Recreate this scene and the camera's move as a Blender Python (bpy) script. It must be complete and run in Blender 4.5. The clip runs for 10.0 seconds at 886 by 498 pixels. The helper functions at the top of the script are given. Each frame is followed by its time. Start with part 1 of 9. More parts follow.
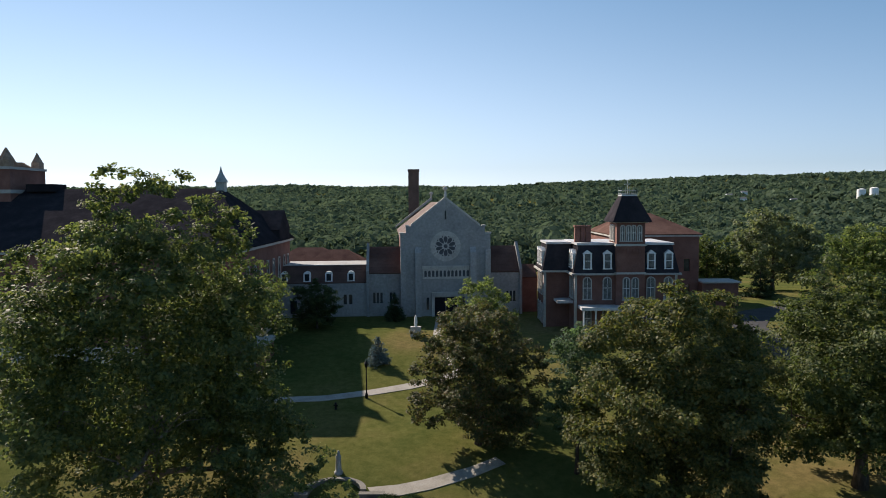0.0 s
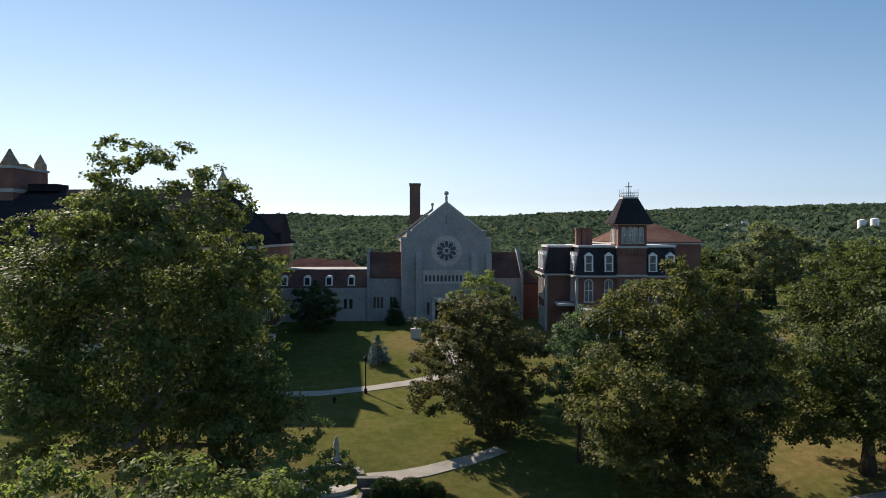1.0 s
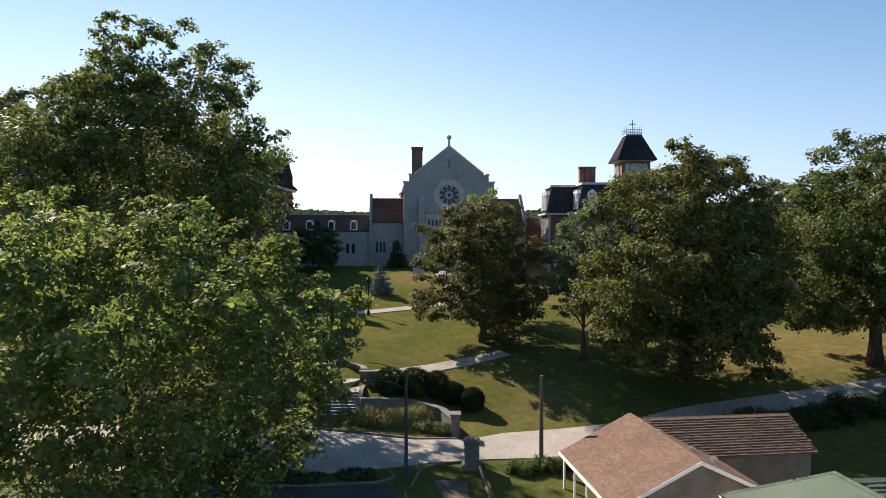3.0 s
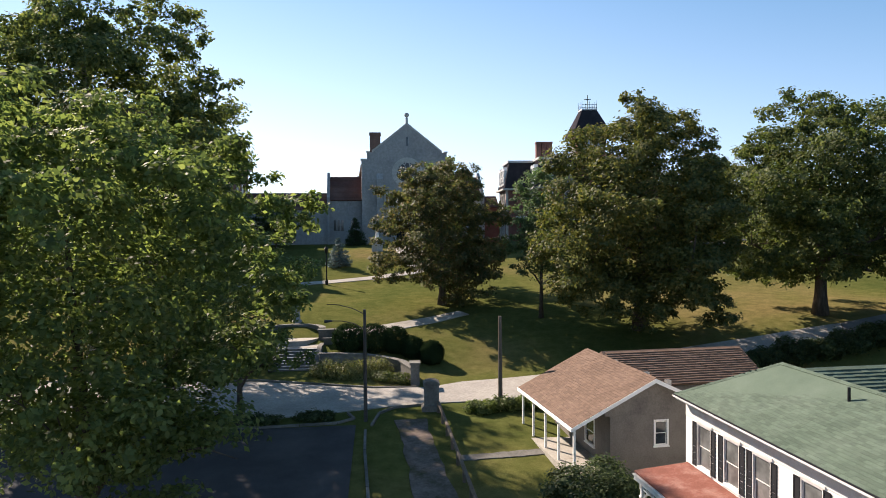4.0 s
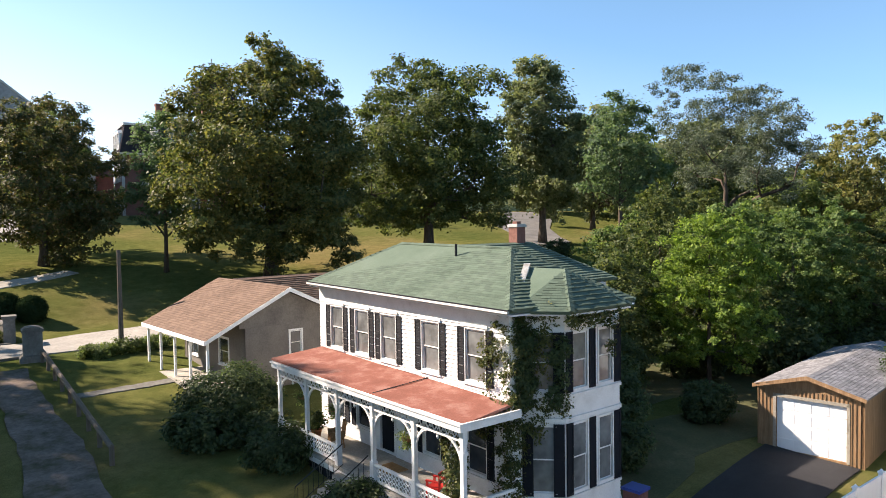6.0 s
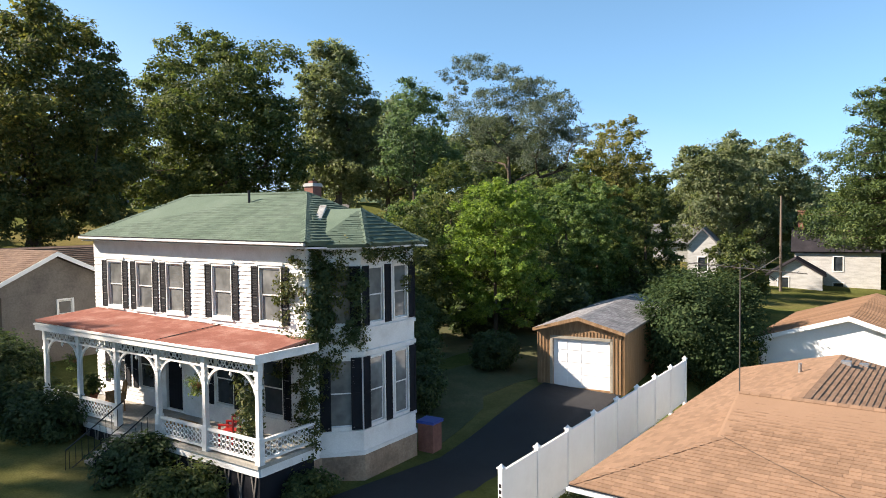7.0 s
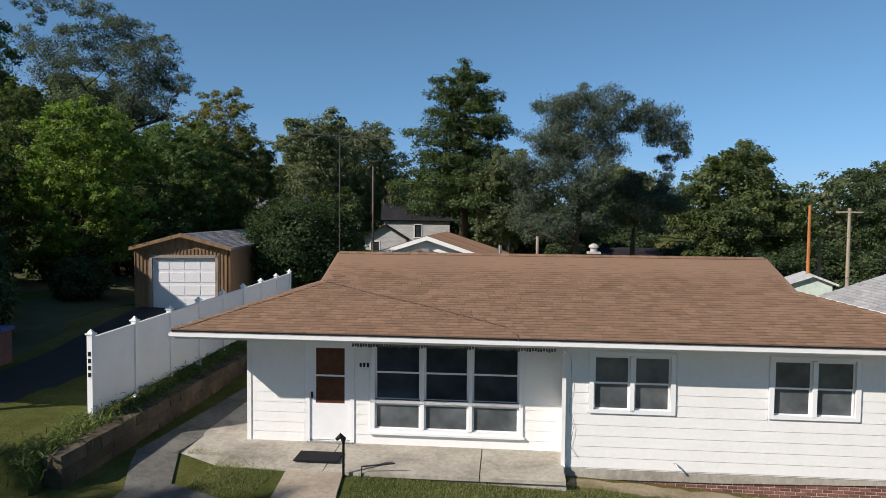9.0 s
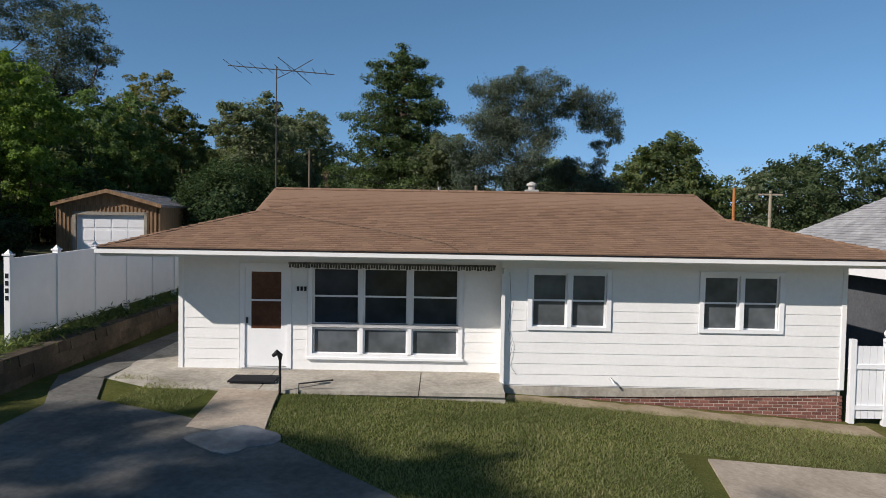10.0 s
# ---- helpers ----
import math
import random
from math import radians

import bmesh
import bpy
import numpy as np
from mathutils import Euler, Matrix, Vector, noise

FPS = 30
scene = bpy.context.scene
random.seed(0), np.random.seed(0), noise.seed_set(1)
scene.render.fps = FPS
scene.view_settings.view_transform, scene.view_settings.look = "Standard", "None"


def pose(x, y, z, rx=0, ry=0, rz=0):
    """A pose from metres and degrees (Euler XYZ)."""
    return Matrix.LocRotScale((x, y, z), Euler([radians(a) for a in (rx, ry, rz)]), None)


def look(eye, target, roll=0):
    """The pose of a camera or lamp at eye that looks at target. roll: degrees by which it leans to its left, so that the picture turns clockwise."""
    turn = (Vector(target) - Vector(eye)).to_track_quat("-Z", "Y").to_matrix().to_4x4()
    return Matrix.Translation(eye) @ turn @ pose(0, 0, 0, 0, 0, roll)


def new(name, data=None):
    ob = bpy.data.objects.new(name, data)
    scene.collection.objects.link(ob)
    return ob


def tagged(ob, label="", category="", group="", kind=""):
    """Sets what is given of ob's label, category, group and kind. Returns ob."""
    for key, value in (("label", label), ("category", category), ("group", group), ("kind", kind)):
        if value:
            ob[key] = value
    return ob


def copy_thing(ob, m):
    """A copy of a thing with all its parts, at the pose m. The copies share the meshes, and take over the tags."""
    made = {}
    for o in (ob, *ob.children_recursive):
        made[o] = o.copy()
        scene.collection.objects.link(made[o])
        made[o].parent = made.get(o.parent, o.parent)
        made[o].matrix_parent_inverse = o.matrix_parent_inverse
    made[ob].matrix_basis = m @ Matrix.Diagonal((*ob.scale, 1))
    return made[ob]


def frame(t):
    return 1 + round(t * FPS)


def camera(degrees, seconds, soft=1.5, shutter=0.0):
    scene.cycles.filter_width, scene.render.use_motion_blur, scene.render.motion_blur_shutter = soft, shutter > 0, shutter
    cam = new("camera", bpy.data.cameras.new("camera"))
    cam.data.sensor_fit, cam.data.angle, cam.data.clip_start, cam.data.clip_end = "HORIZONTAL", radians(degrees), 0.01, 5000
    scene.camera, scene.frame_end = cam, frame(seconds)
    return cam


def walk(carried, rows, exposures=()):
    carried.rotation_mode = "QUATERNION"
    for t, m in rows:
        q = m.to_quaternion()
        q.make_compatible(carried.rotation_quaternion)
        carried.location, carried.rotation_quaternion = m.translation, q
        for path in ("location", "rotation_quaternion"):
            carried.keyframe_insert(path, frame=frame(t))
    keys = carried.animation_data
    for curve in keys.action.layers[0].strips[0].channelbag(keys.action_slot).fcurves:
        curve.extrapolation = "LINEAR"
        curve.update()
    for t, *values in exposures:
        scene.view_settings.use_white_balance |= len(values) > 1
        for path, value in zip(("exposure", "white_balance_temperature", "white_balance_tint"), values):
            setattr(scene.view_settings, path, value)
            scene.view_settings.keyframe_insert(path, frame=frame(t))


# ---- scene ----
cam = camera(65.0, 10.0, soft=0.9)
METRES, EYE, TILT, LEAN, TURN = 1.0, 34.0, -3.94, 0.30, 0.0
ROWS = [
    (0.0, 0.100, 0.025, -0.204, -0.01, 0.05, 0.00),
    (0.5, 0.144, 0.217, -2.605, 0.02, 1.81, -0.17),
    (1.0, 0.120, 0.378, -4.874, 0.06, 2.56, -0.35),
    (1.5, 0.160, 0.600, -7.150, 0.14, 2.53, -0.36),
    (2.0, 0.100, 0.910, -9.760, 0.29, 2.60, -0.39),
    (2.5, 0.007, 1.119, -12.187, 0.32, 2.51, -0.37),
    (3.8, 0.094, 1.340, -17.942, -1.65, 2.38, 0.16),
    (4.0, 0.130, 1.410, -18.523, -3.11, 2.37, 0.37),
    (4.5, 0.150, 1.530, -19.838, -8.61, 2.30, 0.85),
    (5.0, 0.199, 1.728, -21.031, -16.73, 2.13, 1.41),
    (5.2, 0.230, 1.820, -21.450, -19.95, 1.96, 1.78),
    (6.3, -0.105, 2.052, -23.672, -37.87, 1.13, 2.96),
    (6.5, -0.134, 2.044, -24.094, -41.13, 1.00, 3.11),
    (7.0, -0.106, 2.011, -25.102, -49.58, 0.49, 3.48),
    (7.5, -0.039, 2.034, -26.029, -58.18, -0.19, 3.63),
    (8.0, -0.020, 2.081, -26.860, -66.26, -0.77, 3.60),
    (8.5, -0.090, 2.176, -27.772, -75.17, -1.37, 3.57),
    (9.0, -0.132, 2.272, -28.690, -81.33, -1.71, 3.29),
    (9.5, -0.150, 2.363, -29.627, -84.57, -1.86, 3.08),
    (10.0, -0.129, 2.435, -30.493, -86.52, -1.89, 2.95),
]
walk(cam, [(t, pose(0, 0, EYE, TILT, LEAN, TURN) @ pose(METRES * x, METRES * y, METRES * z, 90 + pitch, roll, yaw)) for t, x, y, z, yaw, pitch, roll in ROWS],
     exposures=[(0.0, 0.52, 7250, 17), (2.5, 0.86, 7600, 19), (4.5, 1.2, 7450, 20), (6.5, 1.5, 7600, 18), (7.5, 1.14, 7150, 13), (8.0, 0.84, 7000, 12), (8.5, 0.44, 6800, 13), (10.0, 0.04, 6550, 15)])

# ---- light ----
SUN_EL, SUN_AZ = radians(33.8), radians(-40.0)      # azimuth from +y towards +x
to_sun = Vector((math.sin(SUN_AZ) * math.cos(SUN_EL), math.cos(SUN_AZ) * math.cos(SUN_EL), math.sin(SUN_EL)))
world = bpy.data.worlds.new("sky")
scene.world = world
world.use_nodes = True
wn = world.node_tree.nodes
sky = wn.new("ShaderNodeTexSky")
sky.sky_type = "NISHITA"
sky.sun_disc = False
sky.sun_elevation, sky.sun_rotation = SUN_EL, SUN_AZ % (2 * math.pi)
sky.air_density, sky.dust_density, sky.ozone_density = 0.9, 0.0, 3.2
coord = wn.new("ShaderNodeTexCoord")
split = wn.new("ShaderNodeSeparateXYZ")
low_sky = wn.new("ShaderNodeMapRange")
low_sky.inputs[1].default_value, low_sky.inputs[2].default_value = 0.0, 0.34
low_sky.inputs[3].default_value, low_sky.inputs[4].default_value = 0.0, 0.75
sunward = wn.new("ShaderNodeVectorMath")
sunward.operation = "DOT_PRODUCT"
sunward.inputs[1].default_value = (math.sin(SUN_AZ), math.cos(SUN_AZ), 0)
away = wn.new("ShaderNodeMapRange")
away.inputs[1].default_value, away.inputs[2].default_value = 0.9, -0.5
away.inputs[3].default_value, away.inputs[4].default_value = 0.0, 0.8
deep = wn.new("ShaderNodeMath")
deep.operation, deep.use_clamp = "ADD", True
tint = wn.new("ShaderNodeMixRGB")
tint.inputs[1].default_value = (0.62, 0.81, 1.0, 1)
tint.inputs[2].default_value = (0.19, 0.53, 1.0, 1)
pale = wn.new("ShaderNodeMixRGB")
pale.blend_type = "COLOR"
pale.inputs[0].default_value = 0.74
wl = world.node_tree.links
wl.new(coord.outputs["Generated"], split.inputs[0])
wl.new(split.outputs[2], low_sky.inputs[0])
wl.new(coord.outputs["Generated"], sunward.inputs[0])
wl.new(sunward.outputs["Value"], away.inputs[0])
wl.new(low_sky.outputs[0], deep.inputs[0])
wl.new(away.outputs[0], deep.inputs[1])
wl.new(deep.outputs[0], tint.inputs[0])
wl.new(tint.outputs[0], pale.inputs[2])
wl.new(sky.outputs[0], pale.inputs[1])
wl.new(pale.outputs[0], wn["Background"].inputs[0])
wn["Background"].inputs[1].default_value = 0.09
sun = new("sun", bpy.data.lights.new("sun", "SUN"))
sun.data.energy, sun.data.angle, sun.data.color = 5.0, radians(0.55), (1.0, 0.94, 0.85)
sun.matrix_world = look(to_sun * 100, (0, 0, 0))


# ---- mesh helpers ----
class Geo:
    """A list of corners and faces that grows by simple solids."""

    def __init__(self):
        self.v, self.f = [], []

    def add(self, vs, fs):
        n = len(self.v)
        self.v += [tuple(p) for p in vs]
        self.f += [tuple(n + i for i in q) for q in fs]
        return self

    def box(self, x0, x1, y0, y1, z0, z1):
        x0, x1, y0, y1, z0, z1 = min(x0, x1), max(x0, x1), min(y0, y1), max(y0, y1), min(z0, z1), max(z0, z1)
        return self.add([(x0, y0, z0), (x1, y0, z0), (x1, y1, z0), (x0, y1, z0), (x0, y0, z1), (x1, y0, z1), (x1, y1, z1), (x0, y1, z1)],
                        [(3, 2, 1, 0), (4, 5, 6, 7), (0, 1, 5, 4), (1, 2, 6, 5), (2, 3, 7, 6), (3, 0, 4, 7)])

    def slab(self, pts, d):
        """A flat polygon given thickness along the vector d."""
        n, d = len(pts), Vector(d)
        low = [Vector(p) + d for p in pts]
        nrm = (Vector(pts[1]) - Vector(pts[0])).cross(Vector(pts[2]) - Vector(pts[1]))
        pts, low = (list(map(Vector, pts)), low) if nrm.dot(d) < 0 else (low, list(map(Vector, pts)))
        return self.add(pts + low, [tuple(range(n)), tuple(range(2 * n - 1, n - 1, -1))] + [(i, n + i, n + (i + 1) % n, (i + 1) % n) for i in range(n)])

    def tube(self, path, radii, sides=8):
        path = [Vector(p) for p in path]
        if not isinstance(radii, (list, tuple)):
            radii = [radii] * len(path)
        vs, fs = [], []
        for i, p in enumerate(path):
            d = (path[min(i + 1, len(path) - 1)] - path[max(i - 1, 0)]).normalized()
            a = d.orthogonal().normalized() if abs(d.z) > 0.98 else d.cross(Vector((0, 0, 1))).normalized()
            b = d.cross(a)
            vs += [p + (a * math.cos(2 * math.pi * k / sides) + b * math.sin(2 * math.pi * k / sides)) * radii[i] for k in range(sides)]
        for i in range(len(path) - 1):
            for k in range(sides):
                k2 = (k + 1) % sides
                fs.append((i * sides + k, i * sides + k2, (i + 1) * sides + k2, (i + 1) * sides + k))
        fs += [tuple(range(sides - 1, -1, -1)), tuple(range((len(path) - 1) * sides, len(path) * sides))]
        return self.add(vs, fs)

    def ring(self, u0, u1, z0, z1, t, y0, y1, tz=None):
        """A picture frame of width t (t at the sides, tz above and below)."""
        tz = t if tz is None else tz
        o = [(u0, z0), (u1, z0), (u1, z1), (u0, z1)]
        i = [(u0 + t, z0 + tz), (u1 - t, z0 + tz), (u1 - t, z1 - tz), (u0 + t, z1 - tz)]
        vs = [(p[0], y, p[1]) for y in (y0, y1) for p in o + i]
        fs = []
        for k in range(4):
            j = (k + 1) % 4
            fs += [(k, j, 4 + j, 4 + k), (8 + j, 8 + k, 12 + k, 12 + j), (j, k, 8 + k, 8 + j), (4 + k, 4 + j, 12 + j, 12 + k)]
        return self.add(vs, fs)

    def lathe(self, cx, cy, prof, sides=16, a0=0.0):
        """prof: (radius, z) from the bottom up."""
        vs = [(cx + r * math.cos(a0 + 2 * math.pi * k / sides), cy + r * math.sin(a0 + 2 * math.pi * k / sides), z) for r, z in prof for k in range(sides)]
        fs = [(i * sides + k, i * sides + (k + 1) % sides, (i + 1) * sides + (k + 1) % sides, (i + 1) * sides + k) for i in range(len(prof) - 1) for k in range(sides)]
        fs += [tuple(range(sides - 1, -1, -1)), tuple(range((len(prof) - 1) * sides, len(prof) * sides))]
        return self.add(vs, fs)

    def data(self, name, smooth=False):
        me = bpy.data.meshes.new(name)
        me.from_pydata(self.v, [], self.f)
        if smooth:
            me.shade_smooth()
        me.update()
        return me


def thing(name, m, label, category, group="", kind=""):
    ob = new(name)
    ob.empty_display_size = 0.3
    ob.matrix_basis = m
    return tagged(ob, label, category, group, kind)


def part(name, geo, material, parent=None, label="", m=None, smooth=False, kind=""):
    me = geo.data(name, smooth) if isinstance(geo, Geo) else geo
    if material and not me.materials:
        me.materials.append(material)
    ob = new(name, me)
    ob.parent = parent
    if m is not None:
        ob.matrix_basis = m
    return tagged(ob, label, kind=kind)


def solo(name, geo, material, label, category, group="", kind="", m=None, smooth=False):
    ob = part(name, geo, material, None, "", m, smooth)
    return tagged(ob, label, category, group, kind)


# ---- materials ----
def shader(name):
    m = bpy.data.materials.new(name)
    m.use_nodes = True
    n = m.node_tree.nodes
    return m, n, m.node_tree.links, n["Principled BSDF"]


def node(n, kind, **kw):
    x = n.new(kind)
    for k, v in kw.items():
        x.inputs[k].default_value = v
    return x


def ramp(n, l, fac, stops):
    r = n.new("ShaderNodeValToRGB")
    e = r.color_ramp.elements
    while len(e) < len(stops):
        e.new(0.5)
    for i, (p, c) in enumerate(stops):
        e[i].position, e[i].color = p, (*c, 1)
    l.new(fac, r.inputs[0])
    return r.outputs[0]


def mixed(n, l, fac, a, b, blend="MIX"):
    x = n.new("ShaderNodeMix")
    x.data_type, x.blend_type = "RGBA", blend
    for s, v in ((x.inputs[0], fac), (x.inputs[6], a), (x.inputs[7], b)):
        if isinstance(v, (int, float)):
            s.default_value = v
        elif isinstance(v, tuple):
            s.default_value = (*v, 1)
        else:
            l.new(v, s)
    return x.outputs[2]


def noise_fac(n, l, scale, detail=4, rough=0.6, stretch=None):
    tc = n.new("ShaderNodeTexCoord")
    t = node(n, "ShaderNodeTexNoise", Scale=scale, Detail=detail, Roughness=rough)
    if stretch:
        mp = n.new("ShaderNodeMapping")
        mp.inputs["Scale"].default_value = stretch
        l.new(tc.outputs["Object"], mp.inputs[0])
        l.new(mp.outputs[0], t.inputs["Vector"])
    else:
        l.new(tc.outputs["Object"], t.inputs["Vector"])
    return t.outputs[0]


def surface(name, base, dark=None, light=None, rough=0.8, metal=0.0, big=0.6, fine=14.0, bump=0.2, bump_scale=40.0, island=0.0, stretch=None, gloss_var=0.1, grime=0.28, sheen=None):
    """Two scales of colour change, fine relief; island: how far loose pieces differ in tone."""
    m, n, l, p = shader(name)
    dark = dark or tuple(c * 0.7 for c in base)
    light = light or tuple(min(1, c * 1.18) for c in base)
    f1 = noise_fac(n, l, big, 5, 0.65, stretch)
    c = ramp(n, l, f1, [(0.3, dark), (0.5, base), (0.72, light)])
    f2 = noise_fac(n, l, fine, 6, 0.7, stretch)
    g = ramp(n, l, f2, [(0.3, (1 - grime,) * 3), (0.65, (1 + grime * 0.28,) * 3)])
    c = mixed(n, l, 1.0, c, g, "MULTIPLY")
    if island:
        ge = n.new("ShaderNodeNewGeometry")
        oi = n.new("ShaderNodeObjectInfo")
        ad = n.new("ShaderNodeMath")
        ad.operation = "ADD"
        fr = n.new("ShaderNodeMath")
        fr.operation = "FRACT"
        l.new(ge.outputs["Random Per Island"], ad.inputs[0])
        l.new(oi.outputs["Random"], ad.inputs[1])
        l.new(ad.outputs[0], fr.inputs[0])
        r = ramp(n, l, fr.outputs[0], [(0.0, (1 - island,) * 3), (0.5, (1, 1, 1)), (1.0, (1 + island,) * 3)])
        c = mixed(n, l, 1.0, c, r, "MULTIPLY")
    l.new(c, p.inputs["Base Color"])
    p.inputs["Metallic"].default_value = metal
    p.inputs["Specular IOR Level"].default_value = sheen if sheen is not None else 0.5 if rough < 0.7 else 0.22
    rr = n.new("ShaderNodeMapRange")
    rr.inputs[3].default_value, rr.inputs[4].default_value = max(0.02, rough - gloss_var), min(1, rough + gloss_var)
    l.new(f2, rr.inputs[0])
    l.new(rr.outputs[0], p.inputs["Roughness"])
    if bump:
        b = node(n, "ShaderNodeBump", Strength=bump, Distance=0.02)
        l.new(noise_fac(n, l, bump_scale, 5, 0.6, stretch), b.inputs["Height"])
        l.new(b.outputs[0], p.inputs["Normal"])
    return m


def foliage(name, shades, through_=0.4, rough=0.6, glow=(1.4, 1.45, 0.85), drift=0.35):
    """Leaves: tone changes from leaf to leaf and over the crown, light comes through them."""
    m, n, l, p = shader(name)
    ge = n.new("ShaderNodeNewGeometry")
    shades = [(r * 0.92, g, b * 1.22) for r, g, b in shades]
    a = ramp(n, l, ge.outputs["Random Per Island"], [(i / (len(shades) - 1), c) for i, c in enumerate(shades)])
    tone = ramp(n, l, noise_fac(n, l, drift, 4), [(0.3, (0.62, 0.66, 0.6)), (0.7, (1.25, 1.2, 1.1))])
    c = mixed(n, l, 1.0, a, tone, "MULTIPLY")
    l.new(c, p.inputs["Base Color"])
    p.inputs["Roughness"].default_value = rough
    p.inputs["Specular IOR Level"].default_value = 0.0 if rough > 0.9 else 0.2
    t = n.new("ShaderNodeBsdfTranslucent")
    bright = mixed(n, l, 1.0, c, glow, "MULTIPLY")
    l.new(bright, t.inputs[0])
    s = n.new("ShaderNodeMixShader")
    s.inputs[0].default_value = through_
    l.new(p.outputs[0], s.inputs[1])
    l.new(t.outputs[0], s.inputs[2])
    l.new(s.outputs[0], n["Material Output"].inputs[0])
    return m


def glass_pane(name, tint=(0.02, 0.025, 0.03)):
    """Window glass in front of a dark room."""
    m, n, l, p = shader(name)
    f = noise_fac(n, l, 1.3, 3)
    l.new(ramp(n, l, f, [(0.35, tint), (0.7, tuple(c * 2.2 for c in tint))]), p.inputs["Base Color"])
    p.inputs["Roughness"].default_value = 0.06
    p.inputs["Specular IOR Level"].default_value = 0.6
    b = node(n, "ShaderNodeBump", Strength=0.03, Distance=0.02)
    l.new(noise_fac(n, l, 2.0, 2), b.inputs["Height"])
    l.new(b.outputs[0], p.inputs["Normal"])
    return m


M_WHITE = surface("white_paint", (0.8, 0.8, 0.785), (0.76, 0.76, 0.74), (0.82, 0.82, 0.805), 0.55, big=0.8, fine=9, bump=0.04, grime=0.05)
M_WHITE_OLD = surface("weathered_white_paint", (0.7, 0.695, 0.68), (0.58, 0.565, 0.54), (0.75, 0.745, 0.73), 0.65, big=1.4, fine=20, bump=0.12, grime=0.12)
M_VINYL = surface("white_vinyl", (0.8, 0.81, 0.82), (0.75, 0.76, 0.77), (0.83, 0.84, 0.85), 0.4, big=0.5, fine=3, bump=0.02, grime=0.04)
M_BLACK = surface("black_painted_wood", (0.011, 0.012, 0.016), rough=0.85, big=2, fine=20, bump=0.1)
M_IRON = surface("black_iron", (0.02, 0.02, 0.022), rough=0.45, metal=0.6, big=2, fine=25)
M_GLASS = glass_pane("dark_window_glass")
M_GLASS_MID = glass_pane("grey_window_glass", (0.062, 0.07, 0.076))
M_GLASS_PALE = glass_pane("curtained_window_glass", (0.095, 0.1, 0.1))
M_SHINGLE_TAN = surface("tan_asphalt_shingle", (0.246, 0.153, 0.1), (0.231, 0.143, 0.093), (0.262, 0.165, 0.109), 0.92, big=0.5, fine=70, bump=0.4, bump_scale=120, island=0.15, grime=0.14)
M_SHINGLE_GREEN = surface("green_asphalt_shingle", (0.092, 0.132, 0.098), (0.075, 0.112, 0.082), (0.112, 0.152, 0.118), 0.85, big=0.5, fine=50, bump=0.4, bump_scale=110, island=0.16)
M_SHINGLE_GREY = surface("grey_asphalt_shingle", (0.2, 0.2, 0.21), (0.14, 0.14, 0.15), (0.27, 0.27, 0.28), 0.85, big=1.0, fine=50, bump=0.4, island=0.25)
M_SHINGLE_PALE = surface("pale_grey_asphalt_shingle", (0.34, 0.34, 0.345), (0.28, 0.28, 0.285), (0.41, 0.41, 0.41), 0.88, big=0.8, fine=40, bump=0.35, island=0.14)
M_SHINGLE_DARK = surface("dark_slate", (0.035, 0.033, 0.038), (0.025, 0.024, 0.028), (0.055, 0.05, 0.056), 1.0, big=0.4, fine=20, bump=0.3, island=0.2, sheen=0.0)
M_ROOF_RED = surface("red_rolled_roofing", (0.25, 0.1, 0.076), (0.2, 0.08, 0.06), (0.36, 0.2, 0.165), 0.88, big=1.1, fine=18, bump=0.3, sheen=0.1)
M_TILE_RED = surface("dull_red_roof_tile", (0.14, 0.085, 0.072), (0.1, 0.06, 0.052), (0.185, 0.115, 0.095), 0.95, big=0.3, fine=12, bump=0.4, sheen=0.0)
M_BRICK = surface("red_brick", (0.22, 0.095, 0.072), (0.155, 0.068, 0.054), (0.3, 0.16, 0.12), 0.85, big=1.5, fine=30, bump=0.3, island=0.3)
M_BRICK_FAR = surface("old_red_brick_wall", (0.21, 0.1, 0.08), (0.16, 0.075, 0.06), (0.27, 0.135, 0.108), 0.88, big=0.35, fine=7, bump=0.4, bump_scale=16)
M_MORTAR = surface("mortar", (0.55, 0.5, 0.43), rough=0.9, big=3, fine=40, bump=0.3)
M_STONE = surface("grey_limestone", (0.33, 0.335, 0.33), (0.26, 0.265, 0.265), (0.4, 0.4, 0.39), 0.85, big=0.25, fine=2.2, bump=0.35, bump_scale=9, island=0.12)
M_STONE_PALE = surface("pale_cut_stone", (0.45, 0.44, 0.41), (0.36, 0.35, 0.33), (0.52, 0.51, 0.48), 0.8, big=0.6, fine=6, bump=0.2, island=0.1)
M_STONE_BROWN = surface("brown_fieldstone", (0.26, 0.19, 0.14), (0.16, 0.115, 0.085), (0.36, 0.28, 0.21), 0.9, big=1.2, fine=12, bump=0.5, bump_scale=20, island=0.3)
M_CONCRETE = surface("weathered_concrete", (0.36, 0.34, 0.30), (0.27, 0.255, 0.225), (0.43, 0.41, 0.37), 0.88, big=0.7, fine=12, bump=0.25, island=0.08)
M_ROAD = surface("pale_concrete_road", (0.38, 0.36, 0.33), (0.30, 0.285, 0.26), (0.45, 0.43, 0.39), 0.95, big=0.35, fine=6, bump=0.2, island=0.06, sheen=0.05)
M_SLAB = surface("stained_slab", (0.4, 0.37, 0.315), (0.24, 0.22, 0.185), (0.5, 0.465, 0.4), 0.9, big=0.8, fine=9, bump=0.25)
M_CONCRETE_TAN = surface("tan_stained_concrete", (0.42, 0.35, 0.275), (0.33, 0.275, 0.21), (0.5, 0.43, 0.34), 0.9, big=0.6, fine=10, bump=0.25)
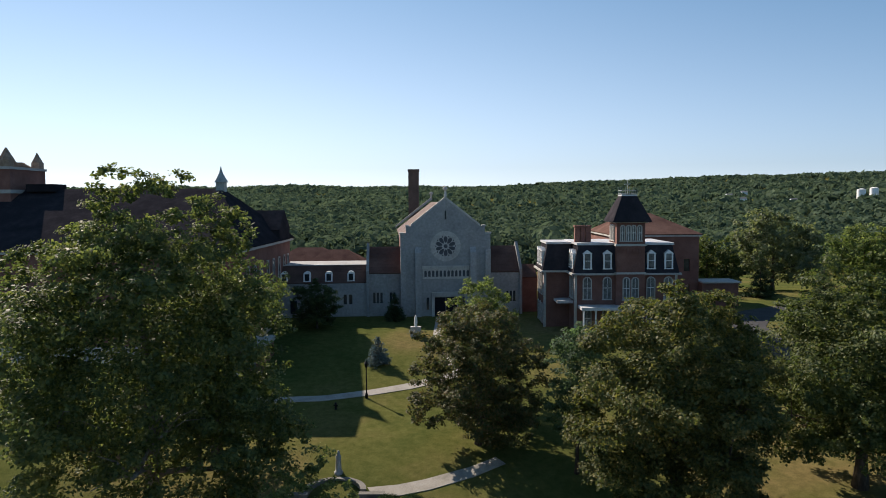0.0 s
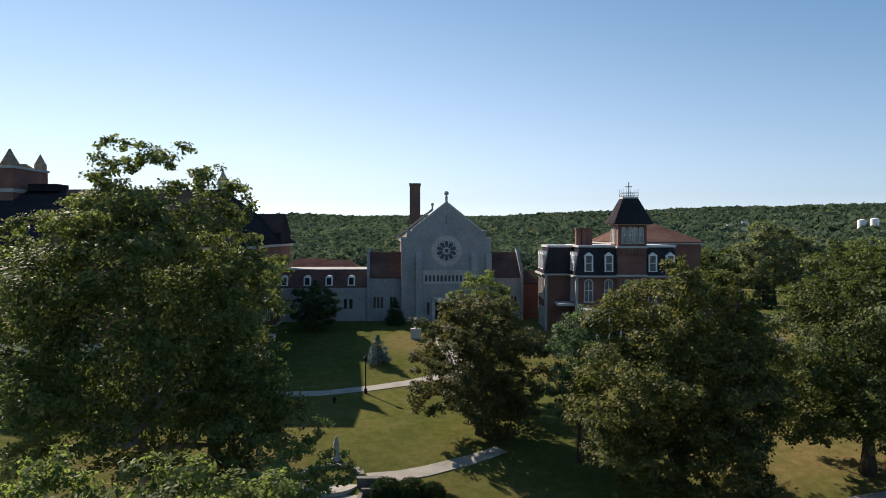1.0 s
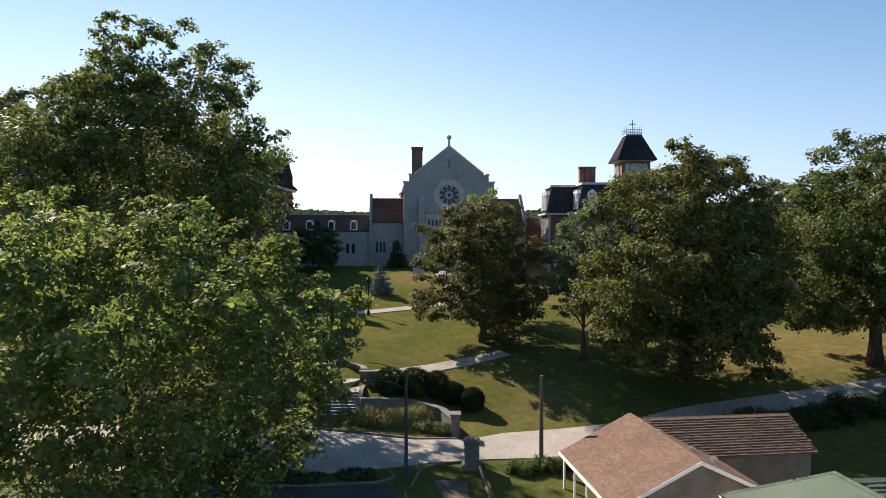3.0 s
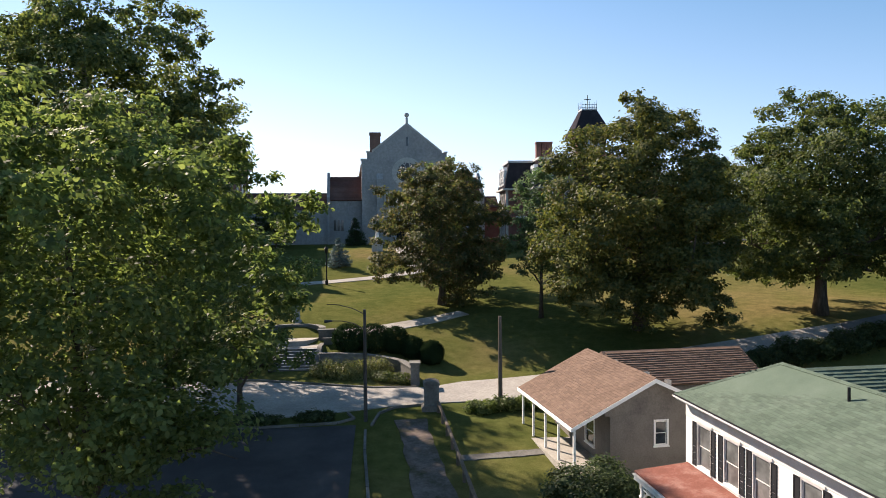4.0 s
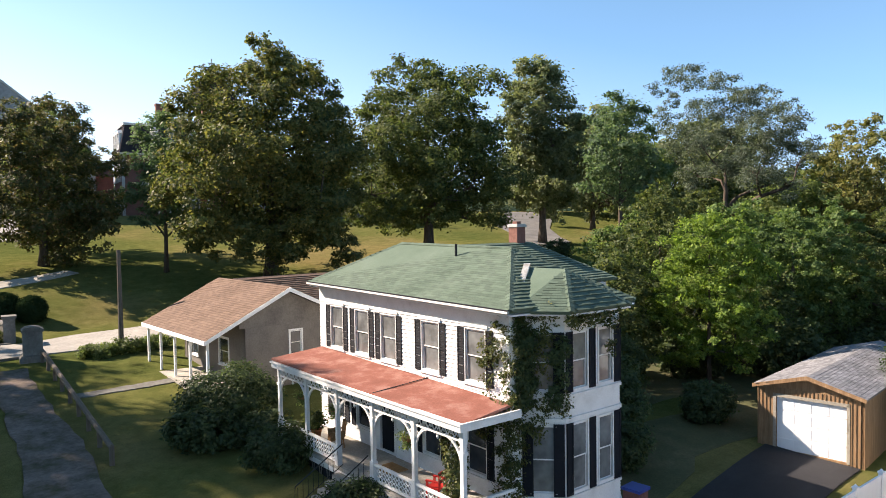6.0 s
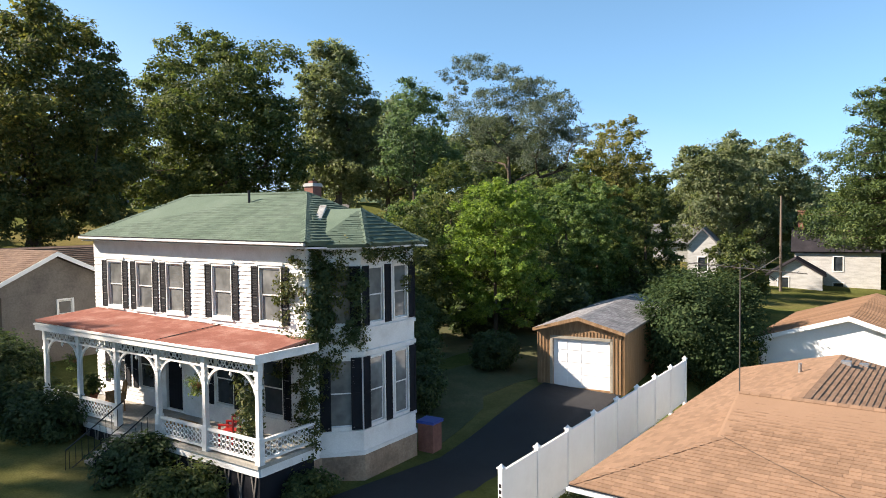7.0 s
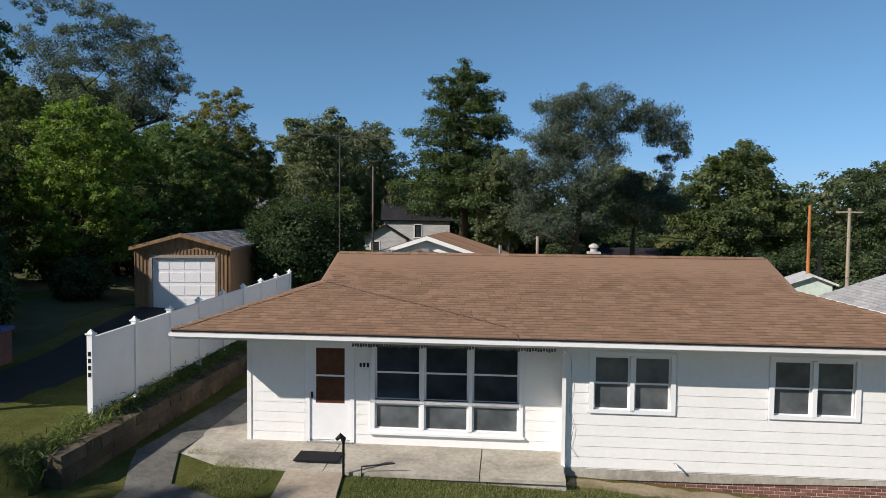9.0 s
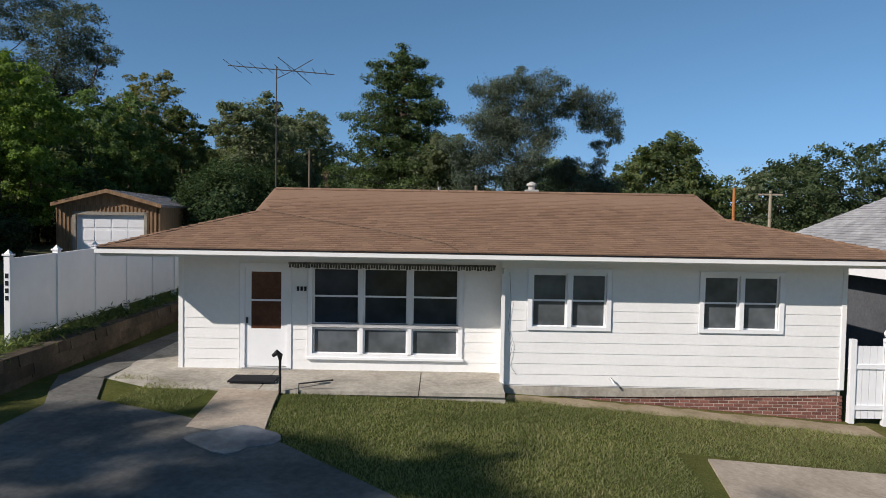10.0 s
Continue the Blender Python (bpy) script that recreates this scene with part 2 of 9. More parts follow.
M_ASPHALT = surface("asphalt", (0.05, 0.05, 0.053), (0.035, 0.035, 0.038), (0.075, 0.074, 0.073), 0.85, big=0.35, fine=30, bump=0.4, bump_scale=90)
M_ASPHALT_NEW = surface("fresh_black_asphalt", (0.028, 0.028, 0.031), (0.022, 0.022, 0.024), (0.04, 0.04, 0.042), 0.75, big=0.4, fine=40, bump=0.4, bump_scale=100)
M_STUCCO = surface("grey_brown_siding", (0.19, 0.172, 0.155), rough=0.8, big=0.7, fine=12, bump=0.2)
M_CEDAR = surface("tan_wood_siding", (0.25, 0.155, 0.085), (0.185, 0.11, 0.06), (0.32, 0.21, 0.125), 0.7, big=1.0, fine=6, bump=0.2, stretch=(6, 6, 0.6), island=0.15)
M_POLE = surface("weathered_pole_wood", (0.15, 0.12, 0.095), rough=0.85, big=1, fine=12, stretch=(8, 8, 0.6), bump=0.4)
M_POLE_PALE = surface("pale_pole_wood", (0.34, 0.29, 0.22), rough=0.85, big=1, fine=12, stretch=(8, 8, 0.6), bump=0.4)
M_BARK = surface("bark", (0.085, 0.065, 0.05), (0.045, 0.035, 0.028), (0.15, 0.12, 0.095), 0.92, big=1.2, fine=9, bump=0.8, bump_scale=14, stretch=(3, 3, 0.7))
M_BARK_PALE = surface("pale_bark", (0.2, 0.175, 0.145), (0.11, 0.095, 0.08), (0.3, 0.27, 0.23), 0.9, big=1.0, fine=9, bump=0.7, bump_scale=14, stretch=(3, 3, 0.7))
M_STEEL = surface("galvanised_steel", (0.5, 0.5, 0.5), rough=0.45, metal=0.9, big=2, fine=20)
M_DULL = surface("dull_weathered_metal", (0.09, 0.085, 0.08), rough=0.7, metal=0.3, big=2, fine=20)
M_ORANGE = surface("orange_treated_pole_wood", (0.42, 0.17, 0.06), rough=0.8, big=1, fine=10, stretch=(8, 8, 0.6))
M_RED_PLASTIC = surface("red_plastic", (0.55, 0.035, 0.03), rough=0.4, big=2, fine=20, bump=0.03)
M_BLUE = surface("blue_plastic", (0.02, 0.06, 0.3), rough=0.4, big=2, fine=20, bump=0.03)
M_DOOR_BROWN = surface("brown_door_glass", (0.1, 0.045, 0.025), rough=0.15, big=1.5, fine=10, bump=0.02)
M_WHITE_ROOF = surface("pale_metal_roof", (0.55, 0.56, 0.57), rough=0.5, big=0.5, fine=6, bump=0.1)
M_COPPER = surface("grey_green_lead_cap", (0.3, 0.34, 0.33), rough=0.6, big=1, fine=8)

GREEN = [(0.045, 0.066, 0.026), (0.075, 0.1, 0.034), (0.11, 0.13, 0.042), (0.165, 0.172, 0.056)]
M_LEAF = foliage("leaves_green", GREEN)
M_LEAF_GARDEN = foliage("leaves_garden_green", [(0.062, 0.104, 0.04), (0.1, 0.154, 0.05), (0.14, 0.198, 0.062), (0.195, 0.246, 0.082)], 0.45)
M_LEAF_BRIGHT = foliage("leaves_bright_green", [(0.085, 0.135, 0.03), (0.135, 0.2, 0.04), (0.185, 0.258, 0.05), (0.25, 0.31, 0.07)], 0.5)
# Pale olive; on the far trees haze is put into this colour.
M_LEAF_PALE = foliage("leaves_pale_olive_and_hazed", [(0.1, 0.12, 0.062), (0.14, 0.16, 0.08), (0.18, 0.195, 0.1), (0.23, 0.235, 0.13)], 0.45)
# Gold lightened for one far tree: haze put into its colour.
M_LEAF_GOLD_HAZE = foliage("leaves_gold_hazed", [(0.11, 0.115, 0.04), (0.16, 0.155, 0.05), (0.21, 0.19, 0.06), (0.27, 0.225, 0.08)], 0.45)
M_LEAF_OLIVE = foliage("leaves_olive", [(0.06, 0.088, 0.036), (0.1, 0.127, 0.047), (0.146, 0.166, 0.058), (0.205, 0.212, 0.07)], 0.45)
M_LEAF_FRESH = foliage("leaves_fresh_green", [(0.085, 0.118, 0.044), (0.125, 0.16, 0.056), (0.17, 0.203, 0.07), (0.225, 0.248, 0.092)], 0.55)
M_LEAF_GOLD = foliage("leaves_turning_gold", [(0.055, 0.075, 0.028), (0.092, 0.108, 0.036), (0.145, 0.142, 0.046), (0.212, 0.18, 0.056)])
M_LEAF_RUST = foliage("leaves_turning_rust", [(0.05, 0.07, 0.03), (0.082, 0.095, 0.038), (0.116, 0.108, 0.046), (0.165, 0.116, 0.055)])
M_LEAF_ELM = foliage("leaves_elm_grey", [(0.05, 0.068, 0.046), (0.085, 0.106, 0.07), (0.12, 0.14, 0.095), (0.17, 0.182, 0.135)])
M_LEAF_ASH = foliage("leaves_cool_green", [(0.06, 0.1, 0.055), (0.09, 0.14, 0.072), (0.12, 0.175, 0.09), (0.16, 0.21, 0.115)], 0.5)
M_LEAF_DARK = foliage("leaves_dark_green", [(0.038, 0.058, 0.027), (0.058, 0.084, 0.034), (0.082, 0.108, 0.043), (0.115, 0.138, 0.054)])
M_LEAF_LILAC = foliage("leaves_lilac", [(0.03, 0.05, 0.024), (0.046, 0.072, 0.03), (0.066, 0.092, 0.038), (0.09, 0.114, 0.048)], 0.3, 0.95)
M_YEW = foliage("yew_leaves", [(0.018, 0.034, 0.014), (0.026, 0.046, 0.018), (0.036, 0.06, 0.023)], 0.12, 0.95)
M_NEEDLE = foliage("needles", [(0.026, 0.047, 0.02), (0.042, 0.068, 0.026), (0.066, 0.096, 0.035)], 0.2)
M_NEEDLE_SUN = foliage("spruce_needles", [(0.03, 0.052, 0.02), (0.055, 0.085, 0.03), (0.095, 0.13, 0.04), (0.14, 0.17, 0.05)], 0.3)
M_NEEDLE_BLUE = foliage("blue_needles", [(0.072, 0.123, 0.131), (0.116, 0.181, 0.189), (0.160, 0.232, 0.239)], 0.12)
# Lifted, greyed green: distance haze is put into the far leaves' colour.
M_FOREST = foliage("far_wood_leaves_hazed", [(0.07, 0.1, 0.062), (0.086, 0.117, 0.07), (0.102, 0.134, 0.078), (0.12, 0.15, 0.088)], 0.35, 1.0, (1.05, 1.1, 0.95), 0.045)
M_IVY = foliage("ivy_leaves", [(0.029, 0.046, 0.017), (0.065, 0.080, 0.023), (0.116, 0.109, 0.032), (0.145, 0.145, 0.043)], 0.25)
M_REED = foliage("tall_plant_leaves", [(0.116, 0.131, 0.043), (0.203, 0.203, 0.072), (0.290, 0.261, 0.102)], 0.3)


def lawn():
    """Grass, with drier patches and far fields."""
    m, n, l, p = shader("lawn_grass")
    a = ramp(n, l, noise_fac(n, l, 0.045, 5), [(0.34, (0.07, 0.092, 0.034)), (0.5, (0.115, 0.12, 0.047)), (0.68, (0.2, 0.155, 0.085))])
    b = ramp(n, l, noise_fac(n, l, 1.1, 6, 0.7), [(0.3, (0.7, 0.75, 0.6)), (0.7, (1.25, 1.2, 1.1))])
    c = mixed(n, l, 1.0, a, b, "MULTIPLY")
    d = ramp(n, l, noise_fac(n, l, 18.0, 6, 0.75), [(0.3, (0.62, 0.65, 0.6)), (0.7, (1.2, 1.2, 1.15))])
    c = mixed(n, l, 1.0, c, d, "MULTIPLY")
    l.new(c, p.inputs["Base Color"])
    p.inputs["Roughness"].default_value = 0.95
    p.inputs["Specular IOR Level"].default_value = 0.0
    bm = node(n, "ShaderNodeBump", Strength=0.7, Distance=0.05)
    l.new(noise_fac(n, l, 30.0, 6, 0.7), bm.inputs["Height"])
    l.new(bm.outputs[0], p.inputs["Normal"])
    return m


M_LAWN = lawn()

# ---- ground ----
PROFILE = ((-400, -9), (-60, -4), (-20, -1.75), (-9, -1.0), (-4, -0.62), (0, -0.34), (4, -0.22), (8, -0.12), (10.6, -0.05), (12.6, 0.62), (16, 0.72), (30, 1.8), (45, 3.1), (54, 3.5),
           (57.5, 3.75), (62, 5.1), (69, 6.7), (75, 7.6), (88, 8.6), (100, 10.3), (112, 12.3), (125, 13), (170, 13), (260, 6), (400, 2), (900, 8))


def ground_z(x, y):
    x, y = np.asarray(x, float), np.asarray(y, float)
    ramp_y = np.clip((y - 48) / 12, 0, 1)
    yy = y + 0.35 * np.clip(x - 8, 0, 45) * ramp_y * ramp_y * (3 - 2 * ramp_y)
    ys, zs = zip(*PROFILE)
    z = sum(np.interp(yy + d, ys, zs) for d in (-0.8, -0.3, 0.3, 0.8)) / 4
    r = np.hypot(x, y)
    north = np.clip((y / np.maximum(r, 1) + 0.1) / 0.6, 0, 1)
    east = np.clip(x / np.maximum(r, 1), -0.6, 0.6)
    hill = np.interp(r, (0, 900, 1500, 2300, 3000, 4200), (0, 0, 9, 44, 82, 82))
    roll = 5 * np.sin(x / 260 + 1) * np.cos(y / 330) + 3 * np.sin(x / 90 + y / 140)
    far = np.clip((r - 260) / 400, 0, 1)
    z = z * (1 - far) + far * np.interp(y, (-400, 400), (-6, 4))
    rise = np.clip((x - 19) / 7.5, 0, 1) * np.clip((46 - x) / 8, 0, 1) * np.clip((y - 12.2) / 1.6, 0, 1) * np.clip((27 - y) / 5, 0, 1)
    z = z + 0.36 * rise * rise * (3 - 2 * rise)
    z = z + hill * north * (1 + 0.75 * np.maximum(east, 0) + 0.1 * east) + roll * far * (0.6 + 0.6 * far)
    return z


def gz(x, y, dz=0.0):
    return float(ground_z(x, y)) + dz


def ground_sheet():
    n = 310
    u = np.linspace(-1, 1, n)
    s = 26 * np.sinh(5.95 * u)
    X, Y = np.meshgrid(s + 6, s + 30)
    Z = ground_z(X, Y)
    me = bpy.data.meshes.new("ground")
    vs = np.stack([X, Y, Z], -1).reshape(-1, 3)
    i = np.arange(n * n).reshape(n, n)
    fs = np.stack([i[:-1, :-1], i[:-1, 1:], i[1:, 1:], i[1:, :-1]], -1).reshape(-1, 4)
    me.from_pydata(vs.tolist(), [], fs.tolist())
    me.shade_smooth()
    solo("ground", me, M_LAWN, "sloping mown lawn with dry patches, running to wooded hills", "ground", kind="structure")


ground_sheet()


def drape(pts_l, pts_r, dz=0.07, depth=0.25, step=1.0):
    """A paved strip between two lines of plan points, laid on the ground."""
    def dense(pts):
        out = []
        for a, b in zip(pts[:-1], pts[1:]):
            k = 12
            out += [(a[0] + (b[0] - a[0]) * i / k, a[1] + (b[1] - a[1]) * i / k) for i in range(k)]
        return out + [pts[-1]]
    L, R = dense(pts_l), dense(pts_r)
    n, g = len(L), Geo()
    cols = 6
    top = []
    for a, b in zip(L, R):
        row = []
        for c in range(cols + 1):
            x, y = a[0] + (b[0] - a[0]) * c / cols, a[1] + (b[1] - a[1]) * c / cols
            row.append((x, y, gz(x, y, dz)))
        top.append(row)
    vs = [p for row in top for p in row] + [(p[0], p[1], p[2] - depth) for row in top for p in (row[0], row[-1])]
    w, fs, off = cols + 1, [], n * (cols + 1)
    for i in range(n - 1):
        for c in range(cols):
            fs.append((i * w + c, i * w + c + 1, (i + 1) * w + c + 1, (i + 1) * w + c))
        fs.append((i * w, (i + 1) * w, off + 2 * i + 2, off + 2 * i))
        fs.append((i * w + cols, off + 2 * i + 1, off + 2 * i + 3, (i + 1) * w + cols))
    return g.add(vs, fs)


# ---- plants ----
def lump_list(rng, R, h, n=16, base=0.0, spread=0.62, size=(0.34, 0.5)):
    """Uneven boughs that together fill a crown of radius R and height h over its base; each carries smaller ones."""
    R = R * 1.02
    out = [((0, 0, base + h * 0.5), (R * 0.58, R * 0.58, h * 0.4))]
    for i in range(n):
        t = (i + 0.5) / n
        ang = i * 2.4 + rng.uniform(-0.5, 0.5)
        z = base + h * (0.12 + 0.78 * t)
        reach = R * spread * math.sqrt(max(0.03, 1 - (abs(t - 0.4) / 0.64) ** 2)) * rng.uniform(0.75, 1.2)
        r = R * rng.uniform(*size) * (0.8 if t > 0.8 else 1.0)
        out.append(((reach * math.cos(ang), reach * math.sin(ang), min(z, base + h - 0.62 * r)), (r, r, r * rng.uniform(0.7, 0.95))))
    return out


def twigs(rng, lumps, k=8):
    """Smaller rounded sprays over the outside of each bough."""
    out = []
    for (cx, cy, cz), (rx, ry, rz) in lumps:
        for i in range(k):
            v = Vector((rng.gauss(0, 1), rng.gauss(0, 1), rng.gauss(0.15, 0.9))).normalized()
            f, q = rng.uniform(0.5, 0.95), rng.uniform(0.3, 0.52)
            out.append(((cx + v.x * rx * f, cy + v.y * ry * f, cz + v.z * rz * f), (rx * q * 1.12, ry * q * 1.12, rz * q * rng.uniform(0.45, 0.72))))
    return out


def leaf_mesh(name, lumps, count, leaf, seed, per=34, fill=0.25, droop=0.0, narrow=0.6, loose=0.3):
    """Many single leaves, gathered in sprays over the lumps."""
    rg = np.random.default_rng(seed)
    C = np.array([c for c, _ in lumps], float)
    S = np.array([s for _, s in lumps], float)
    wt = (S[:, 0] * S[:, 2]) ** 1.0
    k = max(4, count // per)
    pick = rg.choice(len(lumps), k * 2, p=wt / wt.sum())
    d = rg.normal(size=(k * 2, 3))
    d /= np.linalg.norm(d, axis=1)[:, None]
    rad = np.where(rg.random(k * 2) < fill, rg.uniform(0.2, 0.8, k * 2), rg.uniform(0.85, 1.02, k * 2))
    P = C[pick] + d * S[pick] * rad[:, None]
    depth = np.min(np.linalg.norm((P[:, None, :] - C[None]) / S[None], axis=2) + np.eye(len(lumps))[pick] * 9, axis=1)
    keep = np.where((depth > 0.85) | (rg.random(k * 2) < 0.2))[0][:k]
    P, d, sz = P[keep], d[keep], S[pick[keep], 0]
    k = len(P)
    idx = np.repeat(np.arange(k), per)
    n = len(idx)
    spray = np.clip(loose * sz, leaf * 1.2, leaf * 4.5)[idx][:, None]
    off = np.clip(rg.normal(size=(n, 3)), -2.0, 2.0) * spray * np.array([0.6, 0.6, 0.4])
    off[:, 2] -= droop * np.abs(rg.normal(size=n)) * spray[:, 0]
    pos = P[idx] + off
    nr = d[idx] * 0.75 + rg.normal(size=(n, 3)) * 0.45 + np.array([0, 0, 0.65])
    nr /= np.linalg.norm(nr, axis=1)[:, None]
    a = np.cross(nr, rg.normal(size=(n, 3)))
    a /= np.linalg.norm(a, axis=1)[:, None]
    if droop:
        a = a * (1 - droop * 0.6) + np.array([0, 0, -1.0]) * droop * 0.6
    b = np.cross(nr, a)
    ln = (leaf * rg.uniform(0.65, 1.3, n))[:, None] * 0.5
    v = np.stack([pos - a * ln, pos + b * ln * narrow + nr * ln * 0.15, pos + a * ln, pos - b * ln * narrow + nr * ln * 0.15], 1).reshape(-1, 3)
    me = bpy.data.meshes.new(name)
    me.vertices.add(len(v))
    me.vertices.foreach_set("co", v.astype(np.float32).ravel())
    me.loops.add(4 * n)
    me.loops.foreach_set("vertex_index", np.arange(4 * n, dtype=np.int32))
    me.polygons.add(n)
    me.polygons.foreach_set("loop_start", np.arange(0, 4 * n, 4, dtype=np.int32))
    me.update(calc_edges=True)
    return me


def trunk_geo(rng, lumps, base_h, r0, lean=(0, 0), limbs=9, top=0.8):
    g = Geo()
    hi = max(c[2] for c, _ in lumps) * top
    path, rad = [], []
    for i in range(8):
        t = i / 7
        path.append((lean[0] * t + 0.25 * r0 * math.sin(3 * t + 1) * t * 3, lean[1] * t + 0.2 * r0 * math.sin(5 * t) * t * 3, -0.3 + (hi + 0.3) * t))
        rad.append(r0 * (1.35 if i == 0 else 1.0) * (1 - 0.82 * t))
    g.tube(path, rad, 10)
    nodes = [(Vector(path[i]), rad[i]) for i in range(2, 8)]
    for c, s in sorted(lumps[1:1 + limbs], key=lambda q: q[0][2] + 0.6 * math.hypot(q[0][0] - lean[0], q[0][1] - lean[1])):
        p2 = Vector(c)
        low = [q for q in nodes if q[0].z < p2.z - 0.35 * (p2.xy - q[0].xy).length] or nodes[:1]
        p0, r1 = min(low, key=lambda q: (q[0] - p2).length - 2.0 * q[1])
        rr = min(r1 * 0.72, r0 * 0.42)
        d = p2 - p0
        bow = Vector((rng.uniform(-1, 1), rng.uniform(-1, 1), rng.uniform(0.2, 1.2))) * d.length * 0.12
        a, b = p0 + d * 0.35 + bow, p0 + d * 0.7 + bow * 0.7
        g.tube([p0, a, b, p2], [rr, rr * 0.85, rr * 0.7, rr * 0.5], 6)
        nodes += [(a, rr * 0.85), (b, rr * 0.7), (p2, rr * 0.5)]
        for q in range(4):
            e = p2 + Vector((rng.uniform(-1, 1), rng.uniform(-1, 1), rng.uniform(-0.2, 0.8))) * s[0] * 0.75
            g.tube([b.lerp(p2, rng.uniform(0.2, 0.9)), (b.lerp(p2, 0.8) + e) / 2 + Vector((0, 0, 0.1 * s[0])), e], [rr * 0.35, rr * 0.25, rr * 0.08], 5)
    return g


def tree(name, x, y, R, top, crown_low, leaves, leaf, material, label, seed, r0=0.4, bark=None, n=16, group="", droop=0.0, fill=0.25, spread=0.62, size=(0.34, 0.5), foot=None, narrow=0.6, per=34, extra=(), limbs=9, leader=0.8, boughs=(), loose=0.3):
    """A deciduous tree; top and crown_low are heights in the world; boughs, if given, are the only ones."""
    rng = random.Random(seed)
    fx, fy = foot or (x, y)
    z = gz(fx, fy)
    lumps = lump_list(rng, R, top - crown_low, n, crown_low - z, spread, size) if not boughs else [((bx - x, by - y, bz - z), (q, q, q * 0.85)) for bx, by, bz, q in boughs]
    lumps = [((c[0] + x - fx, c[1] + y - fy, c[2]), s) for c, s in lumps]
    lumps += [((dx + x - fx, dy + y - fy, dz - z), (q, q, q * 0.85)) for dx, dy, dz, q in extra]
    t = thing(name, Matrix.Translation((fx, fy, z)), label, "tree", group)
    part("trunk", trunk_geo(rng, lumps, crown_low - z, r0, (x - fx, y - fy), limbs, leader), bark or M_BARK, t, smooth=True)
    part("crown", leaf_mesh("crown", twigs(rng, lumps) if boughs else lumps[:1] + twigs(rng, lumps[1:]), leaves, leaf, seed, per, fill, droop, narrow, loose), material, t)
    return t


def ovoid(x, y, R, low, top, seed, n=36):
    """Boughs of an upright egg-shaped crown."""
    rng = random.Random(seed)
    out = [(x, y, low + (top - low) * f, R * q) for f, q in ((0.45, 0.62), (0.25, 0.5), (0.65, 0.5))]
    for i in range(n):
        t = (i + 0.5) / n
        prof = math.sin(math.pi * (0.14 + 0.83 * t)) ** 0.75
        a, r = i * 2.4 + rng.uniform(-0.3, 0.3), R * (0.2 + 0.14 * prof)
        q = (R * prof - r * 0.55) * rng.uniform(0.85, 1.08)
        out.append((x + q * math.cos(a), y + q * math.sin(a), min(low + (top - low) * t, top - r * 0.7), r))
    return out


def bush(name, x, y, rx, ry, h, leaves, leaf, material, label, seed, dz=0.0, group="", rot=0.0, n=7):
    rng = random.Random(seed)
    lumps = [((0, 0, h * 0.45), (rx * 0.75, ry * 0.75, h * 0.5))]
    for i in range(n):
        a = i * 2.4
        lumps.append(((rx * 0.55 * math.cos(a), ry * 0.55 * math.sin(a), h * rng.uniform(0.3, 0.62)), (rx * 0.42, ry * 0.42, h * 0.38)))
    ob = solo(name, leaf_mesh(name, lumps, leaves, leaf, seed, 24 if n else 12, 0.3 if n else 0.1, loose=0.3 if n else 0.08), material, label, "shrub", group, m=pose(x, y, gz(x, y, dz), 0, 0, rot))
    return ob


def conifer(name, x, y, R, top, low, leaves, leaf, material, label, seed, r0=0.35, tiers=15, ragged=0.25, group="", taper=0.8, flat=0.42, narrow=0.4, ring=7):
    """A trunk with whorls of sagging boughs."""
    rng = random.Random(seed)
    z = gz(x, y)
    h, b = top - z, low - z
    g = Geo().tube([(0, 0, -0.3), (0, 0, b + (h - b) * 0.5), (0.1, 0, h * 0.98)], [r0 * 1.2, r0 * 0.6, 0.03], 8)
    lumps = []
    for i in range(tiers):
        t = i / (tiers - 1)
        zz = b + (h - b) * (0.04 + 0.93 * t) + rng.uniform(-0.3, 0.3) * ragged
        rr = R * (1 - t) ** taper * rng.uniform(1 - ragged, 1 + ragged * 0.6) + 0.06 * R
        for k in range(max(3, int(ring - 4 * t))):
            a = k * 2 * math.pi / max(3, int(ring - 4 * t)) + i * 1.3 + rng.uniform(-0.3, 0.3)
            q = rr * rng.uniform(1 - ragged, 1.12)
            zk = zz + rng.uniform(-0.5, 0.5) * (h - b) / tiers * min(1, ragged * 3.5)
            e = (q * math.cos(a), q * math.sin(a), zk - 0.04 * q)
            g.tube([(0, 0, zk), (e[0] * 0.5, e[1] * 0.5, zk - 0.06 * q), e], [0.09 * r0 / 0.35, 0.05, 0.015], 5)
            for f in (0.4, 0.66, 0.9):
                lumps.append(((e[0] * f, e[1] * f, zk - 0.06 * q), (q * 0.22 + 0.03 * R, q * 0.22 + 0.03 * R, max(0.1, (h - b) / tiers * flat))))
    lumps.append(((0, 0, h - 0.03 * (h - b)), (0.06 * R, 0.06 * R, 0.04 * (h - b))))
    t = thing(name, Matrix.Translation((x, y, z)), label, "conifer", group)
    part("trunk", g, M_BARK, t, smooth=True)
    part("needles", leaf_mesh("needles", lumps, leaves, leaf, seed, 26, 0.3, 0.25, narrow), material, t)
    return t


# ---- building helpers ----
def wall_frame(p0, p1, z=0.0):
    """p0: the wall's left end seen from outside; x runs along it, y goes inwards."""
    return Matrix.Translation((p0[0], p0[1], z)) @ pose(0, 0, 0, 0, 0, math.degrees(math.atan2(p1[1] - p0[1], p1[0] - p0[0])))


def span(p0, p1):
    return math.hypot(p1[0] - p0[0], p1[1] - p0[1])


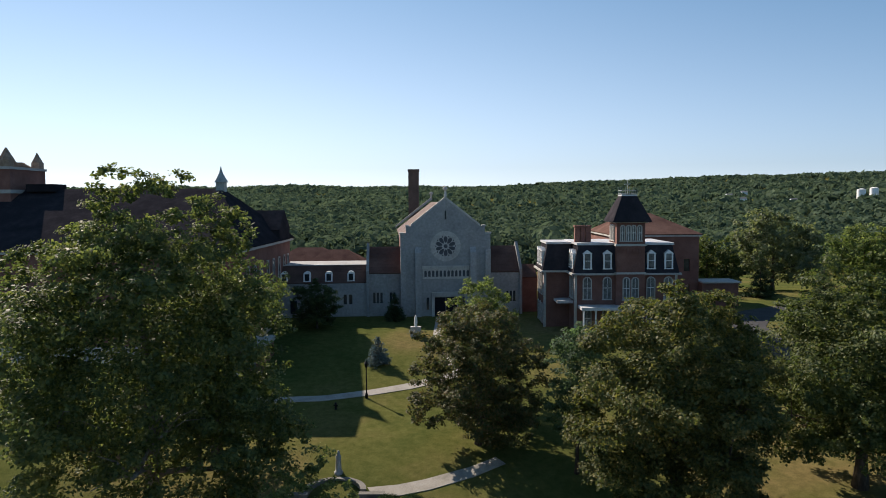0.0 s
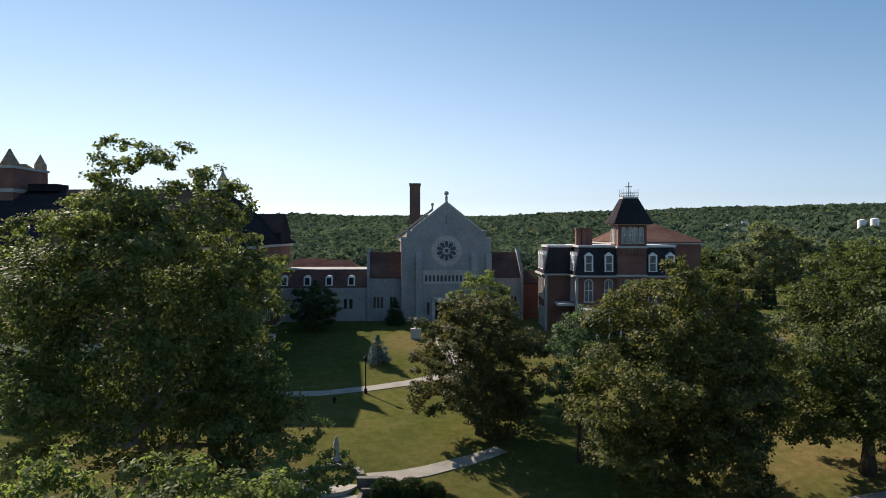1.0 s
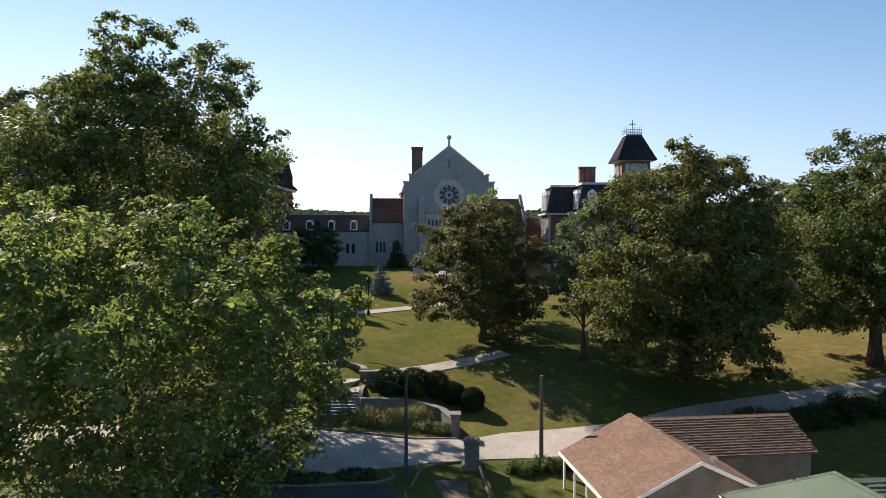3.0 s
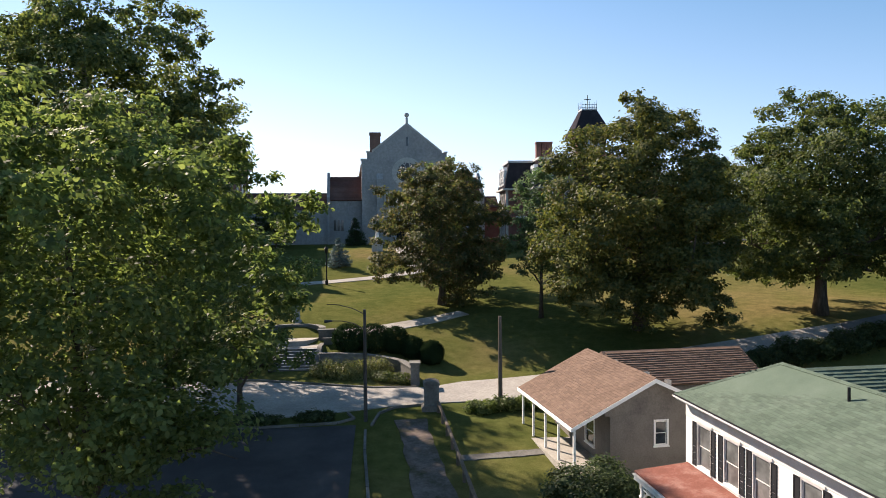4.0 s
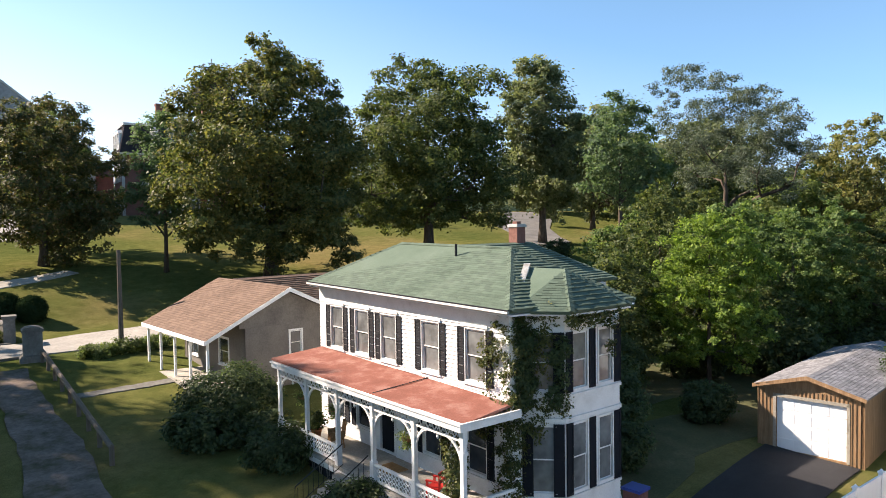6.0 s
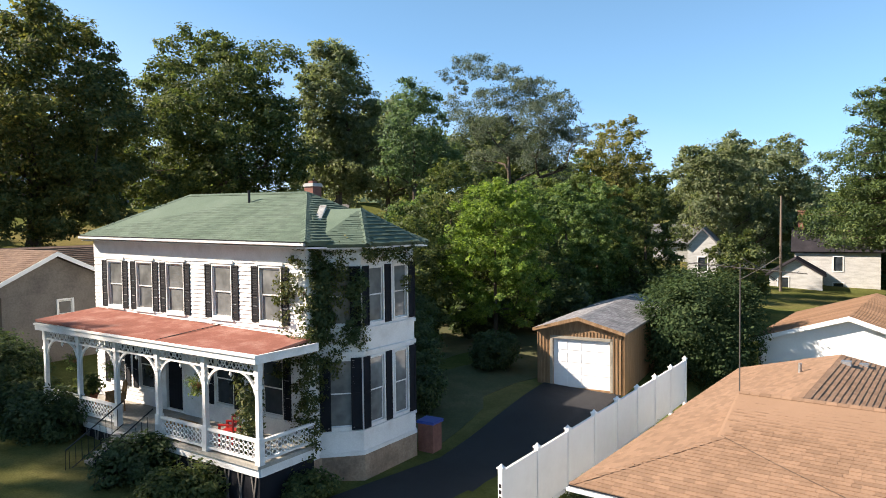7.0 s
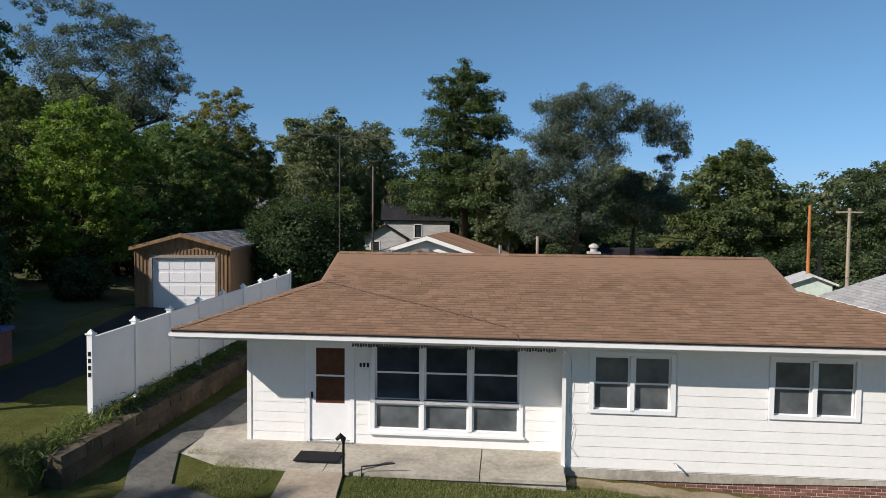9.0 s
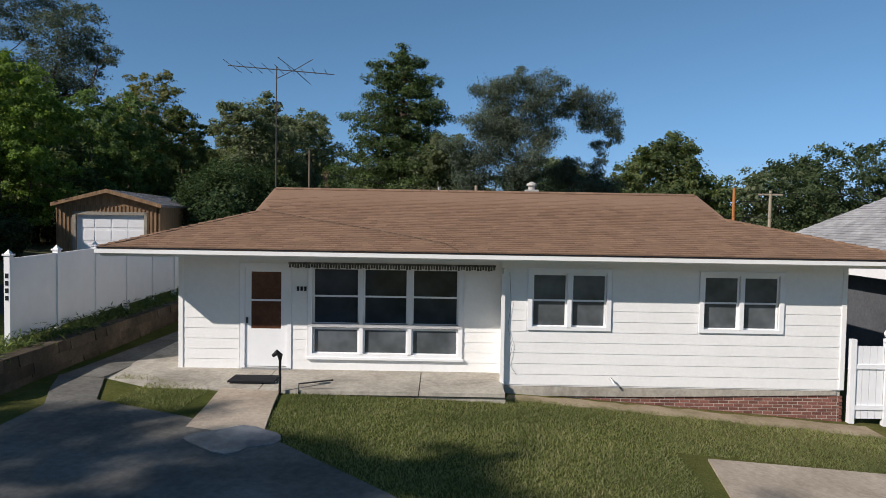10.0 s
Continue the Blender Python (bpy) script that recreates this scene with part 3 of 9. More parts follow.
def panel(length, z0, z1, th, holes=()):
    """A wall of real thickness with openings (u0, u1, z0, z1) right through it, in one piece."""
    us = sorted({0.0, length, *(u for h in holes for u in h[:2])})
    zs = sorted({z0, z1, *(z for h in holes for z in h[2:4])})
    nu, nz = len(us) - 1, len(zs) - 1

    def solid(i, k):
        if not (0 <= i < nu and 0 <= k < nz):
            return False
        um, zm = (us[i] + us[i + 1]) / 2, (zs[k] + zs[k + 1]) / 2
        return not any(h[0] < um < h[1] and h[2] < zm < h[3] for h in holes)

    def at(i, k, s):
        return (k * (nu + 1) + i) * 2 + s
    vs = [(u, y, z) for z in zs for u in us for y in (0.0, th)]
    fs = []
    for i in range(nu):
        for k in range(nz):
            if not solid(i, k):
                continue
            fs += [(at(i, k, 0), at(i + 1, k, 0), at(i + 1, k + 1, 0), at(i, k + 1, 0)), (at(i + 1, k, 1), at(i, k, 1), at(i, k + 1, 1), at(i + 1, k + 1, 1))]
            if not solid(i - 1, k):
                fs.append((at(i, k, 1), at(i, k, 0), at(i, k + 1, 0), at(i, k + 1, 1)))
            if not solid(i + 1, k):
                fs.append((at(i + 1, k, 0), at(i + 1, k, 1), at(i + 1, k + 1, 1), at(i + 1, k + 1, 0)))
            if not solid(i, k - 1):
                fs.append((at(i, k, 1), at(i + 1, k, 1), at(i + 1, k, 0), at(i, k, 0)))
            if not solid(i, k + 1):
                fs.append((at(i, k + 1, 0), at(i + 1, k + 1, 0), at(i + 1, k + 1, 1), at(i, k + 1, 1)))
    return Geo().add(vs, fs)


def free_runs(length, z0, z1, holes):
    cuts = sorted((h[0], h[1]) for h in holes if min(z1, h[3]) - max(z0, h[2]) > 0.45 * (z1 - z0))
    out, u = [], 0.0
    for a, b in cuts:
        if a > u + 0.02:
            out.append((u, a))
        u = max(u, b)
    if length > u + 0.02:
        out.append((u, length))
    return out


def board_geo(u0, u1, z0, z1, out=0.022):
    return Geo().add([(u0, -out, z0), (u1, -out, z0), (u1, 0.0, z0), (u0, 0.0, z0), (u0, -0.006, z1), (u1, -0.006, z1), (u1, 0, z1), (u0, 0, z1)],
                     [(3, 2, 1, 0), (4, 5, 6, 7), (0, 1, 5, 4), (1, 2, 6, 5), (2, 3, 7, 6), (3, 0, 4, 7)])


def siding(length, z0, z1, step, holes, out=0.02):
    g = Geo()
    z = z0
    while z < z1 - 0.01:
        t = min(z + step, z1)
        for a, b in free_runs(length, z, t, holes):
            q = board_geo(a, b, z, t, out)
            g.add(q.v, q.f)
        z += step
    return g


def window(parent, m, u0, u1, z0, z1, casing=0.1, frame_mat=None, glass=None, lights=1, meeting=True, sill=0.05, proud=0.035, label="", head=0.0, thin=0.04):
    """A sash window: casing, each sash, each pane, the mullions and the sill are parts."""
    frame_mat, glass = frame_mat or M_WHITE, glass or M_GLASS
    c = casing
    win = part("window", Geo().ring(u0 - c, u1 + c, z0 - c * 0.6, z1 + c, c, -proud, 0.06, c * 0.8), frame_mat, parent, label, m)
    if head:
        part("head", Geo().box(u0 - c - 0.05, u1 + c + 0.05, -proud - 0.03, 0.02, z1 + c, z1 + c + head), frame_mat, win)
    w, q = (u1 - u0) / lights, 0.045
    for i in range(lights):
        a, b = u0 + i * w, u0 + (i + 1) * w
        if i:
            part("mullion", Geo().box(a - q, a + q, -proud, 0.06, z0 - c * 0.1, z1 + c * 0.1), frame_mat, win)
            a += q
        if i < lights - 1:
            b -= q
        zm = (z0 + z1) / 2
        halves = [(z0, zm + thin / 2, 0.05), (zm - thin / 2, z1, 0.02)] if meeting else [(z0, z1, 0.03)]
        for c0, c1, y in halves:
            part("sash", Geo().ring(a, b, c0, c1, thin, y, y + 0.03), frame_mat, win)
            part("pane", Geo().box(a + thin * 0.8, b - thin * 0.8, y + 0.012, y + 0.018, c0 + thin * 0.8, c1 - thin * 0.8), glass, win)
    if sill:
        part("sill", Geo().box(u0 - c - 0.03, u1 + c + 0.03, -proud - 0.04, 0.05, z0 - c * 0.6 - sill, z0 - c * 0.6), frame_mat, win)
    part("backing", Geo().box(u0 - 0.02, u1 + 0.02, 0.16, 0.18, z0, z1), M_BLACK, win)
    return win


def inside(u, v, poly):
    hit, j = False, len(poly) - 1
    for i in range(len(poly)):
        (a, b), (c, d) = poly[i], poly[j]
        if (b > v) != (d > v) and u < (c - a) * (v - b) / (d - b) + a:
            hit = not hit
        j = i
    return hit


def shingles(pts, tab=0.3, course=0.145, lift=0.014, seed=3, single=None, rows=0):
    """Courses of loose tabs over a roof plane: pts[0] to pts[1] is its eave. The lowest rows are laid one by one by single(u, v, normal, place, width)."""
    pts = [Vector(p) for p in pts]
    o, u = pts[0], (pts[1] - pts[0]).normalized()
    nrm = u.cross(pts[2] - pts[1]).normalized()
    if nrm.z < 0:
        nrm = -nrm
    v = nrm.cross(u)
    if v.z < 0:
        v = -v
    flat = [((p - o).dot(u), (p - o).dot(v)) for p in pts]
    rng, g = random.Random(seed), Geo()
    u0, u1, v1 = min(q[0] for q in flat), max(q[0] for q in flat), max(q[1] for q in flat)
    for r in range(int(v1 / course) + 1):
        vv, a = r * course, u0 + (r % 3) * tab / 3 - tab + rng.uniform(0, 0.04)
        while a < u1:
            b = a + tab * rng.choice((0.7, 1.0, 1.0, 1.35))
            if inside((a + b) / 2, vv + course * 0.5, flat) and inside(a + 0.05, vv + course * 0.4, flat) and inside(b - 0.05, vv + course * 0.4, flat):
                if r < rows:
                    single(u, v, nrm, o + u * a + v * vv, b - a)
                    a = b
                    continue
                h = lift * rng.uniform(0.8, 1.25)
                p = [o + u * q + v * w + nrm * k for q, w, k in ((a, vv, h), (b - 0.006, vv, h), (b - 0.006, vv + course * 1.05, 0.003), (a, vv + course * 1.05, 0.003), (a, vv, 0), (b - 0.006, vv, 0))]
                g.add(p, [(0, 1, 2, 3), (4, 5, 1, 0), (4, 0, 3), (1, 5, 2)])
            a = b
    return g


def roof_plane(parent, pts, material, th=0.14, name="roof_plane", tabs=True, tab=0.3, course=0.145, seed=3, lift=0.014, rows=0):
    u = (Vector(pts[1]) - Vector(pts[0])).cross(Vector(pts[2]) - Vector(pts[1])).normalized()
    if u.z < 0:
        u = -u
    r = part(name, Geo().slab(pts, -u * th), material, parent)
    if tabs:
        made = {}

        def single(u, v, nrm, place, width):
            w = round(width, 3)
            if w not in made:
                g = Geo().add([(0, 0, lift), (w - 0.006, 0, lift), (w - 0.006, course * 1.05, 0.003), (0, course * 1.05, 0.003), (0, 0, 0), (w - 0.006, 0, 0)], [(0, 1, 2, 3), (4, 5, 1, 0), (4, 0, 3), (1, 5, 2)])
                made[w] = g.data("shingle")
                made[w].materials.append(material)
            ob = new("shingle", made[w])
            ob.parent = r
            ob.matrix_basis = Matrix.Translation(place) @ Matrix((u, v, nrm)).transposed().to_4x4()
        part("shingles", shingles(pts, tab, course, lift, seed, single, rows), material, r, kind="stuff")
    return r


def gutter(parent, a, b, material=None, r=0.07):
    a, b = Vector(a), Vector(b)
    d = (b - a).normalized()
    s = Vector((0, 0, 1)).cross(d)
    g = Geo()
    prof = [(-r, r * 0.8), (-r, -r * 0.6), (-r * 0.4, -r), (r * 0.9, -r), (r * 0.9, r * 0.8), (r * 0.75, r * 0.8), (r * 0.75, -r * 0.8), (-r * 0.8, -r * 0.5), (-r * 0.85, r * 0.8)]
    vs = [p + s * q + Vector((0, 0, w)) for p in (a, b) for q, w in prof]
    n = len(prof)
    g.add(vs, [(i, (i + 1) % n, n + (i + 1) % n, n + i) for i in range(n)])
    return part("gutter", g, material or M_WHITE, parent)


# ---- the white bungalow ----
W = pose(14.88, -0.1, 0, 0, 0, 3.34)
bungalow = thing("bungalow", W, "low white clapboard bungalow with a tan shingled hip roof", "house")
EAVE, RIDGE = 2.6, 4.2
EAVE_TOP = EAVE + 0.14
YL, YR = 7.29, -7.42
REC = 0.65
F_LEFT = wall_frame((REC, YL), (REC, 0.0))
F_RIGHT = wall_frame((0.0, 0.0), (0.0, YR))
left_holes = [(1.46, 2.42, -0.02, 2.26), (3.0, 6.32, 0.27, 2.28)]
right_holes = [(0.62, 2.24, 1.1, 2.28), (4.36, 6.0, 1.1, 2.28)]
lw = part("front_wall", panel(YL, -0.35, EAVE, 0.18, left_holes), M_WHITE, bungalow, "white clapboard wall in the shade of the eave", F_LEFT)
rw = part("front_wall", panel(-YR, -0.2, EAVE, 0.18, right_holes), M_WHITE, bungalow, "white clapboard wall", F_RIGHT)
part("side_wall", panel(REC, -0.2, EAVE, 0.12), M_WHITE, bungalow, m=wall_frame((REC, 0.0), (0.0, 0.0)))
for q0, q1 in (((8.6, YL), (REC, YL)), ((0.0, YR), (8.6, YR)), ((8.6, YR), (8.6, YL))):
    sw = part("side_wall", panel(span(q0, q1), -0.2, EAVE, 0.18), M_WHITE, bungalow, m=wall_frame(q0, q1))
    part("siding", siding(span(q0, q1), -0.15, EAVE - 0.02, 0.235, []), M_WHITE, sw, kind="stuff")
for wl, ln, holes, zb in ((lw, YL, [(1.33, 2.55, -0.1, 2.42), (2.88, 6.44, 0.14, 2.42)], -0.08), (rw, -YR, [(0.5, 2.36, 1.0, 2.42), (4.24, 6.12, 1.0, 2.42)], -0.17)):
    z = zb
    while z < EAVE - 0.03:
        for a, b in free_runs(ln, z, min(z + 0.235, EAVE - 0.02), holes):
            part("board", board_geo(a, b, z, min(z + 0.233, EAVE - 0.02), 0.016), M_WHITE, wl)
        z += 0.235
# corner boards
for wx, wy in ((REC, YL), (0.0, YR), (0.0, -0.0)):
    part("corner_board", Geo().box(wx - 0.035, wx + 0.08, wy - 0.05, wy + 0.05, -0.17, EAVE), M_WHITE, bungalow)


def mulled(m, u0, u1, z0, z1, n, label):
    return window(bungalow, m, u0, u1, z0, z1, 0.1, M_VINYL, M_GLASS_MID, n, True, 0.0, 0.05, label, thin=0.04)


for u0, u1 in ((0.62, 2.24), (4.36, 6.0)):
    mulled(F_RIGHT, u0, u1, 1.1, 2.28, 2, "white double sash window with pale lower panes")
window(bungalow, F_LEFT, 3.0, 6.32, 0.98, 2.28, 0.1, M_VINYL, M_GLASS, 3, True, 0.0, 0.05, "triple sash picture window over three low lights", thin=0.04)
low = window(bungalow, F_LEFT, 3.0, 6.32, 0.3, 0.9, 0.1, M_VINYL, M_GLASS_MID, 3, False, 0.05, 0.05, "three low fixed lights", thin=0.04)
# front door
dg = Geo().box(1.36, 1.46, -0.04, 0.1, -0.06, 2.36).box(2.42, 2.52, -0.04, 0.1, -0.06, 2.36).box(1.46, 2.42, -0.04, 0.1, 2.26, 2.36)
door = part("front_door", dg, M_VINYL, bungalow, "white storm door with two brown glass panes", F_LEFT)
part("leaf", Geo().box(1.46, 1.6, 0.0, 0.04, 0.0, 2.26).box(2.28, 2.42, 0.0, 0.04, 0.0, 2.26).box(1.6, 2.28, 0.0, 0.04, 0.0, 0.86).box(1.6, 2.28, 0.0, 0.04, 2.16, 2.26).box(1.6, 2.28, 0.0, 0.04, 1.49, 1.53), M_VINYL, door)
part("pane", Geo().box(1.6, 2.28, 0.012, 0.024, 1.53, 2.16), M_DOOR_BROWN, door)
part("pane", Geo().box(1.6, 2.28, 0.012, 0.024, 0.86, 1.49), M_DOOR_BROWN, door)
part("handle", Geo().box(1.5, 1.53, -0.06, 0.0, 0.98, 1.12), M_IRON, door)
part("threshold", Geo().box(1.4, 2.48, -0.1, 0.1, -0.1, -0.03), M_STEEL, door)
# house number as bars, awning valance, downspout
nb = Geo()
for k in range(3):
    nb.box(2.64 + k * 0.085, 2.69 + k * 0.085, -0.04, -0.024, 1.74, 1.84)
part("number_bars", nb, M_IRON, bungalow, "three small black bars by the door", F_LEFT)
va = Geo().box(2.55, 7.12, -0.5, -0.42, 2.38, 2.42)
for k in range(76):
    va.box(2.56 + k * 0.06, 2.605 + k * 0.06, -0.49, -0.47, 2.3 + 0.012 * math.sin(k * 1.7), 2.39)
part("awning_roll", va, surface("grey_striped_canvas", (0.09, 0.09, 0.085), (0.05, 0.05, 0.05), (0.3, 0.3, 0.28), 0.9, big=8, fine=30), bungalow, "rolled-up dark awning with a fringed edge", F_LEFT)
part("downspout", Geo().box(-0.12, -0.05, -0.02, 0.06, -0.1, 2.3).box(-0.42, -0.06, 0.0, 0.05, 2.28, 2.38).box(-0.2, -0.05, -0.02, 0.06, -0.2, -0.1), M_WHITE, bungalow)
part("tap", Geo().tube([(-0.02, -2.35, 0.0), (-0.14, -2.35, 0.02), (-0.2, -2.4, -0.06)], 0.02, 6), M_STEEL, bungalow)
# soffit and eave
ex = -0.7
part("soffit", Geo().box(ex + 0.02, 0.7, -8.6, 8.43, EAVE - 0.06, EAVE - 0.03).box(0.7, 9.2, YL, 8.43, EAVE - 0.06, EAVE - 0.03).box(0.0, 9.2, -8.6, YR, EAVE - 0.06, EAVE - 0.03), M_WHITE, bungalow)
part("fascia", Geo().box(ex - 0.02, ex + 0.02, -8.65, 8.45, EAVE - 0.06, EAVE + 0.12).box(ex, 9.2, 8.43, 8.47, EAVE - 0.06, EAVE + 0.12), M_WHITE, bungalow)
gutter(bungalow, (ex - 0.09, 8.52, EAVE + 0.045), (ex - 0.09, -8.7, EAVE + 0.045), None, 0.058)
part("drip_edge", Geo().box(ex - 0.085, ex - 0.02, -8.7, 8.5, EAVE_TOP - 0.035, EAVE_TOP - 0.01), M_BLACK, bungalow)
RX, KX, KZ = 4.3, 2.06, 3.54
E1, E2, E3, E4 = (ex - 0.06, 8.5, EAVE_TOP), (ex - 0.06, -8.7, EAVE_TOP), (9.26, -8.7, EAVE_TOP), (9.26, 8.5, EAVE_TOP)
RL, RR = (RX, 6.02, RIDGE), (RX, -5.62, RIDGE)
KL, KR, KL2, KR2 = (KX, 5.95, KZ), (KX, -5.55, KZ), (2 * RX - KX, 5.95, KZ), (2 * RX - KX, -5.55, KZ)
roof_plane(bungalow, [E1, E2, KR, RR, RL, KL], M_SHINGLE_TAN, 0.1, tab=0.25, course=0.14, seed=1, lift=0.018, rows=4)
roof_plane(bungalow, [E4, E1, KL, KL2], M_SHINGLE_TAN, 0.1, seed=2)
roof_plane(bungalow, [E2, E3, KR2, KR], M_SHINGLE_TAN, 0.1, tabs=False)
roof_plane(bungalow, [E3, E4, KL2, RL, RR, KR2], M_SHINGLE_TAN, 0.1, tabs=False)
roof_plane(bungalow, [KL2, KL, RL], M_SHINGLE_TAN, 0.06, "gablet", tabs=False)
roof_plane(bungalow, [KR, KR2, RR], M_SHINGLE_TAN, 0.06, "gablet", tabs=False)
cap = Geo()
for k in range(46):
    y = 6.02 - k * 0.252
    cap.slab([(RX - 0.13, y, RIDGE - 0.01), (RX - 0.13, y - 0.27, RIDGE - 0.01), (RX, y - 0.27, RIDGE + 0.035), (RX, y, RIDGE + 0.035)], (0, 0, -0.02))
    cap.slab([(RX + 0.13, y, RIDGE - 0.01), (RX, y, RIDGE + 0.035), (RX, y - 0.27, RIDGE + 0.035), (RX + 0.13, y - 0.27, RIDGE - 0.01)], (0, 0, -0.02))
for (ax, ay, az), (bx_, by, bz) in ((E1, KL), (E2, KR)):
    a_, b_ = Vector((ax, ay, az + 0.012)), Vector((bx_, by, bz + 0.012))
    n_ = int((b_ - a_).length / 0.22)
    s_ = 1 if ay > 0 else -1
    for k in range(n_):
        p, q = a_.lerp(b_, k / n_), a_.lerp(b_, (k + 1.12) / n_)
        lift_ = Vector((0, 0, 0.022))
        cap.slab([p + lift_ + Vector((0.0, -0.14 * s_, 0.0)), p + lift_, q, q + Vector((0.0, -0.14 * s_, 0.0))], (0, 0, -0.02))
        cap.slab([p + lift_, p + lift_ + Vector((0.14, 0, 0)), q + Vector((0.14, 0, 0)), q], (0, 0, -0.02))
part("ridge_cap", cap, M_SHINGLE_TAN, bungalow, kind="stuff")
# rear wing with its own hip
part("rear_wing", Geo().box(8.4, 14.6, 1.2, 8.2, -0.6, 2.5), M_WHITE, bungalow)
for i, q in enumerate(([(8.2, 8.7, 2.62), (8.2, 0.7, 2.62), (9.0, 4.4, 3.98), (9.0, 5.0, 3.98)], [(15.1, 8.7, 2.62), (7.0, 8.7, 2.62), (4.9, 4.7, 4.0), (12.6, 4.7, 4.0)], [(7.0, 0.7, 2.62), (15.1, 0.7, 2.62), (12.6, 4.7, 4.0), (4.9, 4.7, 4.0)], [(15.1, 0.7, 2.62), (15.1, 8.7, 2.62), (12.6, 4.7, 4.0)])):
    if i:
        roof_plane(bungalow, q, M_SHINGLE_TAN, 0.1, seed=10 + i, lift=0.012 if i != 2 else 0.02)
for vx, vy, vz, hh in ((10.2, 5.6, 3.6, 0.4), (11.3, 4.4, 3.9, 0.18), (12.2, 4.0, 3.7, 0.2)):
    part("roof_vent", Geo().tube([(vx, vy, vz - 0.1), (vx, vy, vz + hh)], 0.06, 8) if hh > 0.3 else Geo().box(vx - 0.15, vx + 0.15, vy - 0.15, vy + 0.15, vz - 0.1, vz + 0.12), M_STEEL, bungalow)
fl = part("chimney", Geo().box(4.66, 4.94, -1.29, -1.01, 3.6, 4.24), M_BRICK, bungalow, "small brick chimney")
part("cap", Geo().box(4.62, 4.98, -1.33, -0.97, 4.24, 4.3).lathe(4.8, -1.15, [(0.1, 4.3), (0.1, 4.4), (0.15, 4.42), (0.13, 4.48), (0.03, 4.53)], 10), M_STONE_PALE, fl)
part("vent_pipe", Geo().tube([(9.0, 0.25, 2.8), (9.0, 0.25, 4.6)], 0.05, 8), M_POLE_PALE, bungalow)
part("roof_vent", Geo().tube([(6.0, 1.5, 3.4), (6.0, 1.5, 4.4)], 0.05, 8), M_STEEL, bungalow)
part("service_cable", Geo().tube([(2.1, 5.9, 3.6), (1.4, 4.6, 3.4), (0.6, 2.95, 3.17), (-0.3, 1.3, 2.91), (-0.7, 1.05, 2.8), (-0.86, 1.0, 2.7)], 0.006, 5), M_BARK, bungalow)
part("service_cable", Geo().tube([(-0.03, -0.12, 2.3), (-0.05, -0.16, 1.6), (-0.04, -0.1, 1.1), (-0.06, -0.2, 0.7), (-0.05, -0.14, 0.3), (-0.04, -0.3, 0.05)], 0.004, 5), M_DULL, bungalow)
# foundation: plinth and its bricks
part("foundation", Geo().box(0.03, 0.3, YR, 0.0, -1.4, -0.2), M_MORTAR, bungalow, "mortared footing under the wall")
part("foundation", Geo().box(0.3, 8.6, YR + 0.02, YR + 0.3, -1.6, -0.2).box(0.52, 8.6, YL - 0.3, YL - 0.02, -1.0, -0.2), M_BRICK_FAR, bungalow, "brick footing under the side walls")
part("sill_band", Geo().slab([(-0.02, 0.0, -0.21), (-0.02, 0.0, -0.42), (-0.012, -3.2, -0.4), (-0.006, YR + 0.1, -0.29), (-0.006, YR + 0.1, -0.21)], (0.08, 0, 0)), M_SLAB, bungalow, "tan parged sill band")
slab_g = Geo()
for a, b in ((8.55, 5.1), (5.08, 1.8), (1.78, 0.02)):
    slab_g.slab([(-0.98, a, -0.14), (-0.98, b, -0.14), (REC, b, -0.06), (REC, a, -0.06)], (0, 0, -0.08))
slab_g.slab([(REC, 8.55, -0.06), (REC, YL + 0.01, -0.06), (4.6, YL + 0.01, -0.02), (4.6, 8.55, -0.02)], (0, 0, -0.08))
solo("porch_slab", slab_g, M_SLAB, "stained concrete porch slab along the bungalow front", "porch", m=W)
blk = thing("slab_blocks", W, "row of grey concrete blocks under the porch slab", "blocks")
for k in range(21):
    part("block", Geo().box(-0.93, -0.75, 8.5 - k * 0.405, 8.5 - k * 0.405 - 0.395, -0.7, -0.25), M_SLAB, blk)
part("stone", Geo().box(-0.88, 0.5, 8.42, 0.05, -0.8, -0.3), M_CONCRETE, blk)
solo("door_mat", Geo().box(-0.62, -0.02, 4.86, 5.84, -0.09, -0.055), M_BLACK, "black door mat on the porch slab", "mat", m=W)
# hand rail with a horse-head knob
rail = thing("porch_post", W, "black iron porch post with a curved top", "post")
part("post", Geo().tube([(-1.08, 4.62, -0.45), (-1.08, 4.62, 0.55)], 0.028, 8), M_IRON, rail)
part("finial", Geo().tube([(-1.08, 4.62, 0.5), (-1.08, 4.62, 0.6), (-1.08, 4.68, 0.66), (-1.08, 4.77, 0.58)], [0.03, 0.06, 0.06, 0.035], 8), M_IRON, rail)
scr = thing("boot_scraper", W, "low bent iron bar on the slab edge", "bar")
part("bar", Geo().tube([(-1.0, 4.25, -0.3), (-1.0, 4.25, 0.0), (-0.95, 3.55, 0.08)], 0.018, 6), M_IRON, scr)

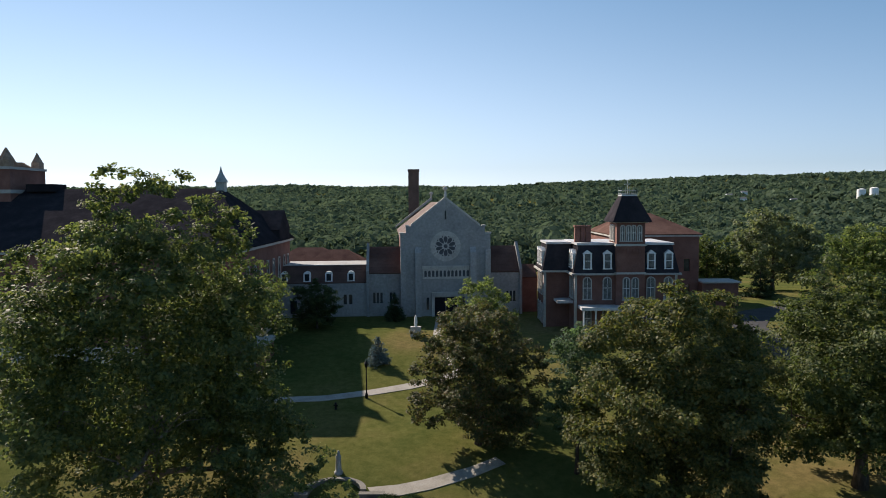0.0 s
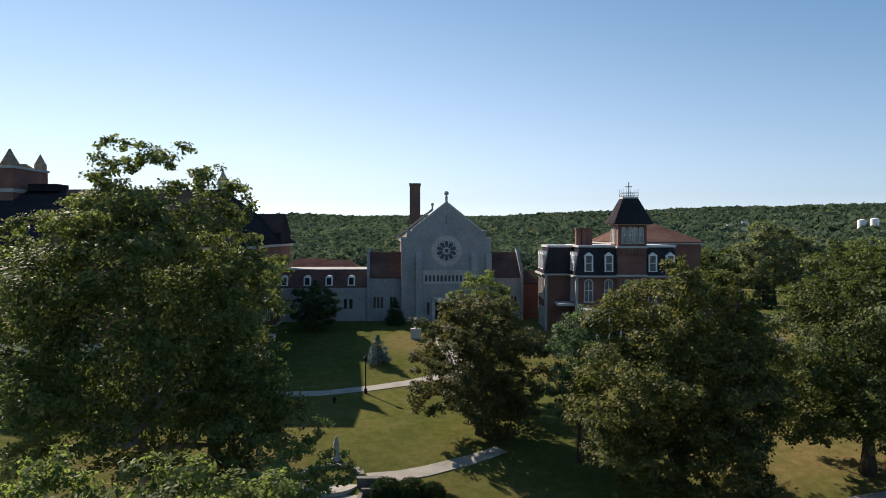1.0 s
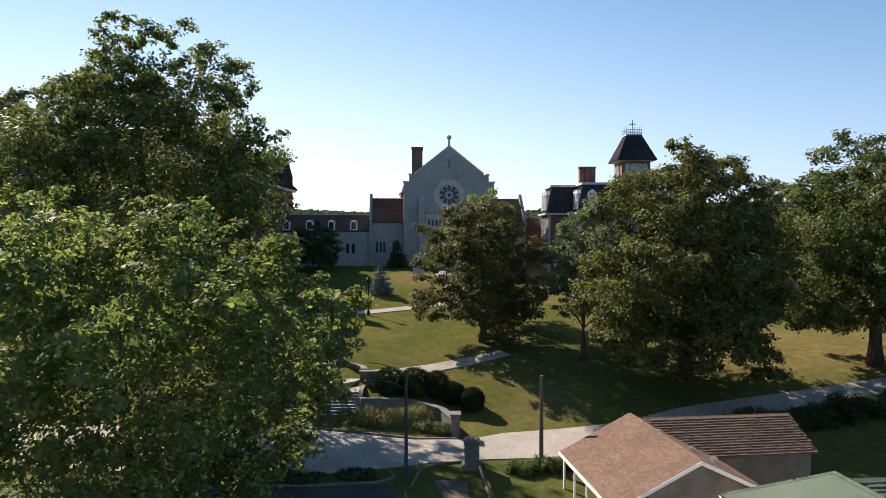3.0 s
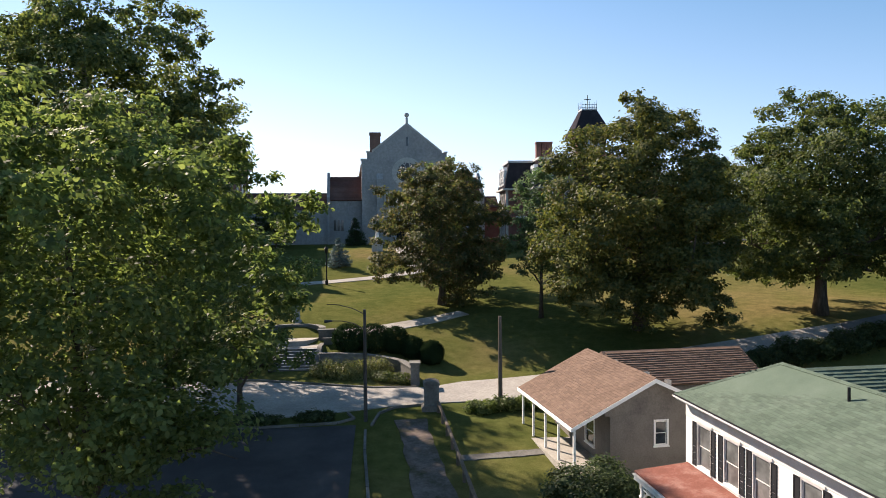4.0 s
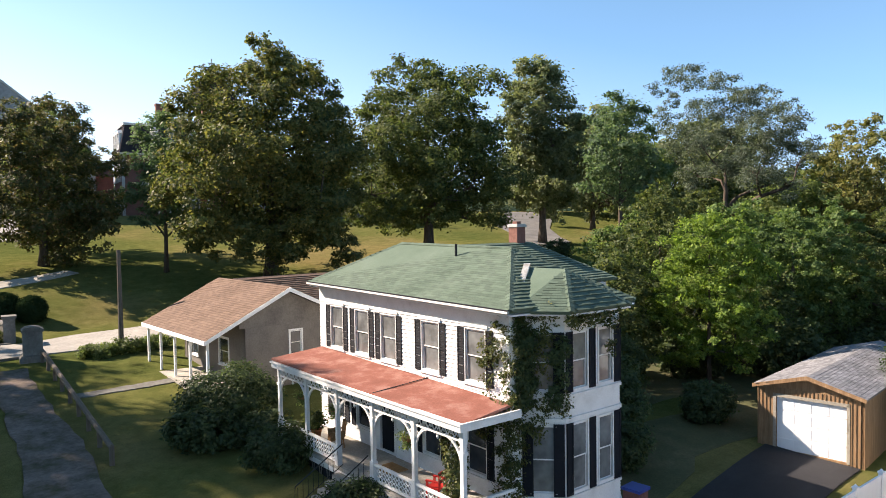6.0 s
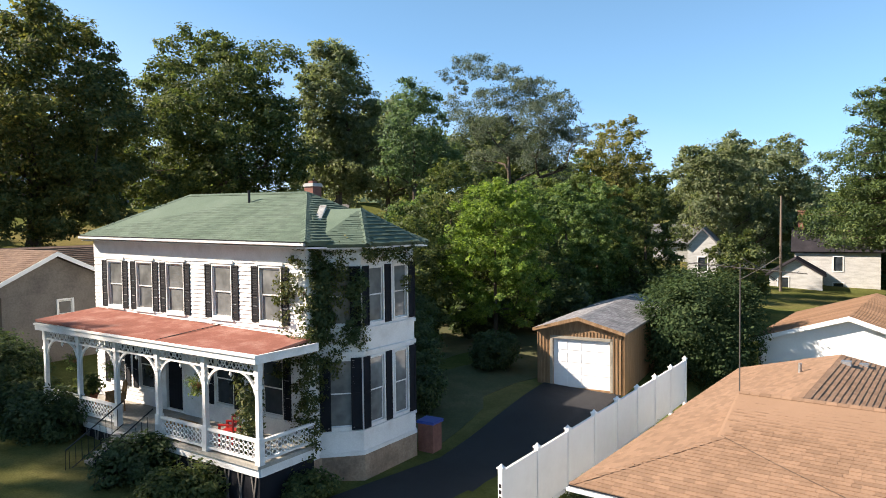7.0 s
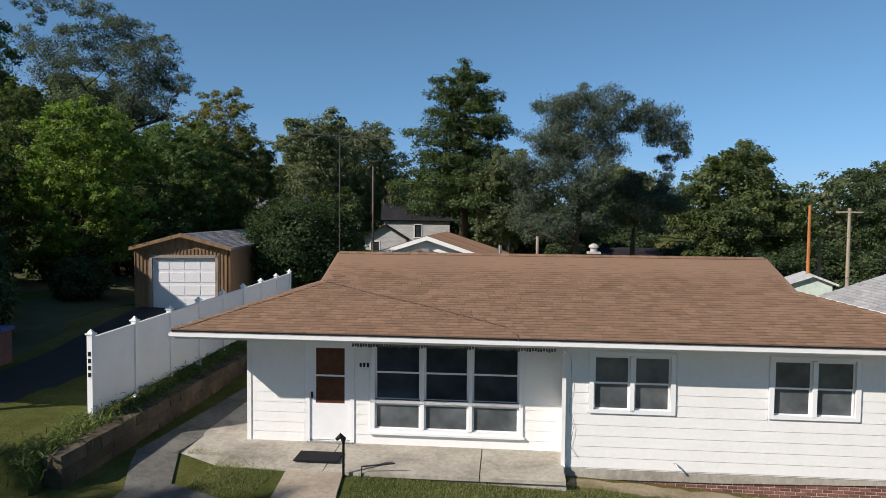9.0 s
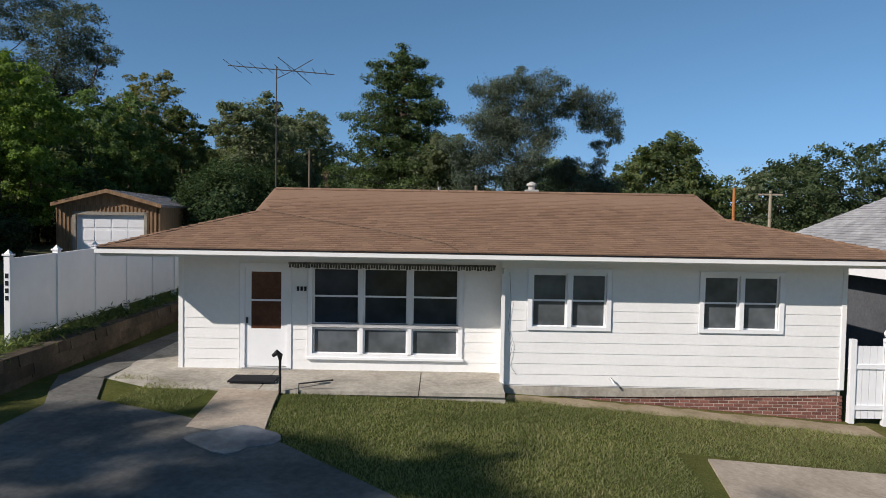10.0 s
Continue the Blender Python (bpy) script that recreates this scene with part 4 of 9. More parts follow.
# ---- the green-roofed house ----
Gm = pose(13.0, 16.95, 0, 0, 0, 5.8)
villa = thing("villa", Gm, "two-storey white clapboard house with a green hip roof and dark shutters", "house")
Z0, ZE = 1.55, 8.0
up = [(11.75 - 10.8, 11.75 - 9.83), (11.75 - 8.86, 11.75 - 7.89), (11.75 - 7.0, 11.75 - 6.02), (11.75 - 4.42, 11.75 - 3.46), (11.75 - 2.06, 11.75 - 1.1)]
f_holes = [(a, b, 5.72, 7.4) for a, b in up] + [(11.75 - 7.15, 11.75 - 6.2, 2.2, 4.35)] + [(a, b, 2.75, 4.5) for a, b in ((1.0, 1.95), (2.9, 3.85), (7.35, 8.3), (9.7, 10.65))]
FV = wall_frame((0, 11.75), (0, 0))
fw = part("front_wall", panel(11.75, Z0, ZE, 0.25, f_holes), M_WHITE_OLD, villa, "white clapboard wall", FV)
part("siding", siding(11.75, Z0, 7.55, 0.14, [(a - 0.08, b + 0.08, c - 0.1, d + 0.1) for a, b, c, d in f_holes], 0.036), M_WHITE_OLD, fw, kind="stuff")
part("frieze", Geo().slab([(0, -0.04, 7.55), (11.75, -0.04, 7.55), (11.75, -0.04, 8.04), (0, -0.04, 8.21)], (0, 0.1, 0)), M_WHITE_OLD, fw)
BAY = [(0.45, 0.0), (1.4, -0.95), (4.1, -0.95), (5.05, 0.0)]
for q0, q1 in (((0.0, 0.0), (0.45, 0.0)), ((5.05, 0.0), (5.3, 0.0)), ((5.3, 0.0), (5.3, 11.75)), ((5.3, 11.75), (0.0, 11.75))):
    L = span(q0, q1)
    sw = part("side_wall", panel(L, Z0, ZE, 0.25), M_WHITE_OLD, villa, m=wall_frame(q0, q1))
    part("siding", siding(L, Z0, ZE, 0.14, [], 0.036), M_WHITE_OLD, sw, kind="stuff")


def shutter(parent, m, u, z0, z1, w=0.36, mat=M_BLACK):
    g = Geo().box(u, u + 0.05, -0.055, -0.02, z0, z1).box(u + w - 0.05, u + w, -0.055, -0.02, z0, z1)
    for zz in (z0, (z0 + z1) / 2 - 0.03, z1 - 0.07):
        g.box(u + 0.05, u + w - 0.05, -0.055, -0.02, zz, zz + 0.07)
    z = z0 + 0.09
    while z < z1 - 0.1:
        g.slab([(u + 0.05, -0.05, z), (u + w - 0.05, -0.05, z), (u + w - 0.05, -0.03, z + 0.05), (u + 0.05, -0.03, z + 0.05)], (0, 0.008, 0.0))
        z += 0.055
    g.box(u + 0.05, u + w - 0.05, -0.028, -0.02, z0, z1)
    return part("shutter", g, mat, parent, m=m)


for a, b in up:
    window(villa, FV, a, b, 5.72, 7.4, 0.1, M_WHITE_OLD, M_GLASS_PALE, 1, True, 0.06, 0.04, "tall white sash window", head=0.1)
    shutter(villa, FV, a - 0.38, 5.66, 7.46, 0.33)
    shutter(villa, FV, b + 0.05, 5.66, 7.46, 0.33)
for a, b in ((1.0, 1.95), (2.9, 3.85), (7.35, 8.3), (9.7, 10.65)):
    window(villa, FV, a, b, 2.75, 4.5, 0.1, M_WHITE_OLD, M_GLASS, 1, True, 0.06, 0.04, "tall white sash window", head=0.08)
    shutter(villa, FV, a - 0.38, 2.7, 4.55, 0.33)
    shutter(villa, FV, b + 0.05, 2.7, 4.55, 0.33)
vd = part("front_door", Geo().box(4.5, 4.6, -0.05, 0.1, 2.2, 4.45).box(5.55, 5.65, -0.05, 0.1, 2.2, 4.45).box(4.6, 5.55, -0.05, 0.1, 4.35, 4.45), M_WHITE_OLD, villa, "dark front door in a white frame", FV)
part("leaf", Geo().box(4.6, 5.55, 0.06, 0.11, 2.2, 4.35).box(4.72, 5.43, 0.05, 0.06, 2.35, 3.1).box(4.72, 5.43, 0.05, 0.06, 3.25, 4.2), M_BLACK, vd)
# two-storey bay
for (q0, q1), lights in (((BAY[0], BAY[1]), 1), ((BAY[1], BAY[2]), 2), ((BAY[2], BAY[3]), 1)):
    L, m = span(q0, q1), wall_frame(q0, q1)
    if lights == 1:
        cols = [(L / 2 - 0.36, L / 2 + 0.36)]
    else:
        cols = [(0.36, 1.04), (1.62, 2.3)]
    hs = [(a, b, 2.45, 4.55) for a, b in cols] + [(a, b, 5.65, 7.4) for a, b in cols]
    bw = part("bay_wall", panel(L, Z0, ZE, 0.2, hs), M_WHITE_OLD, villa, "white panelled bay wall", m)
    part("siding", siding(L, Z0 + 0.12, 2.25, 0.115, []), M_WHITE_OLD, bw, kind="stuff")
    for zb0, zb1 in ((4.68, 4.8), (Z0, Z0 + 0.12), (5.42, 5.52), (2.25, 2.33)):
        part("belt", Geo().box(-0.03, L + 0.03, -0.055, 0, zb0, zb1), M_WHITE_OLD, bw)
    for a, b in cols:
        for c, d in ((2.45, 4.55), (5.65, 7.4)):
            window(villa, m, a, b, c, d, 0.06, M_WHITE_OLD, M_GLASS_PALE, 1, True, 0.0, 0.03, "bay sash window")
    for c, d in ((2.36, 4.62), (5.58, 7.46)):
        if lights == 1:
            shutter(villa, m, 0.02, c, d, 0.34)
            shutter(villa, m, L - 0.36, c, d, 0.34)
        else:
            for s in (0.03, 1.12, 2.36):
                shutter(villa, m, s, c, d, 0.3 if s < 2 else 0.32)
part("bay_base", Geo().slab([(0.4, 0.1, Z0), (1.38, -1.0, Z0), (4.12, -1.0, Z0), (5.1, 0.1, Z0)], (0, 0, -1.4)), M_STONE_BROWN, villa, "rough brown stone footing")
part("stone_base", Geo().box(-0.02, 5.32, -0.02, 11.77, -0.2, Z0), M_STONE_BROWN, villa, "rough brown stone footing")
# roofs
o = 0.45
zE = 8.12
A, B, C, D = (-o, 11.95, 8.42), (-o, -o, 8.25), (5.7, -o, 8.12), (5.7, 11.95, 8.3)
R1, R2 = (3.0, 9.75, 10.01), (3.15, 3.1, 9.92)
roof_plane(villa, [A, B, R2, R1], M_SHINGLE_GREEN, 0.12, seed=21, lift=0.009)
roof_plane(villa, [B, C, R2], M_SHINGLE_GREEN, 0.12, seed=22, lift=0.035, course=0.2)
roof_plane(villa, [C, D, R1, R2], M_SHINGLE_GREEN, 0.12, seed=23, lift=0.035, course=0.2)
roof_plane(villa, [D, A, R1], M_SHINGLE_GREEN, 0.12, seed=24)
part("soffit", Geo().slab([(-o + 0.03, 11.9, 8.27), (-o + 0.03, -o + 0.03, 8.1), (5.67, -o + 0.03, 7.97), (5.67, 11.9, 8.15)], (0, 0, -0.05)), M_WHITE_OLD, villa)
bx = [(0.1, -0.02, zE + 0.02), (1.2, -1.38, zE + 0.02), (4.2, -1.38, zE + 0.02), (5.2, -0.02, zE + 0.02)]
apex, apex2 = (2.75, 0.2, 9.28), (2.75, 1.9, 9.28)
roof_plane(villa, [bx[0], bx[1], apex], M_SHINGLE_GREEN, 0.1, seed=31)
roof_plane(villa, [bx[1], bx[2], apex], M_SHINGLE_GREEN, 0.1, seed=32, lift=0.035, course=0.2)
roof_plane(villa, [bx[2], bx[3], apex], M_SHINGLE_GREEN, 0.1, seed=33)
roof_plane(villa, [bx[0], apex, apex2], M_SHINGLE_GREEN, 0.1, tabs=False)
roof_plane(villa, [bx[3], apex, apex2], M_SHINGLE_GREEN, 0.1, tabs=False)
part("soffit", Geo().slab([(0.2, 0.0, ZE), (1.25, -1.3, ZE), (4.25, -1.3, ZE), (5.3, 0.0, ZE)], (0, 0, 0.06)), M_WHITE_OLD, villa)
part("flashing", Geo().slab([(0.02, -0.02, zE + 0.16), (0.24, -0.06, zE + 0.16), (2.74, 1.75, 9.42), (2.52, 1.85, 9.42)], (0, 0, -0.1)), surface("rusty_flashing", (0.5, 0.48, 0.44), (0.36, 0.25, 0.19), (0.58, 0.56, 0.52), 0.6, big=3, fine=10), villa)
# rear wing
part("rear_wing", Geo().box(5.2, 12.6, 6.2, 12.4, 0.5, 7.9), M_WHITE_OLD, villa)
V1, V2 = (3.4, 9.4, 9.85), (10.6, 9.4, 9.85)
for q in ([(5.2, 5.8, 8.1), (13.0, 5.8, 8.1), V2, V1], [(13.0, 12.8, 8.1), (5.2, 12.8, 8.1), V1, V2], [(13.0, 5.8, 8.1), (13.0, 12.8, 8.1), V2]):
    roof_plane(villa, q, M_SHINGLE_GREEN, 0.12, seed=41, lift=0.04, course=0.22)
ch = part("chimney", Geo().box(9.62, 10.18, 9.28, 9.86, 9.2, 10.6), M_BRICK_FAR, villa, "weathered brick chimney")
for k in range(9):
    part("brick_course", Geo().box(9.612, 10.188, 9.272, 9.868, 9.75 + 0.09 * k, 9.815 + 0.09 * k), M_BRICK_FAR, ch)
part("chimney_cap", Geo().box(9.56, 10.24, 9.22, 9.92, 10.6, 10.7).box(9.6, 10.2, 9.26, 9.88, 10.7, 10.76), M_STONE, ch, "pale mortar cap")
part("chimney_pot", Geo().box(9.72, 10.0, 9.4, 9.7, 10.76, 10.88), M_BRICK_FAR, ch)
part("roof_vent", Geo().tube([(2.35, 5.3, 9.3), (2.35, 5.3, 10.05)], 0.05, 8), M_IRON, villa)
part("roof_vent", Geo().box(0.55, 0.85, 7.7, 7.95, 8.55, 8.78), M_IRON, villa)
gutter(villa, (-o - 0.04, 11.95, 8.35), (-o - 0.04, -o, 8.18), M_WHITE_OLD, 0.05)
part("drip_edge", Geo().slab([(-o - 0.09, 11.95, 8.43), (-o - 0.02, 11.95, 8.43), (-o - 0.02, -o, 8.26), (-o - 0.09, -o, 8.26)], (0, 0, -0.03)), M_BLACK, villa)


def hip_cap(parent, a, b, material, w=0.14):
    """Overlapping caps along a hip."""
    a, b = Vector(a), Vector(b)
    d = (b - a).normalized()
    s = d.cross(Vector((0, 0, 1))).normalized() * w
    n, g = max(2, int((b - a).length / 0.24)), Geo()
    for k in range(n):
        p, q = a.lerp(b, k / n) + Vector((0, 0, 0.045)), a.lerp(b, min(1, (k + 1.1) / n)) + Vector((0, 0, 0.03))
        dn = Vector((0, 0, -0.07))
        g.slab([p - s + dn, p, q, q - s + dn], (0, 0, -0.02))
        g.slab([p, p + s + dn, q + s + dn, q], (0, 0, -0.02))
    return part("hip_cap", g, material, parent, kind="stuff")


for a, b in ((B, R2), (A, R1), (C, R2), (R1, R2), (bx[1], apex), (bx[2], apex)):
    hip_cap(villa, a, b, M_SHINGLE_GREEN)
# porch
PX, PF = -2.1, 2.12
part("porch_floor", Geo().box(PX - 0.1, 0, -0.25, 11.6, PF - 0.12, PF), M_CONCRETE, villa, "grey porch floor")
part("porch_skirt", Geo().box(PX - 0.04, PX + 0.02, -0.2, 11.55, PF - 0.36, PF - 0.12).box(PX, 0, -0.24, -0.2, PF - 0.36, PF - 0.12), M_WHITE_OLD, villa)
# Black sheet behind the slats paints the dark under the porch.
part("skirt_backing", Geo().box(PX + 0.04, PX + 0.08, -0.15, 11.5, 0.2, PF - 0.36).box(PX, 0, -0.18, -0.14, 0.2, PF - 0.36), M_BLACK, villa)
for k in range(40):
    y = -0.1 + k * 0.29
    part("lattice_slat", Geo().slab([(PX, y, 0.3), (PX, y + 0.05, 0.3), (PX, y + 0.05 + 0.25 * (-1) ** k, PF - 0.36), (PX, y + 0.25 * (-1) ** k, PF - 0.36)], (0.02, 0, 0)), M_STUCCO, villa)
roof_plane(villa, [(PX - 0.28, 11.65, 5.38), (PX - 0.28, -0.45, 5.22), (0, -0.1, 5.34), (0, 11.65, 5.58)], M_ROOF_RED, 0.08, "porch_roof", tabs=False)
part("porch_fascia", Geo().box(PX - 0.3, PX - 0.22, -0.46, 11.66, 5.0, 5.24).box(PX - 0.28, 0, -0.47, -0.4, 5.0, 5.24).box(PX - 0.34, PX - 0.2, -0.5, 11.7, 5.18, 5.25), M_WHITE_OLD, villa)
part("porch_seam", Geo().slab([(PX - 0.25, 4.15, 5.275), (PX - 0.25, 4.1, 5.275), (0, 4.1, 5.44), (0, 4.15, 5.44)], (0, 0, 0.012)), M_BLACK, villa)
part("porch_ceiling", Geo().box(PX - 0.2, 0, -0.4, 11.6, 4.98, 5.02), M_WHITE_OLD, villa)
posts = [-0.22 + k * 2.34 for k in range(6)]
for k, y in enumerate(posts):
    part("porch_post", Geo().box(PX - 0.07, PX + 0.07, y - 0.07, y + 0.07, PF, 5.0).box(PX - 0.1, PX + 0.1, y - 0.1, y + 0.1, PF, PF + 0.75).box(PX - 0.1, PX + 0.1, y - 0.1, y + 0.1, 4.25, 4.35).box(PX - 0.09, PX + 0.09, y - 0.09, y + 0.09, 4.6, 5.0), M_WHITE_OLD, villa)
for k in range(5):
    a, b = posts[k] + 0.08, posts[k + 1] - 0.08
    w = b - a
    g = Geo().box(PX - 0.04, PX + 0.04, a, b, 4.62, 4.68).box(PX - 0.04, PX + 0.04, a, b, 4.94, 5.0)
    # pierced frieze of crossing scrolls
    n = 7
    for i in range(n):
        y0, y1 = a + w * i / n, a + w * (i + 1) / n
        g.tube([(PX, y0, 4.68), (PX, (y0 + y1) / 2, 4.9), (PX, y1, 4.68)], 0.022, 5)
        g.tube([(PX, y0, 4.94), (PX, (y0 + y1) / 2, 4.74), (PX, y1, 4.94)], 0.018, 5)
    part("frieze", g, M_WHITE_OLD, villa)
    for s, y in ((1, a), (-1, b)):
        g = Geo()
        arc = [(y + s * (0.75 - 0.75 * math.cos(t)), 4.62 - 0.85 + 0.85 * math.sin(t)) for t in [i * math.pi / 16 for i in range(9)]]
        for (y0, z0), (y1, z1) in zip(arc[:-1], arc[1:]):
            g.slab([(PX - 0.03, y0, z0), (PX - 0.03, y1, z1), (PX - 0.03, y1 - s * 0.02, z1 + 0.09), (PX - 0.03, y0 - s * 0.09, z0 + 0.02)], (0.06, 0, 0))
        for i in (2, 4, 6):
            g.tube([(PX, arc[i][0], arc[i][1]), (PX, y + s * 0.02, arc[i][1] + 0.12)], 0.018, 5)
        part("arch_bracket", g, M_WHITE_OLD, villa)
    part("drop", Geo().lathe(PX, (a + b) / 2, [(0.01, 4.45), (0.05, 4.52), (0.03, 4.58), (0.05, 4.64)], 8), M_WHITE_OLD, villa)


def balustrade(p0, p1, z0):
    L, m = span(p0, p1), wall_frame(p0, p1)
    g = Geo().box(0, L, -0.05, 0.05, z0 + 0.62, z0 + 0.7).box(0, L, -0.04, 0.04, z0 + 0.08, z0 + 0.15)
    n = max(2, round(L / 0.2))
    for r in range(3):
        for k in range(n):
            u, z = (k + 0.5) * L / n, z0 + 0.235 + r * 0.155
            ring = [(u + 0.085 * math.cos(t * math.pi / 4), 0, z + 0.07 * math.sin(t * math.pi / 4)) for t in range(9)]
            g.tube(ring, 0.018, 4)
    return part("balustrade", g, M_WHITE_OLD, villa, "white pierced balustrade", m)


for k in (0, 1, 3, 4):
    balustrade((PX, posts[k + 1] - 0.1), (PX, posts[k] + 0.1), PF)
balustrade((PX, posts[0]), (0, posts[0]), PF)
stair = thing("porch_steps", Gm, "grey wooden porch steps with black iron rails", "steps")
for i in range(6):
    z = PF - 0.19 * (i + 1)
    part("step", Geo().box(PX - 0.1 - 0.3 * (i + 1), PX - 0.1 - 0.3 * i, 4.75, 6.6, z - 0.16, z), M_CONCRETE, stair)
    part("riser", Geo().box(PX - 0.1 - 0.3 * i - 0.03, PX - 0.1 - 0.3 * i, 4.8, 6.55, 0.6, z), M_CONCRETE, stair)
for y in (4.8, 6.5):
    g = Geo().tube([(PX, y, PF + 0.85), (PX - 1.9, y, PF - 0.25), (PX - 1.95, y, PF - 1.1)], 0.022, 6).tube([(PX, y, PF + 0.1), (PX - 1.9, y, PF - 0.95)], 0.015, 6)
    for i in range(9):
        x = PX - 0.2 - i * 0.2
        g.tube([(x, y, PF + 0.75 - 0.58 * (PX - x)), (x, y, PF + 0.05 - 0.55 * (PX - x))], 0.011, 5)
    part("rail", g, M_IRON, stair)

# ---- the black-drive garage ----
Am = pose(27.3, 17.6, 0, 0, 0, 12)
garage = thing("garage", Am, "small tan garage with a white panelled door and grey roof", "garage")
ga, gb = 0.3, -3.75
part("front_wall", panel(ga - gb, 0.4, 3.75, 0.15, [(0.75, 3.42, 1.14, 3.37)]), M_CEDAR, garage, m=wall_frame((0, ga), (0, gb)))
for k in range(27):
    u = k * 0.155
    part("batten", Geo().box(u, u + 0.035, -0.03, 0, 1.0 if not 0.62 < u < 3.5 else 3.5, 3.75), M_CEDAR, garage, m=wall_frame((0, ga), (0, gb)))
part("door_trim", Geo().box(0.63, 0.75, -0.04, 0, 1.1, 3.5).box(3.42, 3.54, -0.04, 0, 1.1, 3.5).box(0.63, 3.54, -0.04, 0, 3.37, 3.5), surface("grey_trim_paint", (0.3, 0.27, 0.22), rough=0.6), garage, m=wall_frame((0, ga), (0, gb)))
gd = part("garage_door", Geo().box(0.75, 3.42, 0.1, 0.14, 1.12, 3.37), M_VINYL, garage, "white sectional door", wall_frame((0, ga), (0, gb)))
for r in range(4):
    for c in range(4):
        part("panel", Geo().box(0.82 + c * 0.66, 1.42 + c * 0.66, 0.085, 0.1, 1.19 + r * 0.555, 1.61 + r * 0.555), M_VINYL, gd)
gm_y = (ga + gb) / 2
part("gable", Geo().slab([(0.0, ga, 3.75), (0.0, gb, 3.75), (0.0, gm_y, 4.32)], (0.12, 0, 0)), M_CEDAR, garage)
for q0, q1 in (((0, gb), (10.8, gb)), ((10.8, gb), (10.8, ga)), ((10.8, ga), (0, ga))):
    part("side_wall", panel(span(q0, q1), 0.2, 3.75, 0.15), M_CEDAR, garage, m=wall_frame(q0, q1))
roof_plane(garage, [(11.1, ga + 0.12, 3.82), (-0.3, ga + 0.12, 3.82), (-0.3, gm_y, 4.42), (11.1, gm_y, 4.42)], M_SHINGLE_GREY, 0.1, seed=51, lift=0.012)
roof_plane(garage, [(-0.3, gb - 0.12, 3.82), (11.1, gb - 0.12, 3.82), (11.1, gm_y, 4.42), (-0.3, gm_y, 4.42)], M_SHINGLE_GREY, 0.1, seed=52, lift=0.014)
part("verge", Geo().slab([(-0.32, ga + 0.12, 3.69), (-0.32, ga + 0.12, 3.84), (-0.32, gm_y, 4.44), (-0.32, gm_y, 4.28)], (0.04, 0, 0)).slab([(-0.32, gb - 0.12, 3.69), (-0.32, gb - 0.12, 3.84), (-0.32, gm_y, 4.44), (-0.32, gm_y, 4.28)], (0.04, 0, 0)), M_CEDAR, garage)

# ---- the brown-roofed cottage ----
Bm = pose(12.95, 35.65, 0, 0, 0, 7.5)
M_SHINGLE_COT = surface("brown_asphalt_shingle", (0.165, 0.108, 0.08), (0.148, 0.096, 0.071), (0.184, 0.122, 0.092), 0.92, big=0.6, fine=60, bump=0.4, bump_scale=120, island=0.16, grime=0.2)
cottage = thing("cottage", Bm, "grey-brown cottage with a tan roof and a shaded front porch", "house")
BG = 2.55
part("gable_wall", panel(5.6, BG - 0.6, 5.6, 0.2, [(2.55, 3.2, 3.95, 5.2)]), M_STUCCO, cottage, m=wall_frame((-2.3, 0.3), (3.3, 0.3)))
part("gable_top", Geo().slab([(-2.6, 0.3, 5.6), (3.3, 0.3, 5.6), (3.3, 0.3, 5.9), (0.0, 0.3, 7.4), (-2.6, 0.3, 6.05)], (0, 0.2, 0)), M_STUCCO, cottage)
window(cottage, wall_frame((-2.3, 0.3), (3.3, 0.3)), 2.55, 3.2, 3.95, 5.2, 0.1, M_WHITE, M_GLASS, 1, True, 0.06)
part("front_wall", panel(8.5, BG - 0.6, 6.0, 0.2, [(1.2, 2.1, 3.4, 4.8), (5.2, 6.4, 3.4, 4.8)]), M_STUCCO, cottage, m=wall_frame((-2.3, 8.8), (-2.3, 0.3)))
for a, b in ((1.2, 2.1), (5.2, 6.4)):
    window(cottage, wall_frame((-2.3, 8.8), (-2.3, 0.3)), a, b, 3.4, 4.8, 0.1, M_WHITE, M_GLASS)
part("back_walls", Geo().box(3.1, 3.3, 0.3, 8.8, BG - 0.6, 5.9).box(-2.3, 3.3, 8.6, 8.8, BG - 0.6, 5.9), M_STUCCO, cottage)
roof_plane(cottage, [(-4.6, 9.2, 5.3), (-4.6, -0.25, 5.3), (0, -0.25, 7.6), (0, 9.2, 7.6)], M_SHINGLE_COT, 0.12, seed=61, lift=0.02, course=0.18)
roof_plane(cottage, [(3.9, -0.25, 5.75), (3.9, 9.2, 5.75), (0, 9.2, 7.6), (0, -0.25, 7.6)], M_SHINGLE_COT, 0.12, seed=62, lift=0.02, course=0.18)
part("verge", Geo().slab([(-4.62, -0.27, 5.08), (-4.62, -0.27, 5.28), (0, -0.27, 7.6), (0, -0.27, 7.38)], (0, 0.05, 0)).slab([(3.92, -0.27, 5.55), (3.92, -0.27, 5.75), (0, -0.27, 7.6), (0, -0.27, 7.38)], (0, 0.05, 0)), M_WHITE, cottage)
part("eave_board", Geo().box(-4.66, -4.6, -0.25, 9.2, 5.08, 5.28), M_WHITE, cottage)
for y in (0.1, 2.4, 4.6, 6.8, 8.9):
    part("porch_post", Geo().box(-4.42, -4.3, y - 0.06, y + 0.06, BG + 0.2, 5.3), M_WHITE, cottage)
part("porch_floor", Geo().box(-4.6, -2.3, 0.0, 9.0, BG - 0.5, BG + 0.25), M_CONCRETE, cottage)
